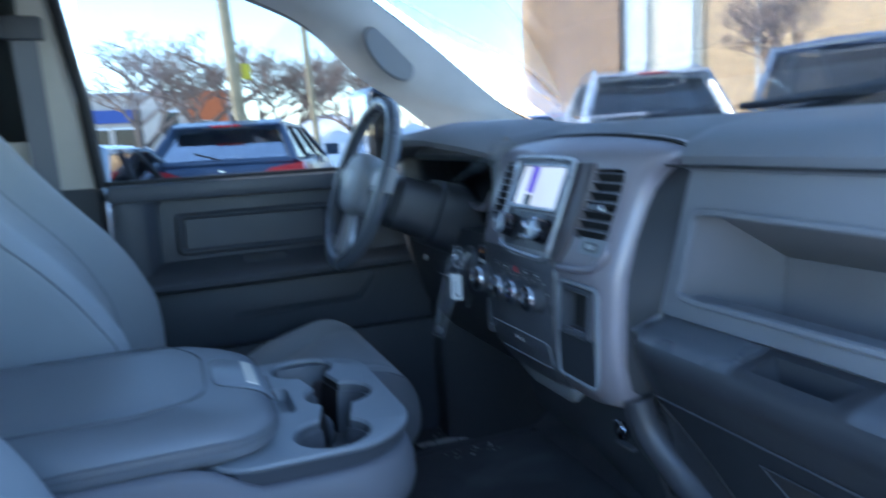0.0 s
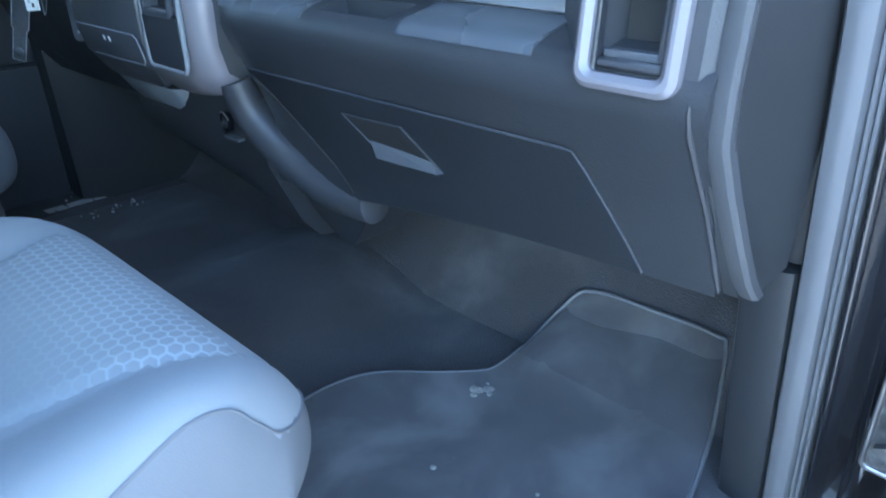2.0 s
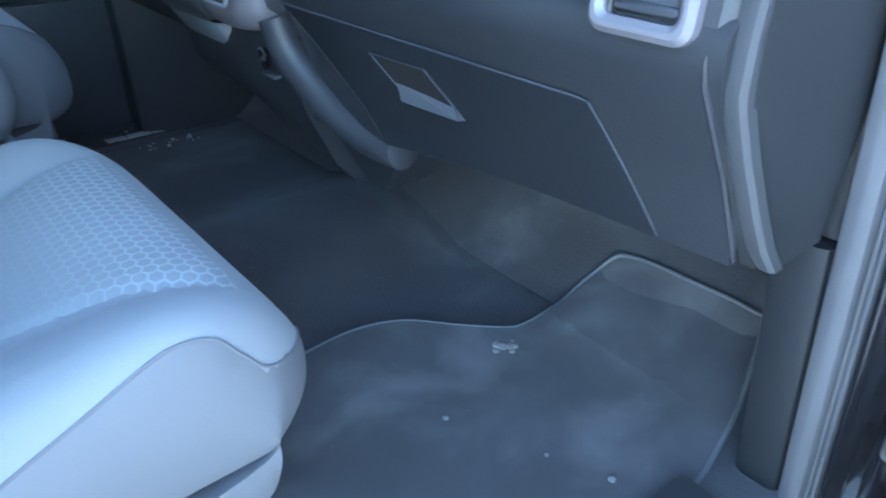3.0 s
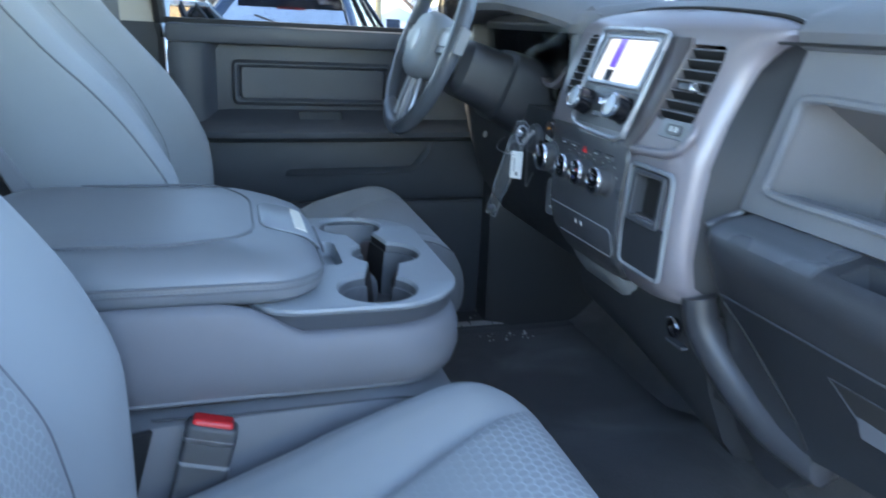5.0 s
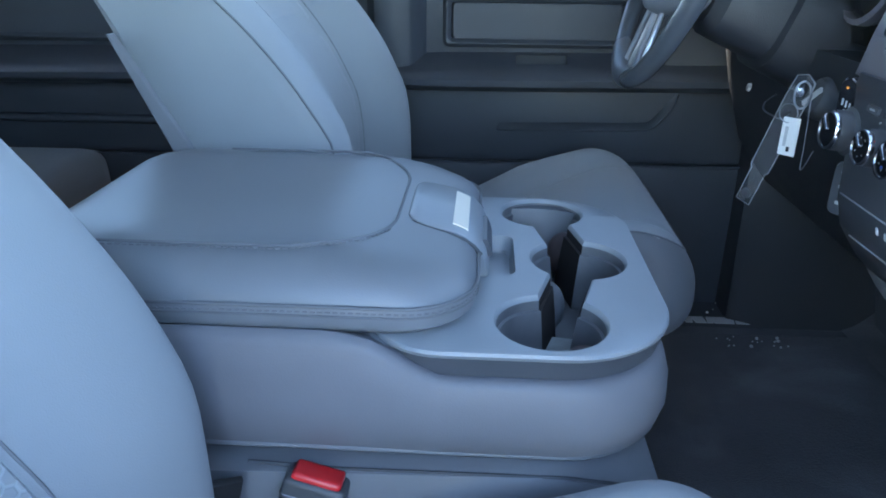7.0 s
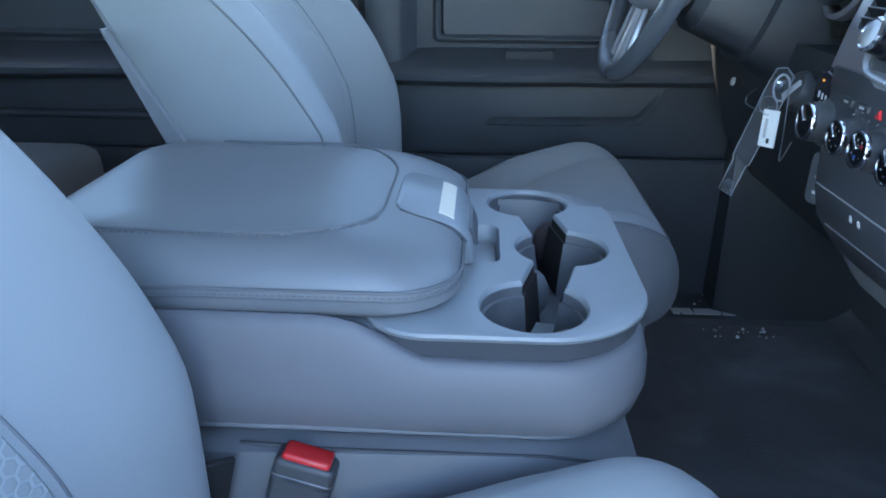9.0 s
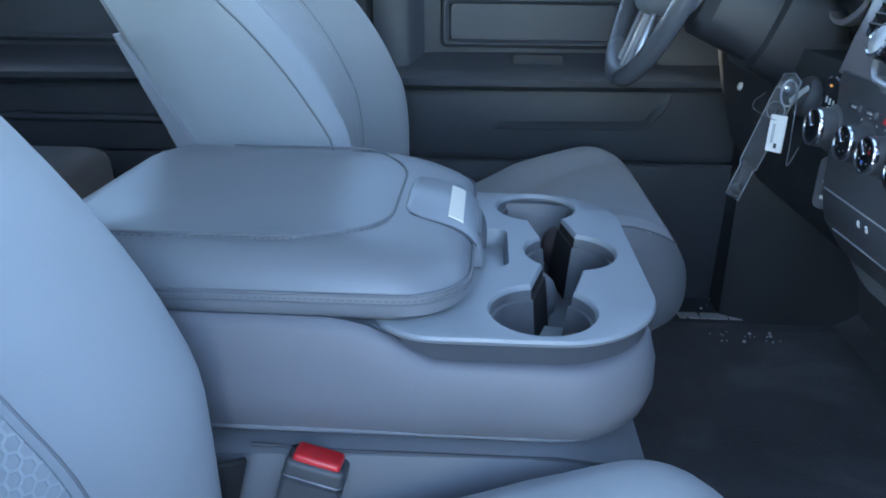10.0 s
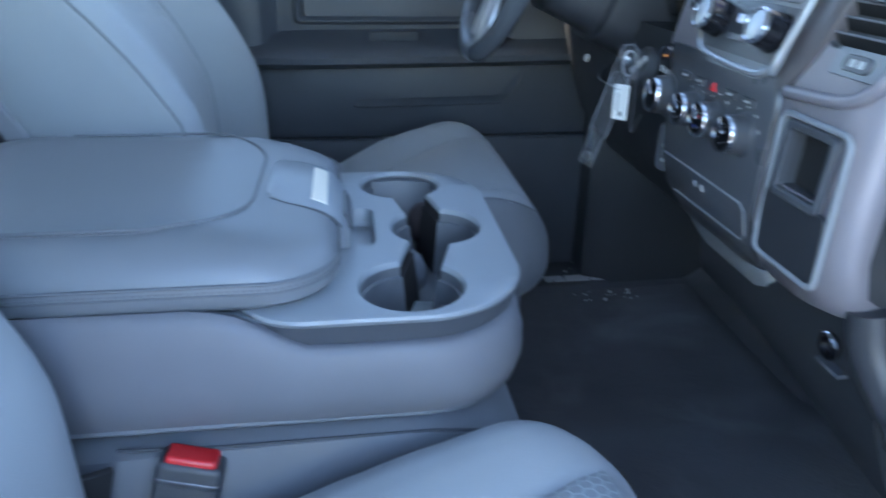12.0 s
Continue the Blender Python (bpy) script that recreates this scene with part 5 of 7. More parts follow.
    def swell(yn, x):
        """The height of the bolster over the middle line, across the seat."""
        c_ = max(0.3, min(0.7, 0.66 + 1.75 * x))
        fade = min(1.0, max(0.0, (0.02 - x) / 0.2)) * 0.7 + 0.3
        v_ = float(np.interp((abs(yn) - c_) / (1 - c_), *zip(*crest)))
        return v_ * fade if v_ > 0 else v_ * 0.9

    ups = [-1.0 + 2.0 * k / 64 for k in range(65)]
    ups = [math.copysign(1 - (1 - abs(u)) ** 1.25, u) for u in ups]
    rings = []
    peak = max(range(len(fine)), key=lambda k: fine[k].x)
    k_side, seam_z, turn, wide_k = (4, 1.035, 9, 16) if lift else (2, 1.012, 4, 7)
    turn_at = min(range(len(fine)), key=lambda k: abs(fine[k].z - seam_z - lift) + (fine[k].x < 0) + (k > peak))
    pull = lambda k, x: max(0.0, min(1.0, (x + 0.16) / 0.2)) ** 2 if k <= peak else min(1.0, max(0.0, min(1.0, (fine[peak].x + 0.16) / 0.2)) ** 2 + 0.03 * (k - peak))
    for k, p in enumerate(fine):
        low = max(0.0, 1.0 - max(0.0, 1.03 + lift - p.z) / 0.08) if k > 30 else 1.0
        ring = []
        for yn in ups:
            back = 0.055 * max(0.0, abs(yn) - 0.7) ** 2 / 0.09 * pull(k, p.x)
            ring.append(L((p.x - back, yn * W * 1.02, p.z + swell(yn, p.x) * low)))
        zb = min(0.968 + lift * 0.3, ring[0][2] + FLOOR - 0.002, p.z - 0.03)
        for yn, dz in ((1.0, 0.0), (0.97, 0.016), (-0.97, 0.016), (-1.0, 0.0)):
            ring.append(L((p.x - 0.055 * pull(k, p.x), yn * W * 1.02, min(zb, p.z) - dz)))
        rings.append(ring)
    bm = lofted(rings)
    bm.faces.ensure_lookup_table()
    n_ = len(rings[0])
    for k, f in enumerate(bm.faces):
        i_, k_ = k // n_, k % n_
        k_ = min(k_, len(ups) - 2 - k_)
        ai, ak = (i_ + 0.5 - turn_at + turn) / turn, 1 - (k_ + 0.5 - k_side) / (wide_k - k_side)
        if i_ >= turn_at or k_ < k_side or ai > 0 and ak > 0 and ai * ai + ak * ak > 1:
            f.material_index = 1
    part("cushion", bm, [CLOTH, CLOTH_SIDE], s, "padded cloth seat cushion")

    def on_skin(i, k):
        i0, k0 = min(int(i), len(rings) - 2), min(int(k), len(ups) - 2)
        a, b, c, d = (Vector(rings[i0 + di][k0 + dk]) for di, dk in ((0, 0), (0, 1), (1, 0), (1, 1)))
        return a.lerp(b, k - k0).lerp(c.lerp(d, k - k0), i - i0)

    bend = [(turn_at - turn + turn * math.sin(radians(9 * q)), k_side + (wide_k - k_side) * (1 - math.cos(radians(9 * q)))) for q in range(11)]
    half_ = [on_skin(i, k_side) for i in range(6, turn_at - turn)] + [on_skin(i, k) for i, k in bend] + [on_skin(turn_at, k) for k in range(wide_k + 1, len(ups) // 2)]
    seam_line = half_ + [Vector((p.x, -p.y, p.z)) for p in half_[::-1]]
    part("front_piping", tubed([p + Vector((0.0003, 0, 0.0003)) for p in seam_line], 0.0013, 6), WELT, s)
    height = smooth_table([(x, z) for x, z in prof[:10]])
    top = lambda x, yn: L((x, yn * W * 1.02, height(x) + swell(yn, x)))
    arc_x = lambda yn: -0.132 - 0.03 * max(0.0, abs(yn) - 0.05) ** 2 / 0.12
    if not lift:
        part("arc_seam", tubed([Vector(top(arc_x(u), u)) for u in [-0.42 + 0.84 * k / 20 for k in range(21)]], 0.0016, 6), CLOTH_SIDE, s)
    for x_ in (-0.252, -0.313) if not lift else ():
        part("cross_seam", tubed([Vector(top(x_, u)) for u in [-0.27 + 0.54 * k / 12 for k in range(13)]], 0.0012, 6), CLOTH_SIDE, s)
    # woven field ahead of the arched seam
    bm = bmesh.new()
    uvl = bm.loops.layers.uv.new("UVMap")
    rows, nx, ny = [], 24, 28
    for i in range(nx + 1):
        rows.append([])
        for k in range(ny + 1):
            u = -1 + 2 * k / ny
            x = arc_x(u * 0.42) + 0.006 + (0.024 - arc_x(u * 0.42)) * i / nx
            c_ = max(0.3, min(0.7, 0.66 + 1.75 * x)) * (0.93 + 0.12 * i / nx)
            yn = u * c_
            edge = -0.004 if k in (0, ny) or i in (0, nx) else 0.0
            p = top(x, yn)
            rows[-1].append((bm.verts.new((p[0], p[1], p[2] + 0.0022 + edge)), (yn * W * 1.02, x)))
    for i in range(nx):
        for k in range(ny):
            q = [rows[i][k], rows[i][k + 1], rows[i + 1][k + 1], rows[i + 1][k]]
            face = bm.faces.new([v for v, _ in q][::-1])
            for lp in face.loops:
                for v, uvc in q:
                    if lp.vert is v:
                        lp[uvl].uv = uvc
    if lift:
        bm.free()
    else:
        part("cushion_insert", bm, HEX, s, "honeycomb-woven cloth field")
    # base under the cushion
    part("seat_base", boxed(-0.42, -0.02, -0.17, 0.17, 0.02, 0.16, 0.02), BLACK, s, "black seat base")
    part("side_valance", lofted([[(x, -0.195, 0.235), (x, -0.2, 0.15 + 0.02 * u), (x, 0.2, 0.15 + 0.02 * u), (x, 0.195, 0.235)] for u, x in ((0, -0.42), (0.5, -0.2), (0.8, -0.04), (1.0, 0.005))]), DASH_MID, s, "dark plastic valance under the cushion")
    for sx in (-0.38, -0.06):
        for sy in (-0.16, 0.16):
            part("leg", boxed(sx - 0.03, sx + 0.03, sy - 0.02, sy + 0.02, 0.0, 0.05, 0.006), BLACK, s)
    return s


seat("passenger_seat", -0.412, 0.0, "grey cloth passenger seat with honeycomb insert", 0.012, 0.0)
seat("driver_seat", 0.412, 0.07, "grey cloth driver's seat with smooth side bolster", -0.004, 0.03)

# ---- centre seat folded down as a console ----
con = thing("centre_console", "grey vinyl folded centre seat console with padded lid and cup holders", "console", (0, 0, FLOOR))
C = lambda z: z - FLOOR
# cushion of the middle seat under it
rings = []
for x, z, w in ((-0.52, 1.045, 0.185), (-0.3, 1.055, 0.188), (-0.12, 1.06, 0.188), (-0.05, 1.052, 0.186), (-0.018, 1.03, 0.184), (-0.004, 0.99, 0.182), (-0.01, 0.92, 0.18)):
    rings.append([(x, w, 0.12), (x, w, C(z) - 0.03), (x, w * 0.97, C(z) - 0.008), (x, w * 0.85, C(z)), (x, -w * 0.85, C(z)), (x, -w * 0.97, C(z) - 0.008), (x, -w, C(z) - 0.03), (x, -w, 0.12)])
part("seat_cushion", lofted(rings), CLOTH_SIDE, con, "grey vinyl middle seat cushion")
part("cushion_stitch", tubed([(-0.36, -0.178, C(1.052)), (-0.28, -0.18, C(1.05)), (-0.1, -0.181, C(1.052)), (-0.01, -0.176, C(1.04))], 0.0016, 5), THREAD, con)
part("pedestal", boxed(-0.45, -0.04, -0.15, 0.15, 0.01, 0.14, 0.02), BLACK, con)


def super_outline(x0, x1, w, rf, rr, seg=8):
    """A plan outline, rounded by rf at the front and rr at the rear."""
    out = []
    for cx, cy, a0, r in ((x1 - rf, w - rf, 0, rf), (x0 + rr, w - rr, 90, rr), (x0 + rr, -w + rr, 180, rr), (x1 - rf, -w + rf, 270, rf)):
        for k in range(seg + 1):
            a = radians(a0 + 90 * k / seg)
            out.append((cx + r * math.cos(a), cy + r * math.sin(a)))
    return out


# upholstered body: one shell whose rim swings down from the lid to the tray
rim_z = smooth_table([(-0.6, 1.173), (-0.31, 1.173), (-0.285, 1.172), (-0.262, 1.168), (-0.245, 1.160), (-0.225, 1.148), (-0.208, 1.139), (-0.185, 1.136), (0.0, 1.136)])
rings = []
for f, grow in ((0.0, -0.016), (0.03, -0.006), (0.13, 0.0), (0.4, 0.004), (0.7, 0.003), (0.9, -0.001), (0.97, -0.004), (1.0, -0.009), (0.98, -0.016), (0.3, -0.02)):
    pts = []
    for a, b in zip(super_outline(-0.56, -0.013, 0.178, 0.085, 0.04), super_outline(-0.56, -0.013, 0.178, 0.085, 0.04)[1:] + [None]):
        pts.append(Vector(a))
        if b and abs(a[1] - b[1]) < 1e-6 and abs(a[0] - b[0]) > 0.2:
            pts += [Vector(a).lerp(Vector(b), k / 24) for k in range(1, 24)]
    last_, first_ = pts[-1], pts[0]
    ring = []
    for p in pts:
        q = Vector((-0.29, 0.0))
        d_ = Vector((1 if p.x > -0.1 else (-1 if p.x < -0.52 else 0), math.copysign(1, p.y)))
        ring.append((p.x + d_.x * grow, p.y + d_.y * grow, C(1.062 + f * (rim_z(p.x) - 1.062))))
    rings.append(ring)
body = part("body", lofted(rings), BODY, con, "smooth grey vinyl console body")
part("base_welt", tubed([(x, y, C(1.066)) for x, y in super_outline(-0.56, -0.02, 0.172, 0.083, 0.04)], 0.003, 6, True), CLOTH_SIDE, con)
# tray with three cup holders joined by necks
CUPS = [(-0.106, 0.1285, 0.047), (-0.079, 0.0, 0.047), (-0.115, -0.1265, 0.047)]


def linked_cups(shrink, neck):
    """The outline of three round wells joined by necks, walked once round."""
    c = [Vector((x, y)) for x, y, _ in CUPS]
    r = CUPS[0][2] - shrink
    g = math.asin((neck - shrink) / r)
    to12, to23 = math.atan2(c[1].y - c[0].y, c[1].x - c[0].x), math.atan2(c[2].y - c[1].y, c[2].x - c[1].x)
    arc = lambda o, a0, a1, n: [o + Vector((math.cos(a0 + (a1 - a0) * k / n), math.sin(a0 + (a1 - a0) * k / n))) * r for k in range(n + 1)]
    full = 2 * math.pi
    out = arc(c[0], to12 + g, to12 + full - g, 30)
    b0, b1_ = to12 + math.pi + g, to23 + full - g
    while b1_ - b0 > full:
        b1_ -= full
    while b1_ < b0:
        b1_ += full
    out += arc(c[1], b0, b1_, 14)
    out += arc(c[2], to23 + math.pi + g, to23 + math.pi + full - g, 30)
    b0, b1_ = to23 + g, to12 + math.pi - g
    while b1_ - b0 > full:
        b1_ -= full
    while b1_ < b0:
        b1_ += full
    out += arc(c[1], b0, b1_, 14)
    return out


bm = bmesh.new()
tray_line = lambda z, grow: [(x + 0.013 * max(0.0, min(1.0, (x + 0.16) / 0.1)) * (1 - min(1.0, abs(y) / 0.19) ** 2), y, C(z)) for x, y in super_outline(-0.262, -0.024 + grow * 0.3, 0.1795 + grow, 0.082, 0.06, 12)]
outer_rows = loft(bm, [tray_line(z, grow) for z, grow in ((1.1555, -0.005), (1.158, -0.0015), (1.1612, 0.0), (1.1638, -0.001), (1.165, -0.0035))], cap=False)
pit = lambda s_: [Vector((-0.1735 + x * s_, 0.006 + y * s_)) for x, y in rounded(0.066, 0.098, 0.012)]
cup_rows = loft(bm, [[(p.x, p.y, C(z)) for p in linked_cups(sh, 0.021)] for z, sh in ((1.165, 0.0), (1.1638, 0.0012), (1.160, 0.0022), (1.1515, 0.0028), (1.1505, 0.0052), (1.12, 0.0085), (1.091, 0.011))], cap=False)
pit_rows = loft(bm, [[(p.x, p.y, C(z)) for p in pit(s_)] for z, s_ in ((1.165, 1.0), (1.162, 0.97), (1.15, 0.94), (1.147, 0.88))], cap=False)
bmesh.ops.triangle_fill(bm, use_beauty=True, edges=[e for row in (outer_rows[-1], cup_rows[0], pit_rows[0]) for k in range(len(row)) for e in [bm.edges.get((row[k], row[(k + 1) % len(row)]))] if e])
bm.faces.new(pit_rows[-1])
bmesh.ops.triangle_fill(bm, use_beauty=True, edges=[e for k in range(len(cup_rows[-1])) for e in [bm.edges.get((cup_rows[-1][k], cup_rows[-1][(k + 1) % len(cup_rows[-1])]))] if e])
bmesh.ops.recalc_face_normals(bm, faces=bm.faces)
# walls and necks of the wells carry their shade as darker colour
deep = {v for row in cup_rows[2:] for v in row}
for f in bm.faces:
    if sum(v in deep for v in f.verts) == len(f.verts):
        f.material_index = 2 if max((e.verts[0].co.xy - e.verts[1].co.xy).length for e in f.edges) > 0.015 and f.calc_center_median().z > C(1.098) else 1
tray = part("cup_tray", bm, [TRAY, CUP_SHADE, NECK_SHADE], con, "light grey plastic tray with three linked cup holders")
for x, y, r in CUPS:
    part("rubber_liner", lathe([(r * 0.5, C(1.084)), (r * 0.84, C(1.084)), (r * 0.84, C(1.0905)), (r * 0.5, C(1.0905))], pose(x, y, 0), 32), RUBBER, con)
    for a, mt_, wd in ((0.05, GRIP_BROWN, "rounded brown rubber cup grip"), (3.25, GRIP_GREY, "rounded grey rubber cup grip")):
        part("grip_tab", lathe([(0.002, 0), (0.013, 0.001), (0.0185, 0.010), (0.0195, 0.022), (0.018, 0.032), (0.0145, 0.040), (0.009, 0.0455), (0.002, 0.0475)], pose(x + math.cos(a) * r * 0.62, y + math.sin(a) * r * 0.62, C(1.092)), 22), mt_, con, wd)
part("paper_slip", boxed(-0.014, 0.014, -0.037, 0.037, 0.0, 0.001, 0, 2, pose(-0.106, -0.122, C(1.113), -11, 0, 3)), SLIP, con, "pale card at the bottom of the cup holder")
part("paper_slip", boxed(-0.013, 0.013, -0.018, 0.018, 0.0, 0.001, 0, 2, pose(-0.1, -0.064, C(1.104), -6, 0, -10)), SLIP, con, "pale card at the bottom of the cup holder")
# skirt darker than the tray: shade below the rim put into its colour
part("tray_skirt", lofted([tray_line(1.08, -0.03), tray_line(1.122, -0.0155), tray_line(1.136, -0.0125), tray_line(1.150, -0.007), tray_line(1.1575, -0.0055), tray_line(1.1575, -0.02), tray_line(1.09, -0.04)], cap=False), SKIRT, con, "skirt under the tray rim, its shade coloured darker grey")
part("inner_deck", boxed(-0.53, -0.222, -0.16, 0.16, C(1.08), C(1.158), 0.004), TRAY, con)
# padded lid
lid_drop = lambda x: 0.005 - 0.017 * max(0.0, min(1.0, (x + 0.30) / 0.1))
rings = []
for z, grow in ((1.166, -0.016), (1.168, -0.007), (1.174, -0.001), (1.188, 0.001), (1.200, -0.003), (1.211, -0.010), (1.2185, -0.019), (1.2232, -0.030), (1.2252, -0.045), (1.2262, -0.07), (1.2267, -0.10), (1.2269, -0.13), (1.227, -0.15)):
    rings.append([(x, y, C(z) + lid_drop(x) * max(0.0, (z - 1.19) / 0.034)) for x, y in super_outline(-0.565 - grow, -0.176 + grow, 0.168 + grow, min(0.06, (0.168 + grow) * 0.95), min(0.05, (0.168 + grow) * 0.9))])
lid = part("lid", lofted(rings), LEATHER, con, "padded grey vinyl armrest lid with stitched seams")
inset_z = table([(0.019, 1.2185), (0.03, 1.2232), (0.045, 1.2252), (0.07, 1.2262), (0.1, 1.2267)])
lid_top = lambda x, y: C(inset_z(min(0.168 - abs(y), -0.176 - x, x + 0.565))) + lid_drop(x)
pad_line = [p for p in super_outline(-0.525, -0.248, 0.1365, 0.086, 0.03, 12)]
front_far, front_near = pad_line[:13], pad_line[39:]
part("pad_seam", tubed([(x, y, lid_top(x, y)) for x, y in [(-0.52, -0.1365), (-0.45, -0.1365), (-0.39, -0.1365)] + front_near + front_far + [(-0.38, 0.1365), (-0.46, 0.1365)]], 0.0015, 6), WELT, lid)
near = [(x, y) for x, y in super_outline(-0.525, -0.246, 0.1405, 0.088, 0.03, 12)]
k0 = min(range(len(near)), key=lambda k: abs(near[k][0] + 0.495) + abs(near[k][1] + 0.1405))
stitches(lid, [(x, y, lid_top(x, y) + 0.0003) for x, y in near[k0:k0 + 12]], CLOTH_SIDE)
for dz, r in ((0.0, 0.0018), (-0.008, 0.0012)):
    part("welt", tubed([(x, y, C(1.193) + dz) for x, y in super_outline(-0.566, -0.1752, 0.1692, 0.06, 0.05)], r * 0.8, 6, True), WELT, lid)
side_line = super_outline(-0.566, -0.1748, 0.1698, 0.06, 0.05, 10)
k0 = min(range(len(side_line)), key=lambda k: abs(side_line[k][0] + 0.516) + abs(side_line[k][1] + 0.1698))
for dz in (-0.0045,):
    stitches(lid, [(x, y, C(1.193) + dz) for x, y in side_line[k0:] + side_line[:1]], CLOTH_SIDE)
latch_rows = [(-0.2405, 1.2195, 0.040), (-0.2385, 1.2222, 0.047), (-0.233, 1.2222, 0.053), (-0.222, 1.2196, 0.0575), (-0.208, 1.2163, 0.0585), (-0.197, 1.2131, 0.059), (-0.188, 1.2092, 0.059), (-0.180, 1.2035, 0.0585), (-0.1735, 1.1955, 0.058), (-0.169, 1.186, 0.057), (-0.1665, 1.176, 0.056), (-0.166, 1.167, 0.054)]
rings = []
for k, (x, z, w_) in enumerate(latch_rows):
    a, b = latch_rows[max(k - 1, 0)], latch_rows[min(k + 1, len(latch_rows) - 1)]
    nx, nz = Vector((-(b[1] - a[1]), b[0] - a[0])).normalized()
    at_ = lambda y, d: (x - nx * d, 0.003 + y, C(z - nz * d))
    rings.append([at_(-w_, 0.009), at_(-w_, 0.0018), at_(-w_ + 0.003, 0.0), at_(0.0, -0.0008), at_(w_ - 0.003, 0.0), at_(w_, 0.0018), at_(w_, 0.009)])
latch = part("latch", lofted(rings), TRAY, con, "lift latch bent over the front edge of the lid")
part("latch_sticker", lofted([[(x, y, C(z + 0.0007)) for y in (-0.043, -0.015, 0.015, 0.047)] + [(x, y, C(z - 0.002)) for y in (0.047, 0.015, -0.015, -0.043)] for x, z in ((-0.1995, 1.2146), (-0.1975, 1.2140), (-0.192, 1.2119), (-0.188, 1.2101), (-0.1855, 1.2084))]), CREAM, latch, "cream sticker on the latch")
part("latch_button", lofted([[(x - 0.0012, y, C(z)) for y in (-0.030, 0.034)] + [(x + 0.004, y, C(z)) for y in (0.034, -0.030)] for x, z in ((-0.1722, 1.194), (-0.1688, 1.186), (-0.1668, 1.178))]), SKIRT, latch, "dark grey button on the nose of the latch")
gap_rows = [(x, z, w_ + 0.0022) for x, z, w_ in latch_rows[1:9]]
part("latch_gap", tubed([(x, 0.003 - w_, C(z - 0.0045)) for x, z, w_ in gap_rows[::-1]] + [(-0.2425, 0.003 + q * 0.0435, C(1.2165)) for q in (-1, -0.5, 0, 0.5, 1)] + [(x, 0.003 + w_, C(z - 0.0045)) for x, z, w_ in gap_rows], 0.0021, 6), THREAD, con)
# buckle between seat and console
bk = thing("seat_belt_buckle", "black seat belt buckle with a red release button", "seat belt buckle", (-0.328, -0.217, 1.026))
az = Vector((0.25, 0.12, 0.96)).normalized()
ax = Vector((0.9, -0.06, -0.3)).normalized()
ax = (ax - az * ax.dot(az)).normalized()
mb = basis((0.021, 0.022, -0.008), ax, az.cross(ax), az)
part("housing", box(bmesh.new(), -0.026, 0.026, -0.014, 0.014, -0.10, 0.034, 0.006, 3, mb), BLACK, bk, "black plastic buckle housing")
part("release_button", box(bmesh.new(), -0.0205, 0.0205, -0.0115, 0.011, 0.02, 0.039, 0.004, 3, mb), RED, bk, "red release button")
part("housing_line", frame_bm(mb @ pose(0, 0, 0.0175), 0.0535, 0.0295, 0.006, 0.001, 0.0022, 0.0006), STEEL, bk, "bright line round the housing")
part("housing_line", frame_bm(mb @ pose(0, 0, -0.008), 0.0535, 0.0295, 0.006, 0.001, 0.0012, 0.0004), GREY, bk)
part("strap", box(bmesh.new(), -0.02, 0.02, -0.004, 0.004, -0.2, -0.09, 0.002, 1, mb), RUBBER, bk)
st = thing("seat_belt_stalk", "black belt stalk in the gap beside the console", "seat belt", (-0.385, -0.21, 1.02))
part("webbing", box(bmesh.new(), -0.022, 0.022, -0.003, 0.003, -0.1, 0.04, 0.001, 1, pose(0, 0, 0, 12, 10, 35)), RUBBER, st)

# ---- steering wheel, column, key ----
wheel = thing("steering_wheel", "dark grey leather steering wheel with silver-edged lower spokes", "steering wheel", (0.083, 0.422, 1.42))
wup, wout = Vector((0.35, 0, 0.9367)), Vector((-0.9367, 0, 0.35))
mw = basis((0, 0, 0), (0, -1, 0), wup, wout)
ringpts = [mw @ Vector((0.16 * math.cos(a), 0.16 * math.sin(a), 0)) for a in [2 * math.pi * k / 72 for k in range(72)]]
part("rim", tubed(ringpts, 0.014, 16, True), LEDGE, wheel, "padded grey rim")
hubp = [(0.07 * math.copysign(abs(math.cos(a)) ** 0.75, math.cos(a)) * 1.12, 0.062 * math.copysign(abs(math.sin(a)) ** 0.75, math.sin(a)) - 0.004) for a in [2 * math.pi * k / 36 for k in range(36)]]
part("hub", lofted([[mw @ Vector((x * s_, y * s_, z)) for x, y in hubp] for z, s_ in ((-0.05, 0.7), (-0.02, 0.95), (0.0, 1.0), (0.012, 0.97), (0.02, 0.85), (0.023, 0.55))]), GREY, wheel, "domed airbag cover")
part("badge", lathe([(0.02, 0.0225), (0.02, 0.0245), (0.012, 0.0255)], mw, 24), SILVER, wheel, "plain round bright badge")
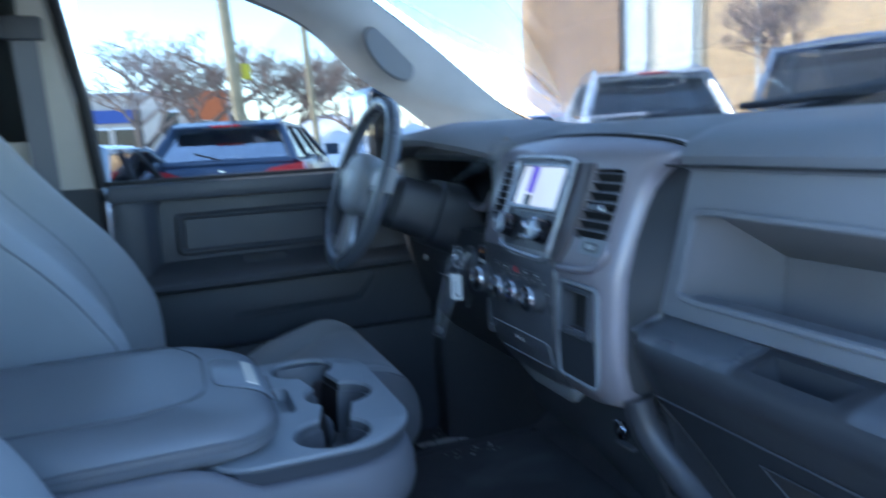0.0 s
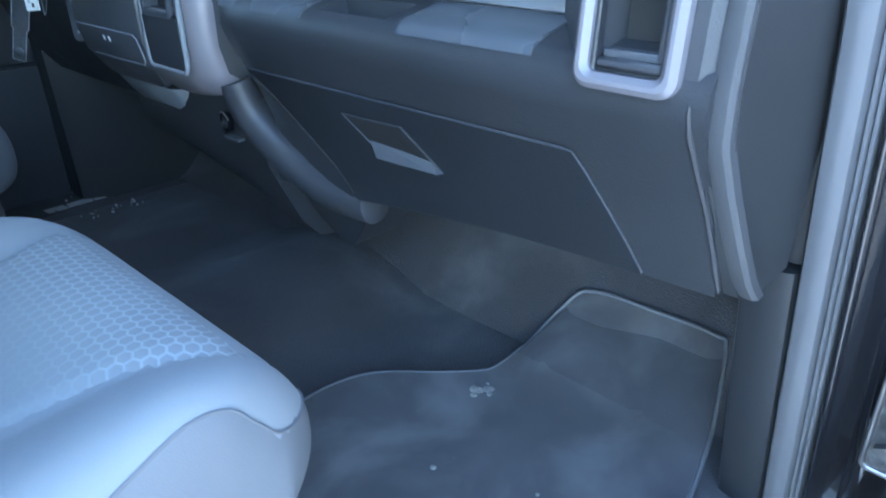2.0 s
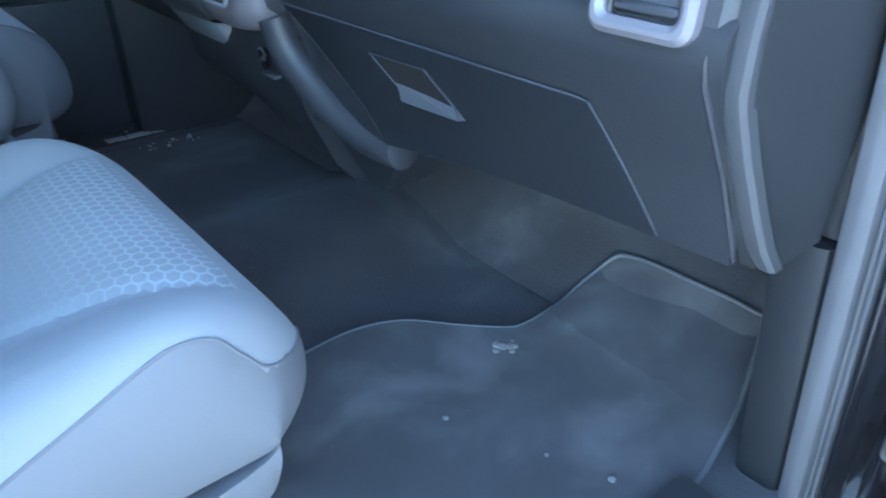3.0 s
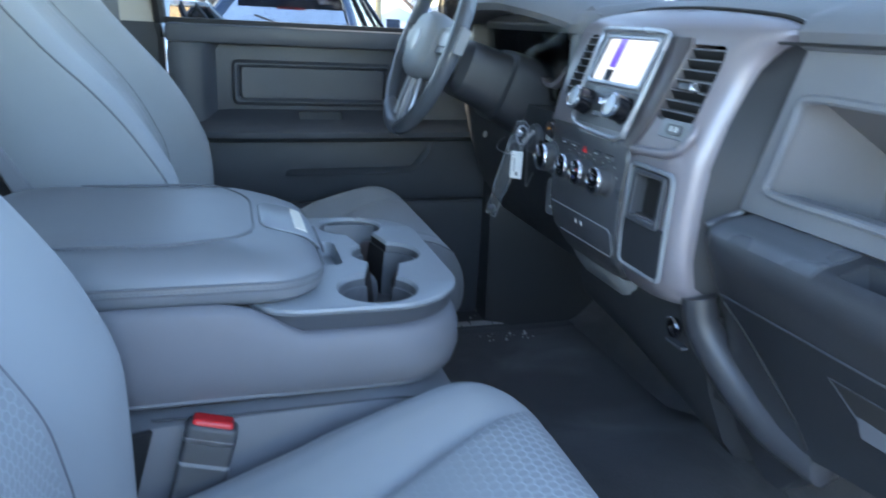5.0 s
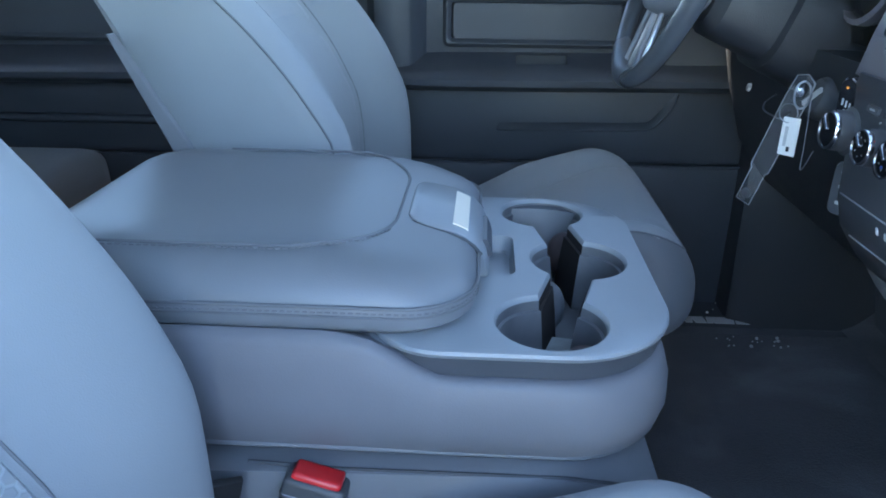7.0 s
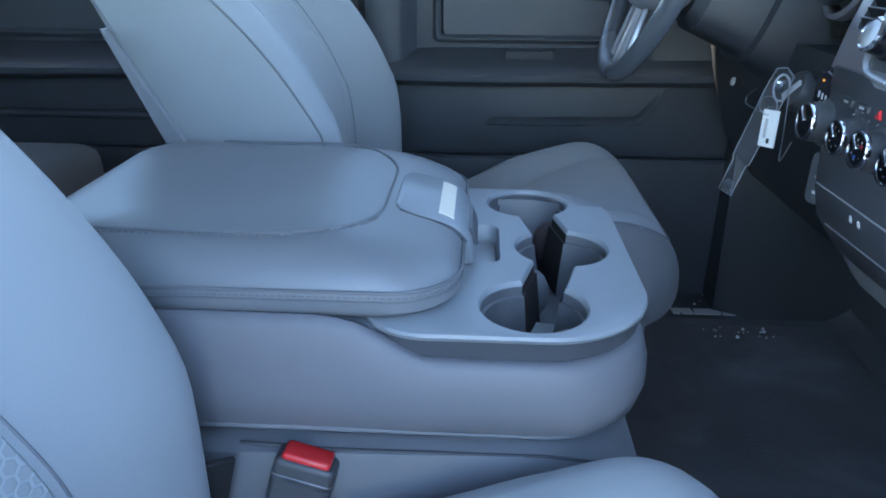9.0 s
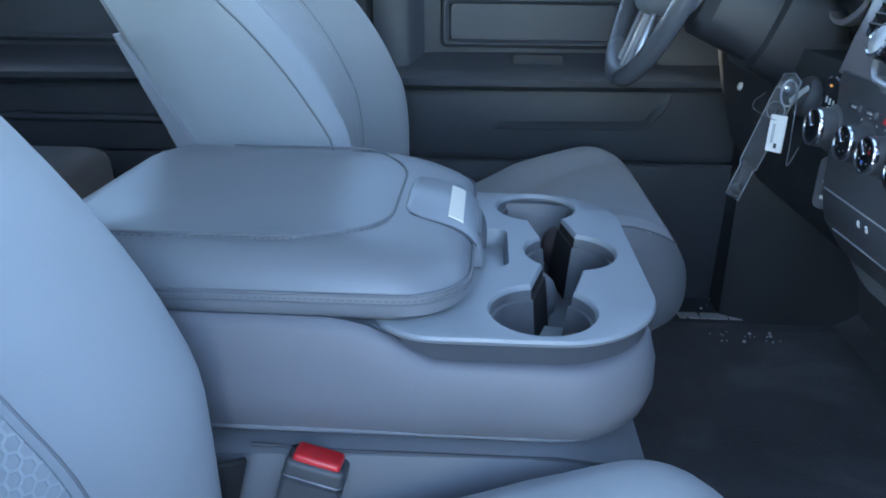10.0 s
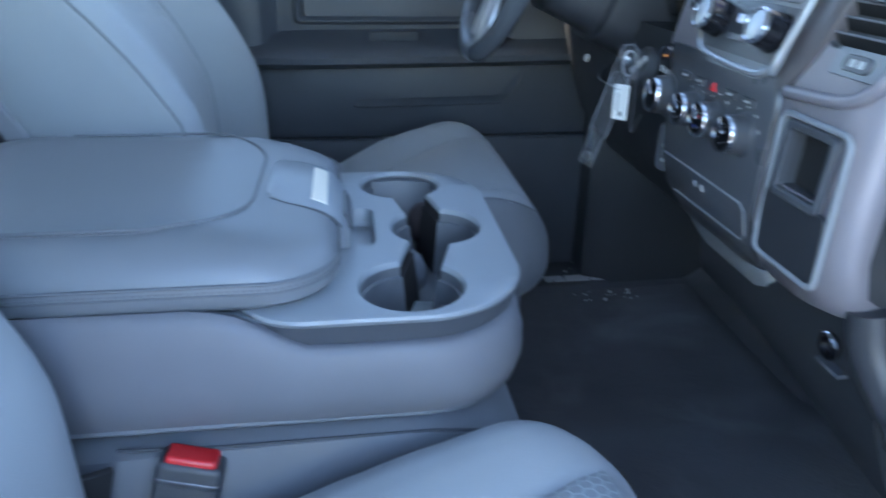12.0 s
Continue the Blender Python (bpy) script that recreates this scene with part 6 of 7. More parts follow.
for sg in (-1, 1):
    # upper spoke
    part("spoke", lofted([[mw @ Vector((sg * x, y + dy, z)) for dy, z in ((-0.02, -0.012), (0.02, -0.012), (0.022, 0.004), (-0.022, 0.004))] for x, y in ((0.055, 0.006), (0.11, 0.01), (0.18, 0.012))]), LEATHER, wheel)
    part("spoke_buttons", plate(mw @ pose(sg * 0.115, 0.01, 0.004), rounded(0.05, 0.026, 0.008), 0.004), SILVER, wheel)
    # split lower spoke with a bright edge
    a, b = Vector((sg * 0.02, -0.05, 0)), Vector((sg * 0.034, -0.152, -0.004))
    side = Vector((math.cos(math.atan2((b - a).y, (b - a).x) + math.pi / 2), math.sin(math.atan2((b - a).y, (b - a).x) + math.pi / 2), 0))
    loop = [a + side * 0.013, a - side * 0.013, b - side * 0.015, b + side * 0.015]
    part("lower_spoke", tubed([mw @ p for p in spline(loop, 4, True)], 0.004, 8, True), RIM, wheel, "silver-edged split spoke")
    part("spoke_core", lofted([[mw @ (p + side * o + Vector((0, 0, z))) for o, z in ((0.012, -0.012), (-0.012, -0.012), (-0.012, -0.002), (0.012, -0.002))] for p in (a, b)]), GLOSS, wheel)
col = thing("steering_column", "black plastic steering column shroud", "steering column", (0.10, 0.405, 1.405))
part("shroud", lofted([[mw @ Vector((0.062 * w_ * math.copysign(abs(math.cos(a)) ** 0.6, math.cos(a)), 0.055 * w_ * math.copysign(abs(math.sin(a)) ** 0.6, math.sin(a)) - 0.008, -d)) for a in [2 * math.pi * k / 28 for k in range(28)]] for d, w_ in ((0.03, 0.7), (0.045, 0.95), (0.12, 1.05), (0.125, 1.2), (0.22, 1.35), (0.30, 1.4))]), DASH_LOW, col)
part("stalk", tubed([mw @ Vector(p) for p in ((-0.06, 0.02, -0.09), (-0.12, 0.04, -0.085), (-0.17, 0.05, -0.075))], [0.007, 0.008, 0.011], 8), BLACK, col, "black turn-signal stalk")
ign = thing("ignition_switch", "round black ignition switch beside the steering column", "ignition", (0.240, 0.266, 1.274))
part("barrel", lathe([(0.026, -0.03), (0.026, 0.004), (0.022, 0.010), (0.010, 0.011)], basis((0, 0, 0), (0, -1, 0), (0.3, 0, 0.95), (-0.95, 0, 0.3)), 26), BLACK, ign)
part("barrel_mark", boxed(-0.0145, -0.0105, -0.0035, 0.0035, -0.0165, 0.0165, 0.0005, 1, pose(0, 0, 0, 46, 0, 0) @ pose(0, 0, 0, 0, 17, 0)), PRINT, ign)

key = thing("key_holder", "clear plastic key holder with a white label hanging from the ignition", "key", (0.2, 0.215, 1.285))
p0, p1 = Vector((0.004, 0.020, 0.010)), Vector((-0.027, 0.056, -0.144))
dn = (p1 - p0).normalized()
face = Vector((-0.75, -0.62, 0.0))
face = (face - dn * face.dot(dn)).normalized()
sx = dn.cross(face)
mk = basis(p0, sx, -dn, face)
outline = [(-0.012, 0.008), (0.0, 0.014), (0.012, 0.008), (0.014, -0.02), (0.013, -0.115), (0.010, -0.118), (0.010, -0.165), (-0.010, -0.165), (-0.010, -0.118), (-0.013, -0.115), (-0.014, -0.02)]
part("sleeve", plate(mk, outline, 0.004, 0.001), ACRYLIC, key, "clear acrylic sleeve")
part("sleeve_edge", tubed([mk @ Vector((x, y, 0.004)) for x, y in outline], 0.0007, 5, True), RIM, key)
part("window_ring", tubed([mk @ Vector((0.0115 * math.cos(a), -0.036 + 0.0115 * math.sin(a), 0.0045)) for a in [2 * math.pi * k / 24 for k in range(24)]], 0.0007, 5, True), RIM, key)
part("rivet", lathe([(0.006, 0.004), (0.006, 0.006), (0.003, 0.007)], mk @ pose(0, -0.008, 0), 14), CHROME, key)
part("rivet", lathe([(0.007, 0.004), (0.007, 0.006), (0.003, 0.007)], mk @ pose(0, -0.152, 0), 14), STEEL, key)
mt = basis((-0.002, 0.020, -0.052), (0.5, -0.866, 0.05), (0.02, 0.05, 1.0), (-0.866, -0.5, 0.03))
tag = part("tag", plate(mt, rounded(0.023, 0.046, 0.001), 0.002, 0.0004), WHITE, key, "white paper label")
part("print_bar", boxed(-0.006, -0.002, -0.012, 0.012, 0.002, 0.0024, m=mt), PRINT, tag)
part("print_bar", boxed(0.0, 0.004, -0.018, -0.012, 0.002, 0.0024, m=mt), INK, tag)
part("key_ring", tubed([Vector((0.0, 0.012, 0.0)) + Vector((0.008 * math.cos(a), 0.012 * math.sin(a), 0.014 * math.sin(a + 0.6))) for a in [2 * math.pi * k / 24 for k in range(24)]], 0.0014, 6, True), STEEL, key)
part("wire_loop", tubed(spline([(0.030, 0.165, -0.028), (0.025, 0.183, -0.042), (0.022, 0.176, -0.052), (0.022, 0.150, -0.053), (0.012, 0.085, -0.045), (0.004, 0.045, -0.028)], 5), 0.0012, 6), SKIRT, key, "thin wire loop behind the sleeve")
part("chain", tubed(spline([(0, -0.012, 0.0), (-0.005, -0.03, -0.05), (-0.01, -0.045, -0.075), (-0.005, -0.055, -0.05)], 5), 0.0007, 5), STEEL, key)

# ---- floor mat and small things on it ----
mat = thing("floor_mat", "dark grey carpet floor mat with a bound edge, dusty", "floor mat", (0, 0, FLOOR))
edge = [(0.20, -0.28), (0.29, -0.277), (0.36, -0.302), (0.42, -0.366), (0.465, -0.41), (0.497, -0.426), (0.565, -0.434), (0.628, -0.456), (0.645, -0.49), (0.648, -0.58), (0.648, -0.672), (0.638, -0.694), (0.56, -0.722), (0.50, -0.737), (0.42, -0.752), (0.30, -0.755), (0.05, -0.75), (0.02, -0.30)]
gz = table([(-1, 0.002), (0.48, 0.002), (0.56, 0.017), (0.62, 0.062), (0.80, 0.262)])
smooth_edge = [(p.x, p.y) for p in spline([(x, y, 0) for x, y in edge], 6, True)]
cx, cy = 0.36, -0.52
rings = [[(cx + (x - cx) * s_, cy + (y - cy) * s_, gz(cx + (x - cx) * s_) + h) for x, y in smooth_edge] for s_, h in ((1.0, 0.0), (1.0, 0.006), (0.985, 0.009), (0.8, 0.009), (0.6, 0.009), (0.4, 0.009), (0.2, 0.009), (0.04, 0.009))]
part("carpet", lofted(rings), MATTING, mat)
part("bound_edge", tubed([(x, y, gz(x) + 0.007) for x, y in smooth_edge], 0.003, 6, True), DASH, mat, "stitched edge binding")
rng = random.Random(4)
for k, (x, y, s_) in enumerate(((0.428, -0.44, 0.010), (0.44, -0.45, 0.007), (0.418, -0.446, 0.005), (0.433, -0.458, 0.004), (0.45, -0.442, 0.003), (0.53, -0.71, 0.006), (0.33, -0.62, 0.0035), (0.28, -0.50, 0.003), (0.36, -0.69, 0.004), (0.24, -0.66, 0.003), (0.31, -0.71, 0.003))):
    bm = bmesh.new()
    bmesh.ops.create_icosphere(bm, subdivisions=2, radius=s_)
    for v in bm.verts:
        v.co = v.co * (1 + 0.9 * noise.noise(v.co * 90 + Vector((k * 3.1, 0, 0))))
        v.co.z *= 0.35
    c = part("crumb", bm, MUD, None)
    c.location = (x, y, FLOOR + 0.0115 + s_ * 0.2)
    tagged(c, "pale grey crumb of dried mud on the floor mat", "dirt", "mud crumbs on the mat")
# scuffed lettering on the far sill: worn to bars
for x, w, top in ((0.254, 0.014, 0.004), (0.274, 0.022, -0.006), (0.298, 0.012, 0.016), (0.312, 0.040, 0.012), (0.356, 0.014, 0.014), (0.370, 0.028, 0.002)):
    b = part("sill_mark", lofted([[(x, 0.669, z), (x + w, 0.669, z), (x + w + top * 0.4, 0.694, z), (x - 0.004 + top * 0.4, 0.694, z)] for z in (0.7345, 0.7368)]), PRINT)
    tagged(b, "worn white bar lettering on the black sill plate", "lettering", "letters on the sill")
for k in range(30):
    x, y = 0.30 + rng.random() * 0.14, (0.60 + rng.random() * 0.05) if k < 20 else (0.70 + rng.random() * 0.06)
    bm = bmesh.new()
    bmesh.ops.create_icosphere(bm, subdivisions=1, radius=0.0015 + 0.0028 * rng.random() ** 2)
    c = part("grit", bm, PRINT)
    c.location = (x, y, 0.737 if y > 0.702 else FLOOR + 0.002)
    tagged(c, "pale grain of road salt on the driver's sill", "dirt", "salt grains on the sill")
sc = thing("trim_screw", "pale screw head in the driver's knee bolster", "screw", (0.2575, 0.557, 1.235))
part("head", lathe([(0.007, 0), (0.006, 0.004), (0.002, 0.005)], basis((0, 0, 0), (0, -1, 0), (0.2, 0, 0.98), (-0.98, 0, 0.2)), 12), PRINT, sc)

# ---- rear bench ----
bench = thing("rear_bench", "dark grey cloth rear bench seat", "bench seat", (-1.2, 0, FLOOR))
part("bench_cushion", boxed(-0.22, 0.30, -0.68, 0.68, 0.14, 0.36, 0.05, 4), CLOTH_SIDE, bench)
part("bench_back", boxed(-0.38, -0.2, -0.68, 0.68, 0.2, 0.80, 0.05, 4), CLOTH_SIDE, bench)
part("bench_base", boxed(-0.2, 0.22, -0.6, 0.6, 0.0, 0.16, 0.02), BLACK, bench)
belt = thing("seat_belt", "grey seat belt webbing with a tongue on the rear pillar", "seat belt", (-1.33, 0.72, 1.3))
part("webbing", boxed(-0.02, 0.03, -0.004, 0.004, -0.15, 0.35, 0.001), CLOTH_SIDE, belt)
part("tongue", boxed(-0.02, 0.03, -0.012, 0.0, -0.03, 0.03, 0.004), CHROME, belt)


# ---- outside ----
SNOW = material("snow", (0.82, 0.83, 0.85), rough=0.75, mottle=0.05, mottle_size=0.4)
BRICK = material("tan_brick", (0.66, 0.44, 0.23), rough=0.9, mottle=0.12, mottle_size=0.8)
BRICK_DARK = material("brown_brick", (0.42, 0.25, 0.125), rough=0.9, mottle=0.15, mottle_size=0.8)
BRICK_PALE = material("pale_render", (0.80, 0.68, 0.50), rough=0.9, mottle=0.08, mottle_size=0.8)
SHOP = material("shop_wall", (0.60, 0.51, 0.42), rough=0.85, mottle=0.1, mottle_size=1.0)
ORANGE = material("orange_panel", (0.65, 0.16, 0.04), rough=0.6)
BLUE = material("blue_panel", (0.06, 0.1, 0.32), rough=0.6)
BARK = material("bark", (0.13, 0.1, 0.08), rough=0.95, mottle=0.3, mottle_size=0.2)
TWIG = material("twigs", (0.30, 0.205, 0.155), rough=0.95, mottle=0.3, mottle_size=0.3)
WOOD = material("weathered_pole", (0.42, 0.33, 0.2), rough=0.9, mottle=0.3, mottle_size=0.3)
YELLOW = material("yellow_tag", (0.75, 0.6, 0.03), rough=0.5)
CAR_GLASS = material("car_glass", (0.02, 0.024, 0.028), rough=0.06, mottle=0.0)
CAR_BLACK = material("dark_blue_car_paint", (0.022, 0.042, 0.085), rough=0.35, coat=0.35, mottle=0.02)
CAR_GREY = material("grey_car_paint", (0.25, 0.28, 0.31), rough=0.25, coat=1.0, mottle=0.02)
CAR_SILVER = material("silver_car_paint", (0.5, 0.52, 0.54), rough=0.28, metal=0.4, coat=1.0, mottle=0.02)
TAIL = material("tail_lamp", (0.45, 0.02, 0.03), rough=0.15, mottle=0.0)

bm = bmesh.new()
n = 40
grid = [[None] * (n + 1) for _ in range(n + 1)]
for i in range(n + 1):
    for j in range(n + 1):
        x = math.copysign(abs(-1 + 2 * i / n) ** 3, -1 + 2 * i / n) * 600
        y = math.copysign(abs(-1 + 2 * j / n) ** 3, -1 + 2 * j / n) * 600
        grid[i][j] = bm.verts.new((x, y, GROUND))
for i in range(n):
    for j in range(n):
        bm.faces.new((grid[i][j], grid[i + 1][j], grid[i + 1][j + 1], grid[i][j + 1]))
gm = material("ground_mix", (0.17, 0.17, 0.175), rough=0.85, mottle=0.35, mottle_size=2.0, speck=(0.12, 0.52, (0.75, 0.76, 0.78)))
tagged(part("ground", bm, gm), "salted grey asphalt lot with packed snow", "ground", kind="structure")


def heap(name, x, y, rx, ry, h, label, seed):
    bm = bmesh.new()
    rows = []
    for i in range(25):
        for j in range(25):
            u, v = -1 + i / 12, -1 + j / 12
            r = math.hypot(u, v)
            z = max(0.0, 1 - r * r) ** 0.7 * h
            p = Vector((x + u * rx, y + v * ry, 0))
            z *= 0.7 + 0.6 * (noise.noise(Vector((p.x * 0.35, p.y * 0.35, seed))) + 0.3 * noise.noise(Vector((p.x * 1.3, p.y * 1.3, seed))))
            rows.append(bm.verts.new((p.x, p.y, GROUND - 0.02 + max(z, 0))))
    for i in range(24):
        for j in range(24):
            bm.faces.new((rows[i * 25 + j], rows[(i + 1) * 25 + j], rows[(i + 1) * 25 + j + 1], rows[i * 25 + j + 1]))
    return tagged(part(name, bm, SNOW), label, "snow bank", "ploughed snow banks")


def bearing(px_deg, dist):
    """A place at that bearing from the cab's door, counted anticlockwise from the truck's nose."""
    a = radians(px_deg)
    return -0.26 + dist * math.cos(a), -0.91 + dist * math.sin(a)


for k, (az_, d, rx, ry, h) in enumerate(((80, 30, 6, 3, 2.2), (75, 34, 7, 4, 2.6), (68, 40, 9, 4, 2.4), (62, 38, 6, 4, 1.8), (92, 40, 10, 4, 1.2), (55, 45, 9, 4, 1.6), (47, 42, 7, 4, 1.9), (40, 40, 8, 4, 2.2))):
    x, y = bearing(az_, d)
    heap("snow_bank", x, y, rx, ry, h, "bank of ploughed white snow at the edge of the lot", k)


def tree(x, y, h, seed, label, spread=0.55, depth=6):
    r = random.Random(seed)
    t = thing("tree", label, "tree", (x, y, GROUND), "bare trees round the lot")
    trunk, twigs = bmesh.new(), bmesh.new()

    def limb(p, d, length, rad, lev):
        bend = Vector((r.uniform(-1, 1), r.uniform(-1, 1), r.uniform(-0.3, 0.6))) * 0.18
        mid = p + d * length * 0.5 + bend * length * 0.4
        end = p + (d + bend).normalized() * length
        tube(trunk if lev < 2 else twigs, spline([p, mid, end], 3), [rad * (1 - 0.07 * k) for k in range(7)], 7 if lev < 2 else 4)
        if lev >= depth:
            return
        for _ in range(3 if lev < 2 else r.choice((2, 3, 3))):
            nd = (d + Vector((r.uniform(-1, 1), r.uniform(-1, 1), r.uniform(-0.25, 0.6))) * (spread + 0.1 * lev)).normalized()
            limb(p.lerp(end, r.uniform(0.6, 1.0)), nd, length * r.uniform(0.62, 0.85), rad * 0.66, lev + 1)

    limb(Vector((0, 0, 0)), Vector((0.02, 0.02, 1)), h * 0.27, h * 0.024, 0)
    part("trunk", trunk, BARK, t)
    part("crown", twigs, TWIG, t, "leafless crown of fine twigs")
    return t


for k, (az_, d, h, wd) in enumerate(((91.5, 26, 6.2, "wide bare tree with spreading limbs"), (87.0, 30, 6.4, "bare tree with reddish twigs"), (83.0, 28, 6.2, "bare spreading tree behind the lot"), (79.5, 34, 6.5, "bare tree beside the snow"), (76.0, 30, 5.0, "low bare tree by the snow bank"), (42.6, 54, 10.5, "bare reddish tree before the tan building"))):
    x, y = bearing(az_, d)
    tree(x, y, h * 1.25, 11 + k, wd, 1.0 if k < 5 else 0.62, 7)


def pole(az_, d, h, r, mat, label, lean_=0.0):
    x, y = bearing(az_, d)
    p = thing("utility_pole", label, "pole", (x, y, GROUND), "poles round the lot")
    part("shaft", tubed([(0, 0, 0), (lean_ * 0.5, 0, h * 0.5), (lean_, 0, h)], [r, r * 0.92, r * 0.85], 12), mat, p)
    return p


p = pole(83.8, 12.5, 9, 0.11, WOOD, "weathered wooden utility pole with a yellow tag", -0.5)
part("marker_tag", boxed(-0.02, 0.12, -0.13, -0.11, 2.45, 2.7, 0.004), YELLOW, p, "yellow marker tag")
pole(78.4, 24, 11, 0.11, WOOD, "weathered wooden utility pole", -0.5)
pole(44.9, 55, 16, 0.10, CAR_SILVER, "slim grey light pole")


def building(name, label, az0, az1, d, h, mat, depth=12):
    """A block with its front across two bearings."""
    (x0, y0), (x1, y1) = bearing(az0, d), bearing(az1, d)
    a, b = Vector((x0, y0, GROUND)), Vector((x1, y1, GROUND))
    along, w = (b - a).normalized(), (b - a).length
    outw = Vector((along.y, -along.x, 0))
    if outw.dot(-a) < 0:
        outw = -outw
    t = thing(name, label, "building", tuple(a))
    m = basis((0, 0, 0), along, -outw, (0, 0, 1))
    part("wall", boxed(0, w, 0, depth, 0, h, m=m), mat, t)
    part("coping", boxed(-0.1, w + 0.1, -0.12, depth, h, h + 0.25, m=m), PRINT, t)
    return t, m, w


t, m, w = building("shop_building", "low grey shop with orange and blue panels", 96.5, 84.0, 62, 5.8, SHOP)
for x0, x1, z0, z1, mt, nm in ((-1.8, 1.2, 3.2, 4.6, ORANGE, "orange_band"), (-1.8, 1.2, 4.7, 5.6, BLUE, "blue_band"), (1.5, 5.6, 3.7, 4.7, BLUE, "blue_sign"), (9.4, 11.4, 3.7, 6.0, ORANGE, "orange_portal"), (11.4, 12.2, 0.2, 6.0, ORANGE, "orange_portal"), (9.2, 9.6, 0.2, 6.0, ORANGE, "orange_portal")):
    part(nm, boxed(x0, x1, -0.3, 0.05, z0, z1, m=m), mt, t)
for x0, x1, z0, z1 in ((7.2, 8.4, 2.2, 4.4), (9.7, 11.3, 1.4, 3.6), (1.8, 3.2, 1.4, 3.2), (3.6, 5.2, 1.4, 3.2)):
    wnd = part("window", boxed(x0, x1, -0.06, 0.05, z0, z1, m=m), CAR_GLASS, t)
    part("window_frame", boxed(x0 - 0.1, x1 + 0.1, -0.1, 0.04, z1, z1 + 0.15, m=m), WHITE, wnd)

t, m, w = building("store_building", "large tan brick store with a brown wall panel", 62.0, 26.0, 78, 23.0, BRICK, 30)
part("brown_wall", boxed(1.2, 10.4, -1.5, 0.05, 2.6, 20.0, m=m), BRICK_DARK, t, "brown brick wall panel")
part("pale_wall", boxed(10.6, 18.0, -0.4, 0.05, 0.2, 23.6, m=m), BRICK_PALE, t, "pale rendered entrance wall")
for x0, x1 in ((10.9, 12.9), (14.6, 17.2)):
    part("pier", boxed(x0, x1, -0.9, -0.35, 0.2, 23.0, m=m), WHITE, t)
part("stone_band", boxed(18.0, w, -0.2, 0.05, 0.2, 2.0, m=m), PRINT, t)

far = thing("distant_trees", "hazy line of bare trees on the horizon", "woods", kind="stuff")
bm = bmesh.new()
rng = random.Random(9)
for k in range(260):
    x, y = bearing(26 + 80 * k / 260 + rng.uniform(-0.3, 0.3), rng.uniform(170, 210))
    h = rng.uniform(5, 10)
    for q in range(4):
        tube(bm, [(x, y, GROUND), (x + rng.uniform(-2, 2), y + rng.uniform(-2, 2), GROUND + h * rng.uniform(0.6, 1.0))], [0.35, 0.06], 4)
part("trunks", bm, TWIG, far)


CAR_PANE = glass("car_pane", (0.16, 0.18, 0.2))
CABIN = material("car_interior", (0.03, 0.03, 0.034), rough=0.8)


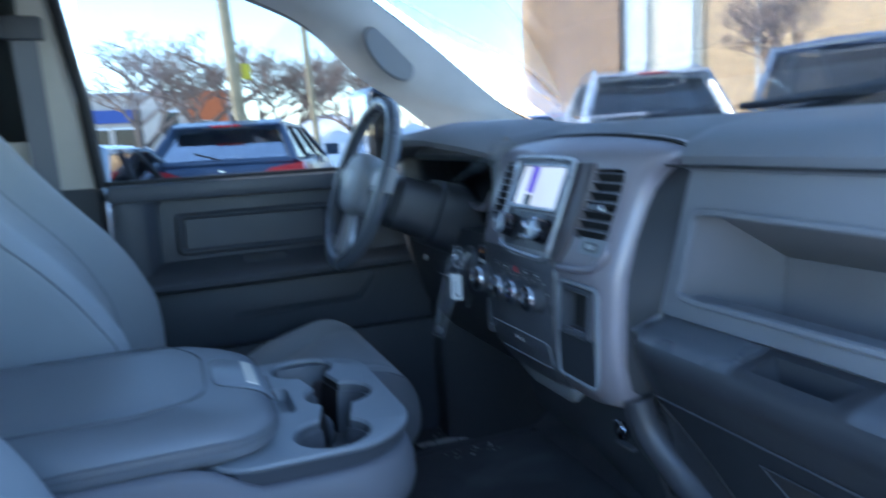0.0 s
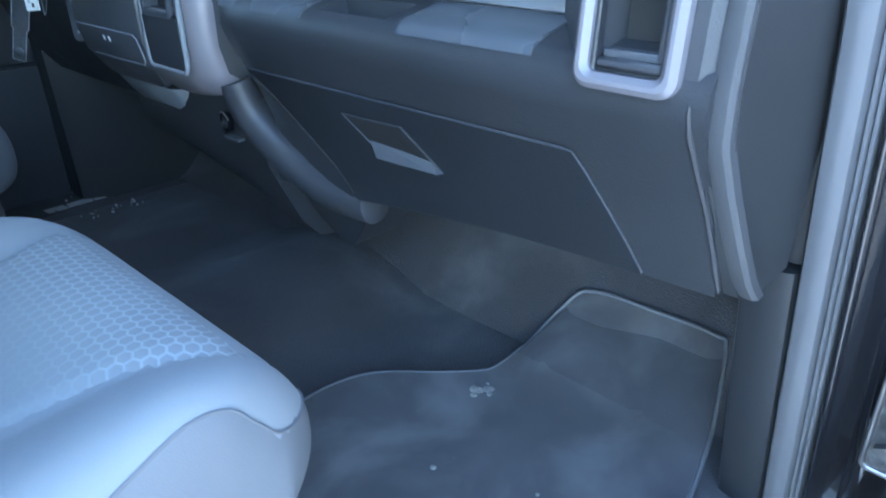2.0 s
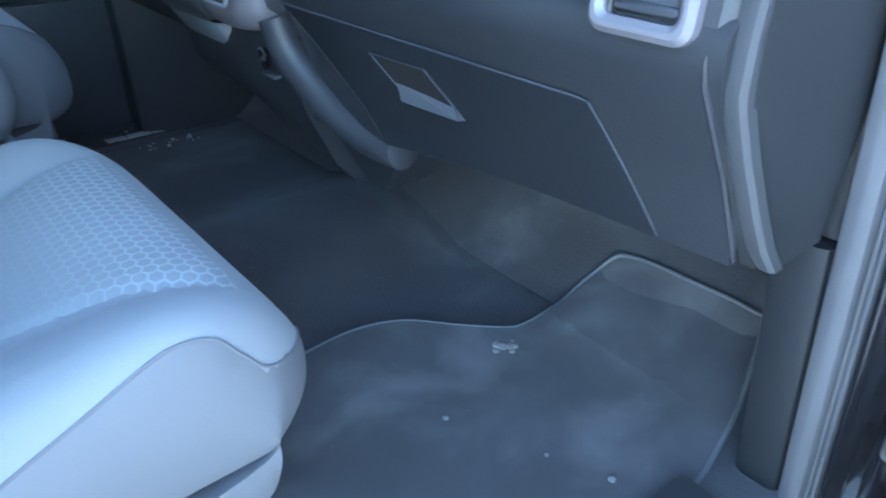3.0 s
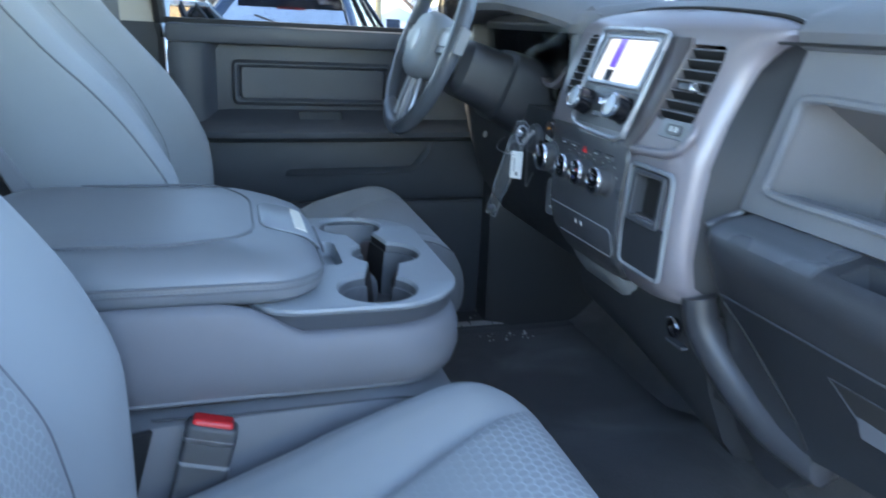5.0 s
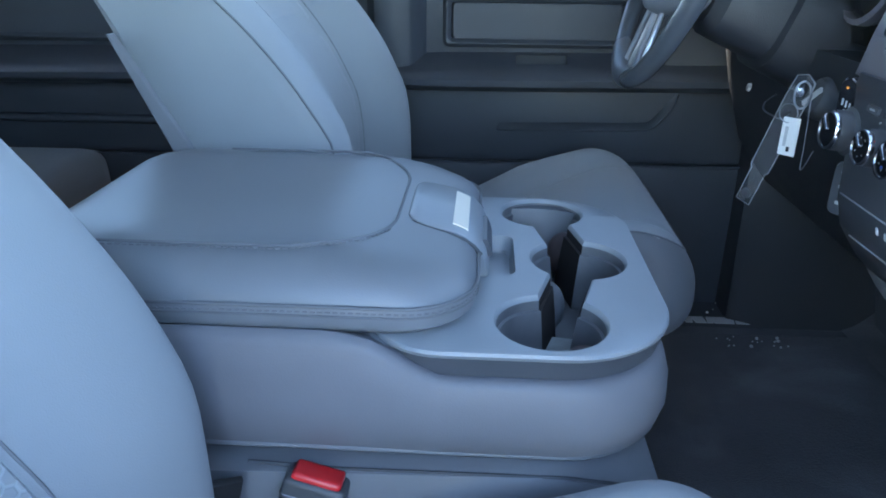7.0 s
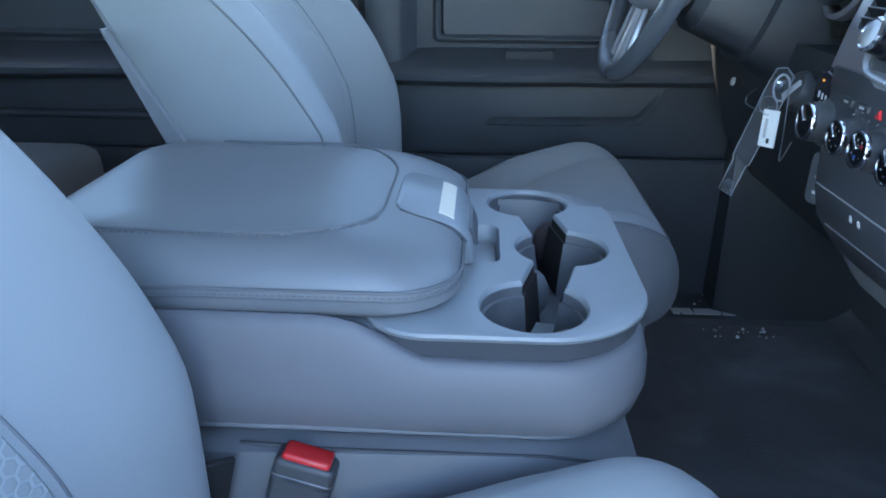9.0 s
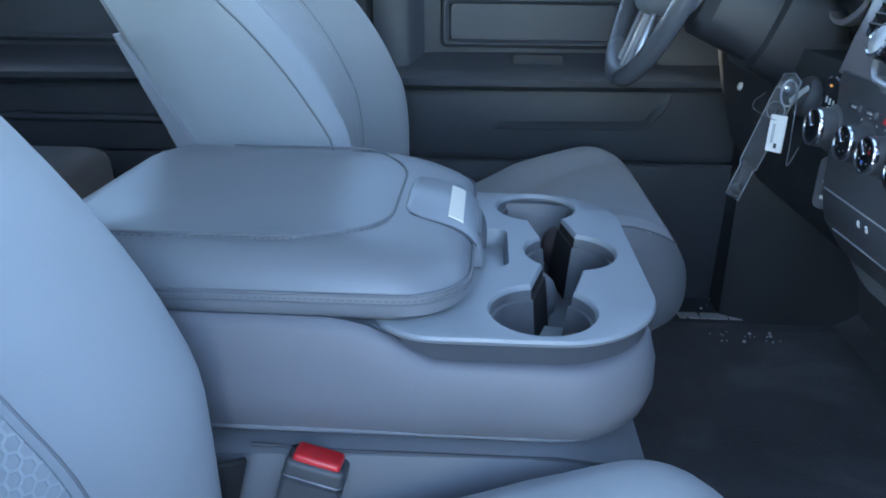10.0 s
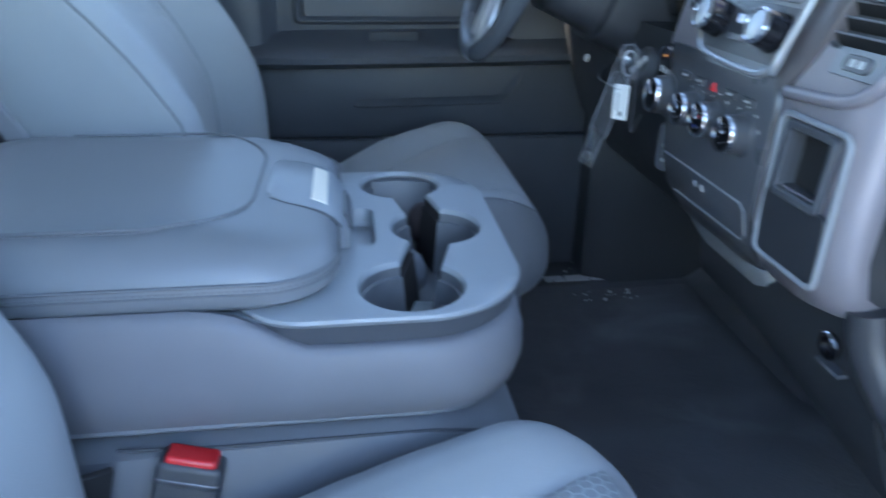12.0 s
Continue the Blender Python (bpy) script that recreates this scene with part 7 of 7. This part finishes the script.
def car(name, label, x, y, heading, paint, L=4.5, W=1.82, H=1.66, kind="suv", sill=0.6):
    """A parked car: body shell, panes between pillars, roof, seats, lamps, mirrors and wheels. heading: degrees from the truck's nose, anticlockwise."""
    c = thing(name, label, "car", (x, y, GROUND), "parked vehicles")
    c.rotation_euler = (0, 0, radians(heading))
    hl, hw = L / 2, W / 2
    belt = sill * H
    rear = -hl + {"suv": 0.16, "sedan": 0.85, "pickup": hl * 0.75}[kind]
    r0 = rear + {"suv": 0.46, "sedan": 0.62, "pickup": 0.12}[kind]
    g1, r1 = hl * 0.52, hl * 0.14
    # body shell with a crowned deck and tucked sills
    secs = [(-hl, 0.45, belt - 0.22, 0.80), (-hl + 0.03, 0.34, belt - 0.10, 0.88), (-hl + 0.12, 0.29, belt - 0.02, 0.95), (-hl + 0.4, 0.25, belt, 1.0), (0, 0.24, belt, 1.0), (hl * 0.35, 0.24, belt - 0.01, 1.0), (hl * 0.54, 0.25, belt - 0.03, 0.99), (hl * 0.75, 0.26, belt - 0.1, 0.96), (hl - 0.12, 0.29, belt - 0.22, 0.88), (hl - 0.02, 0.36, belt - 0.33, 0.8), (hl, 0.45, belt - 0.42, 0.74)]
    half = [(0.90, 0.0), (0.965, 0.12), (1.0, 0.35), (1.0, 0.6), (0.975, 0.8), (0.955, 0.92), (0.9, 0.985), (0.75, 1.0), (0.4, 1.012)]
    rings = []
    for sx_, z0, z1, f in secs:
        w_ = hw * f
        side_ = [(sx_, -w_ * a, z0 + (z1 - z0) * b) for a, b in half]
        rings.append(side_ + [(sx_, -p[1], p[2]) for p in side_[::-1]])
    body = part("body", lofted(rings), paint, c)
    low_ = [(rear, hw * 0.86), (g1, hw * 0.84)]
    top_ = [(r0, hw * 0.64), (r1, hw * 0.63)]
    zl, zh = belt - 0.01, H - 0.09
    at = lambda u, v, sg: Vector((0, sg, 0)) * (low_[0][1] + (top_[0][1] - low_[0][1]) * v) + Vector(((low_[0][0] + (low_[1][0] - low_[0][0]) * u) * (1 - v) + (top_[0][0] + (top_[1][0] - top_[0][0]) * u) * v, 0, zl + (zh - zl) * v))

    def sheet(nm, pts, mat, lab="", thick=0.012):
        bm = bmesh.new()
        f = bm.faces.new([bm.verts.new(p) for p in pts])
        bmesh.ops.solidify(bm, geom=[f], thickness=thick)
        return part(nm, bm, mat, c, lab)

    # roof, crowned
    rr_ = []
    for k in range(11):
        u = k / 10
        xx = r0 - 0.05 + (r1 + 0.05 - r0 + 0.05) * u
        crown = H - 0.075 + 0.075 * (1 - (2 * u - 1) ** 4) * 0.9
        wv = hw * 0.65
        rr_.append([(xx, -wv, zh - 0.01), (xx, -wv * 0.98, zh + 0.03), (xx, -wv * 0.85, crown - 0.015), (xx, -wv * 0.4, crown), (xx, wv * 0.4, crown), (xx, wv * 0.85, crown - 0.015), (xx, wv * 0.98, zh + 0.03), (xx, wv, zh - 0.01)])
    part("roof", lofted(rr_), paint, c)
    for sg in (-1, 1):
        cuts = [0.05, 0.34, 0.37, 0.68, 0.71, 0.97] if kind != "pickup" else [0.06, 0.42, 0.46, 0.97]
        for k in range(0, len(cuts), 2):
            sheet("side_window", [at(cuts[k], 0.06, sg), at(cuts[k + 1], 0.06, sg), at(cuts[k + 1], 0.94, sg), at(cuts[k], 0.94, sg)], CAR_PANE, "dark side window")
        for u, wd, nm in [(0.0, 0.075, "rear_pillar")] + [((cuts[k] + cuts[k + 1]) / 2, 0.035, "door_pillar") for k in range(1, len(cuts) - 1, 2)] + [(1.0, 0.045, "front_pillar")]:
            part(nm, tubed([at(u, -0.05, sg), at(u, 0.5, sg) + Vector((0, sg * 0.012, 0)), at(u, 1.03, sg)], wd, 8, False, 0.6), paint if nm != "door_pillar" else CABIN, c)
        part("tail_lamp", lofted([[(-hl + a, sg * hw * b, belt - h_) for b, h_ in ((0.36, 0.17), (0.62, 0.07), (0.97, 0.02), (0.985, 0.14), (0.92, 0.27), (0.5, 0.24))] for a in (0.0, 0.3)]), TAIL, c, "red tail lamp")
        part("head_lamp", boxed(hl - 0.25, hl - 0.02, *sorted((sg * hw * 0.5, sg * hw * 0.84)), belt - 0.45, belt - 0.33, 0.02), CHROME, c, "clear head lamp")
        part("mirror", lofted([[(hl * 0.34 + a * 0.14, sg * (hw * 0.93 + b * 0.2), belt + 0.06 + h_) for a, h_ in ((0, -0.06), (0.6, -0.07), (1, 0.0), (0.6, 0.09), (0, 0.1))] for b in (0.0, 0.25, 0.9, 1.0)]), paint, c)
        part("door_handle", boxed(-0.25, -0.05, *sorted((sg * hw * 0.975, sg * (hw + 0.015))), belt - 0.1, belt - 0.07, 0.01), paint, c)
        for wx in (-hl * 0.6, hl * 0.62):
            tyre = part("wheel", lathe([(0.2, -0.1), (0.32, -0.1), (0.34, -0.07), (0.34, 0.07), (0.32, 0.1), (0.2, 0.1)], pose(wx, sg * (hw - 0.1), 0.34, 90, 0, 0), 28), RUBBER, c)
            part("rim", lathe([(0.02, -0.09), (0.2, -0.08), (0.2, 0.08), (0.02, 0.09)], pose(wx, sg * (hw - 0.09), 0.34, 90, 0, 0), 20), STEEL, tyre)
        for sx_ in (0.35, -0.55) if kind != "pickup" else (0.35,):
            part("seat_back", lofted([[(sx_ - 0.25 * v, sg * 0.38 + b * w_, 0.55 + (belt + 0.02 - 0.55) * v) for b, w_ in ((-1, 0.2), (1, 0.2))] + [(sx_ + 0.1 - 0.25 * v, sg * 0.38 + b * 0.2, 0.55 + (belt + 0.02 - 0.55) * v) for b in (1, -1)] for v in (0, 1)]), CABIN, c)
            part("head_rest", boxed(sx_ - 0.36, sx_ - 0.24, sg * 0.38 - 0.12, sg * 0.38 + 0.12, belt + 0.06, belt + 0.24, 0.04, 3), CABIN, c)
    sheet("rear_window", [at(0, 0.08, 1) * 1 + Vector((0, -0.07, 0)), at(0, 0.08, -1) + Vector((0, 0.07, 0)), at(0, 0.93, -1) + Vector((0, 0.06, 0)), at(0, 0.93, 1) + Vector((0, -0.06, 0))], CAR_PANE, "tinted rear window")
    sheet("windscreen", [at(1, 0.02, 1), at(1, 0.02, -1), at(1, 0.97, -1), at(1, 0.97, 1)], CAR_PANE, "windscreen")
    part("rear_header", tubed([at(0, 0.97, -1), at(0, 1.02, 0), at(0, 0.97, 1)], 0.05, 8), paint, c)
    part("window_ledge", tubed([at(0, 0.0, -1), at(0, 0.02, 0) + Vector((-0.03, 0, 0)), at(0, 0.0, 1)], 0.05, 8), paint, c)
    part("rear_bumper", boxed(-hl - 0.07, -hl + 0.15, -hw * 0.88, hw * 0.88, 0.40, 0.62, 0.05, 3), paint, c)
    part("plate_panel", boxed(-hl - 0.012, -hl + 0.05, -0.26, 0.26, 0.66, 0.8, 0.01), PRINT, c)
    if kind == "suv":
        part("spoiler", lofted([[(r0 - 0.2, b * 0.66 * hw, H - 0.085), (r0 - 0.18, b * 0.66 * hw, H - 0.06), (r0 + 0.15, b * 0.66 * hw, H - 0.005), (r0 + 0.15, b * 0.66 * hw, H - 0.06)] for b in (-1, -0.5, 0, 0.5, 1)]), paint, c)
        part("brake_lamp", boxed(r0 - 0.215, r0 - 0.18, -0.17, 0.17, H - 0.085, H - 0.06, 0.005), TAIL, c, "red high brake lamp")
        part("wiper", tubed([(rear - 0.03, 0, belt + 0.03), (rear + 0.03, 0.32, belt + 0.12)], 0.012, 6), RUBBER, c)
        part("badge", lathe([(0.05, 0), (0.05, 0.01), (0.02, 0.012)], basis((-hl + 0.04, 0, belt - 0.13), (0, 1, 0), (0, 0, 1), (-1, 0, 0)), 16), CHROME, c, "plain bright badge")
        part("aerial", tubed([(r0 + 0.25, 0, H - 0.01), (r0 + 0.16, 0, H + 0.06), (r0 + 0.08, 0, H + 0.07)], [0.03, 0.016, 0.006], 6), paint, c)
        if paint is CAR_SILVER:
            for sg in (-1, 1):
                part("roof_rail", tubed([(r0 + 0.1, sg * hw * 0.62, H - 0.03), (r0 + 0.3, sg * hw * 0.62, H + 0.03), (r1 - 0.1, sg * hw * 0.62, H + 0.03), (r1, sg * hw * 0.62, H - 0.03)], 0.015, 6), STEEL, c)
    if kind == "pickup":
        for sg in (-1, 1):
            part("bed_side", boxed(-hl + 0.02, rear - 0.02, *sorted((sg * hw * 0.86, sg * hw * 0.98)), belt - 0.05, belt + 0.08, 0.03), paint, c)
        part("tailgate", boxed(-hl + 0.0, -hl + 0.08, -hw * 0.86, hw * 0.86, 0.62, belt + 0.08, 0.02), paint, c)
        part("window_trim", tubed([at(0.04, 0.03, -1), at(0.04, 0.97, -1), at(0.97, 0.97, -1)], 0.014, 6), CHROME, c, "bright window trim")
    return c


x, y = bearing(83.2, 10.6)
car("suv", "dark hatchback SUV seen from behind, parked in the lot", x, y, 72, CAR_BLACK, 4.4, 1.92, 1.68, "suv", 0.70)
x, y = bearing(95.5, 8.6)
car("sedan", "grey-blue car parked beside the dark SUV", x, y, 70, CAR_GREY, 4.6, 1.84, 1.46, "sedan")
x, y = bearing(54.2, 10.4)
car("suv", "silver station wagon with roof rails parked ahead", x, y, 63, CAR_SILVER, 4.7, 1.90, 2.0, "suv", 0.66)
x, y = bearing(61.6, 16)
car("sedan", "dark car parked farther down the lot", x, y, 80, CAR_BLACK, 4.6, 1.84, 1.7, "suv")
x, y = bearing(38.3, 8.6)
car("pickup", "dark blue pickup with tall cab parked ahead", x, y, 12, material("navy_car_paint", (0.03, 0.05, 0.1), rough=0.2, coat=1.0, mottle=0.02), 5.2, 1.98, 2.14, "pickup")

# our own door mirror and wipers
mir = thing("door_mirror", "large black door mirror outside the driver's window", "mirror", (0.28, 1.06, 1.525))
part("shell", boxed(-0.02, 0.07, -0.12, 0.12, -0.12, 0.12, 0.03, 3), PAINT, mir)
part("mirror_glass", boxed(-0.026, -0.02, -0.1, 0.1, -0.1, 0.1, 0.002), MIRROR, mir, "mirror glass")
part("arm", boxed(0.0, 0.06, -0.2, -0.1, -0.12, -0.06, 0.015), PAINT, mir)
wip = thing("wiper", "black wiper lying at the foot of the windshield", "wiper", (0.86, -0.3, 1.462))
part("blade", tubed([(-0.115, -0.36, 0.082), (-0.12, -0.1, 0.084), (-0.118, 0.16, 0.078), (-0.105, 0.44, 0.064)], 0.008, 6), RUBBER, wip)
part("arm", tubed([(0.0, 0.56, 0.0), (-0.07, 0.3, 0.06), (-0.11, 0.06, 0.098), (-0.118, -0.04, 0.092)], [0.014, 0.012, 0.010, 0.006], 6), RUBBER, wip)
bm = bmesh.new()
loft(bm, [[(x, y, z) for y, z in ((-0.95, 1.2), (-0.8, 1.36), (-0.4, 1.42), (0, 1.43), (0.4, 1.42), (0.8, 1.36), (0.95, 1.2))] for x in (1.02, 1.4, 1.9, 2.3)], closed=False)
bmesh.ops.solidify(bm, geom=bm.faces[:], thickness=0.02)
structure("truck_hood", bm, PAINT, "glossy black hood of the truck", "hood")
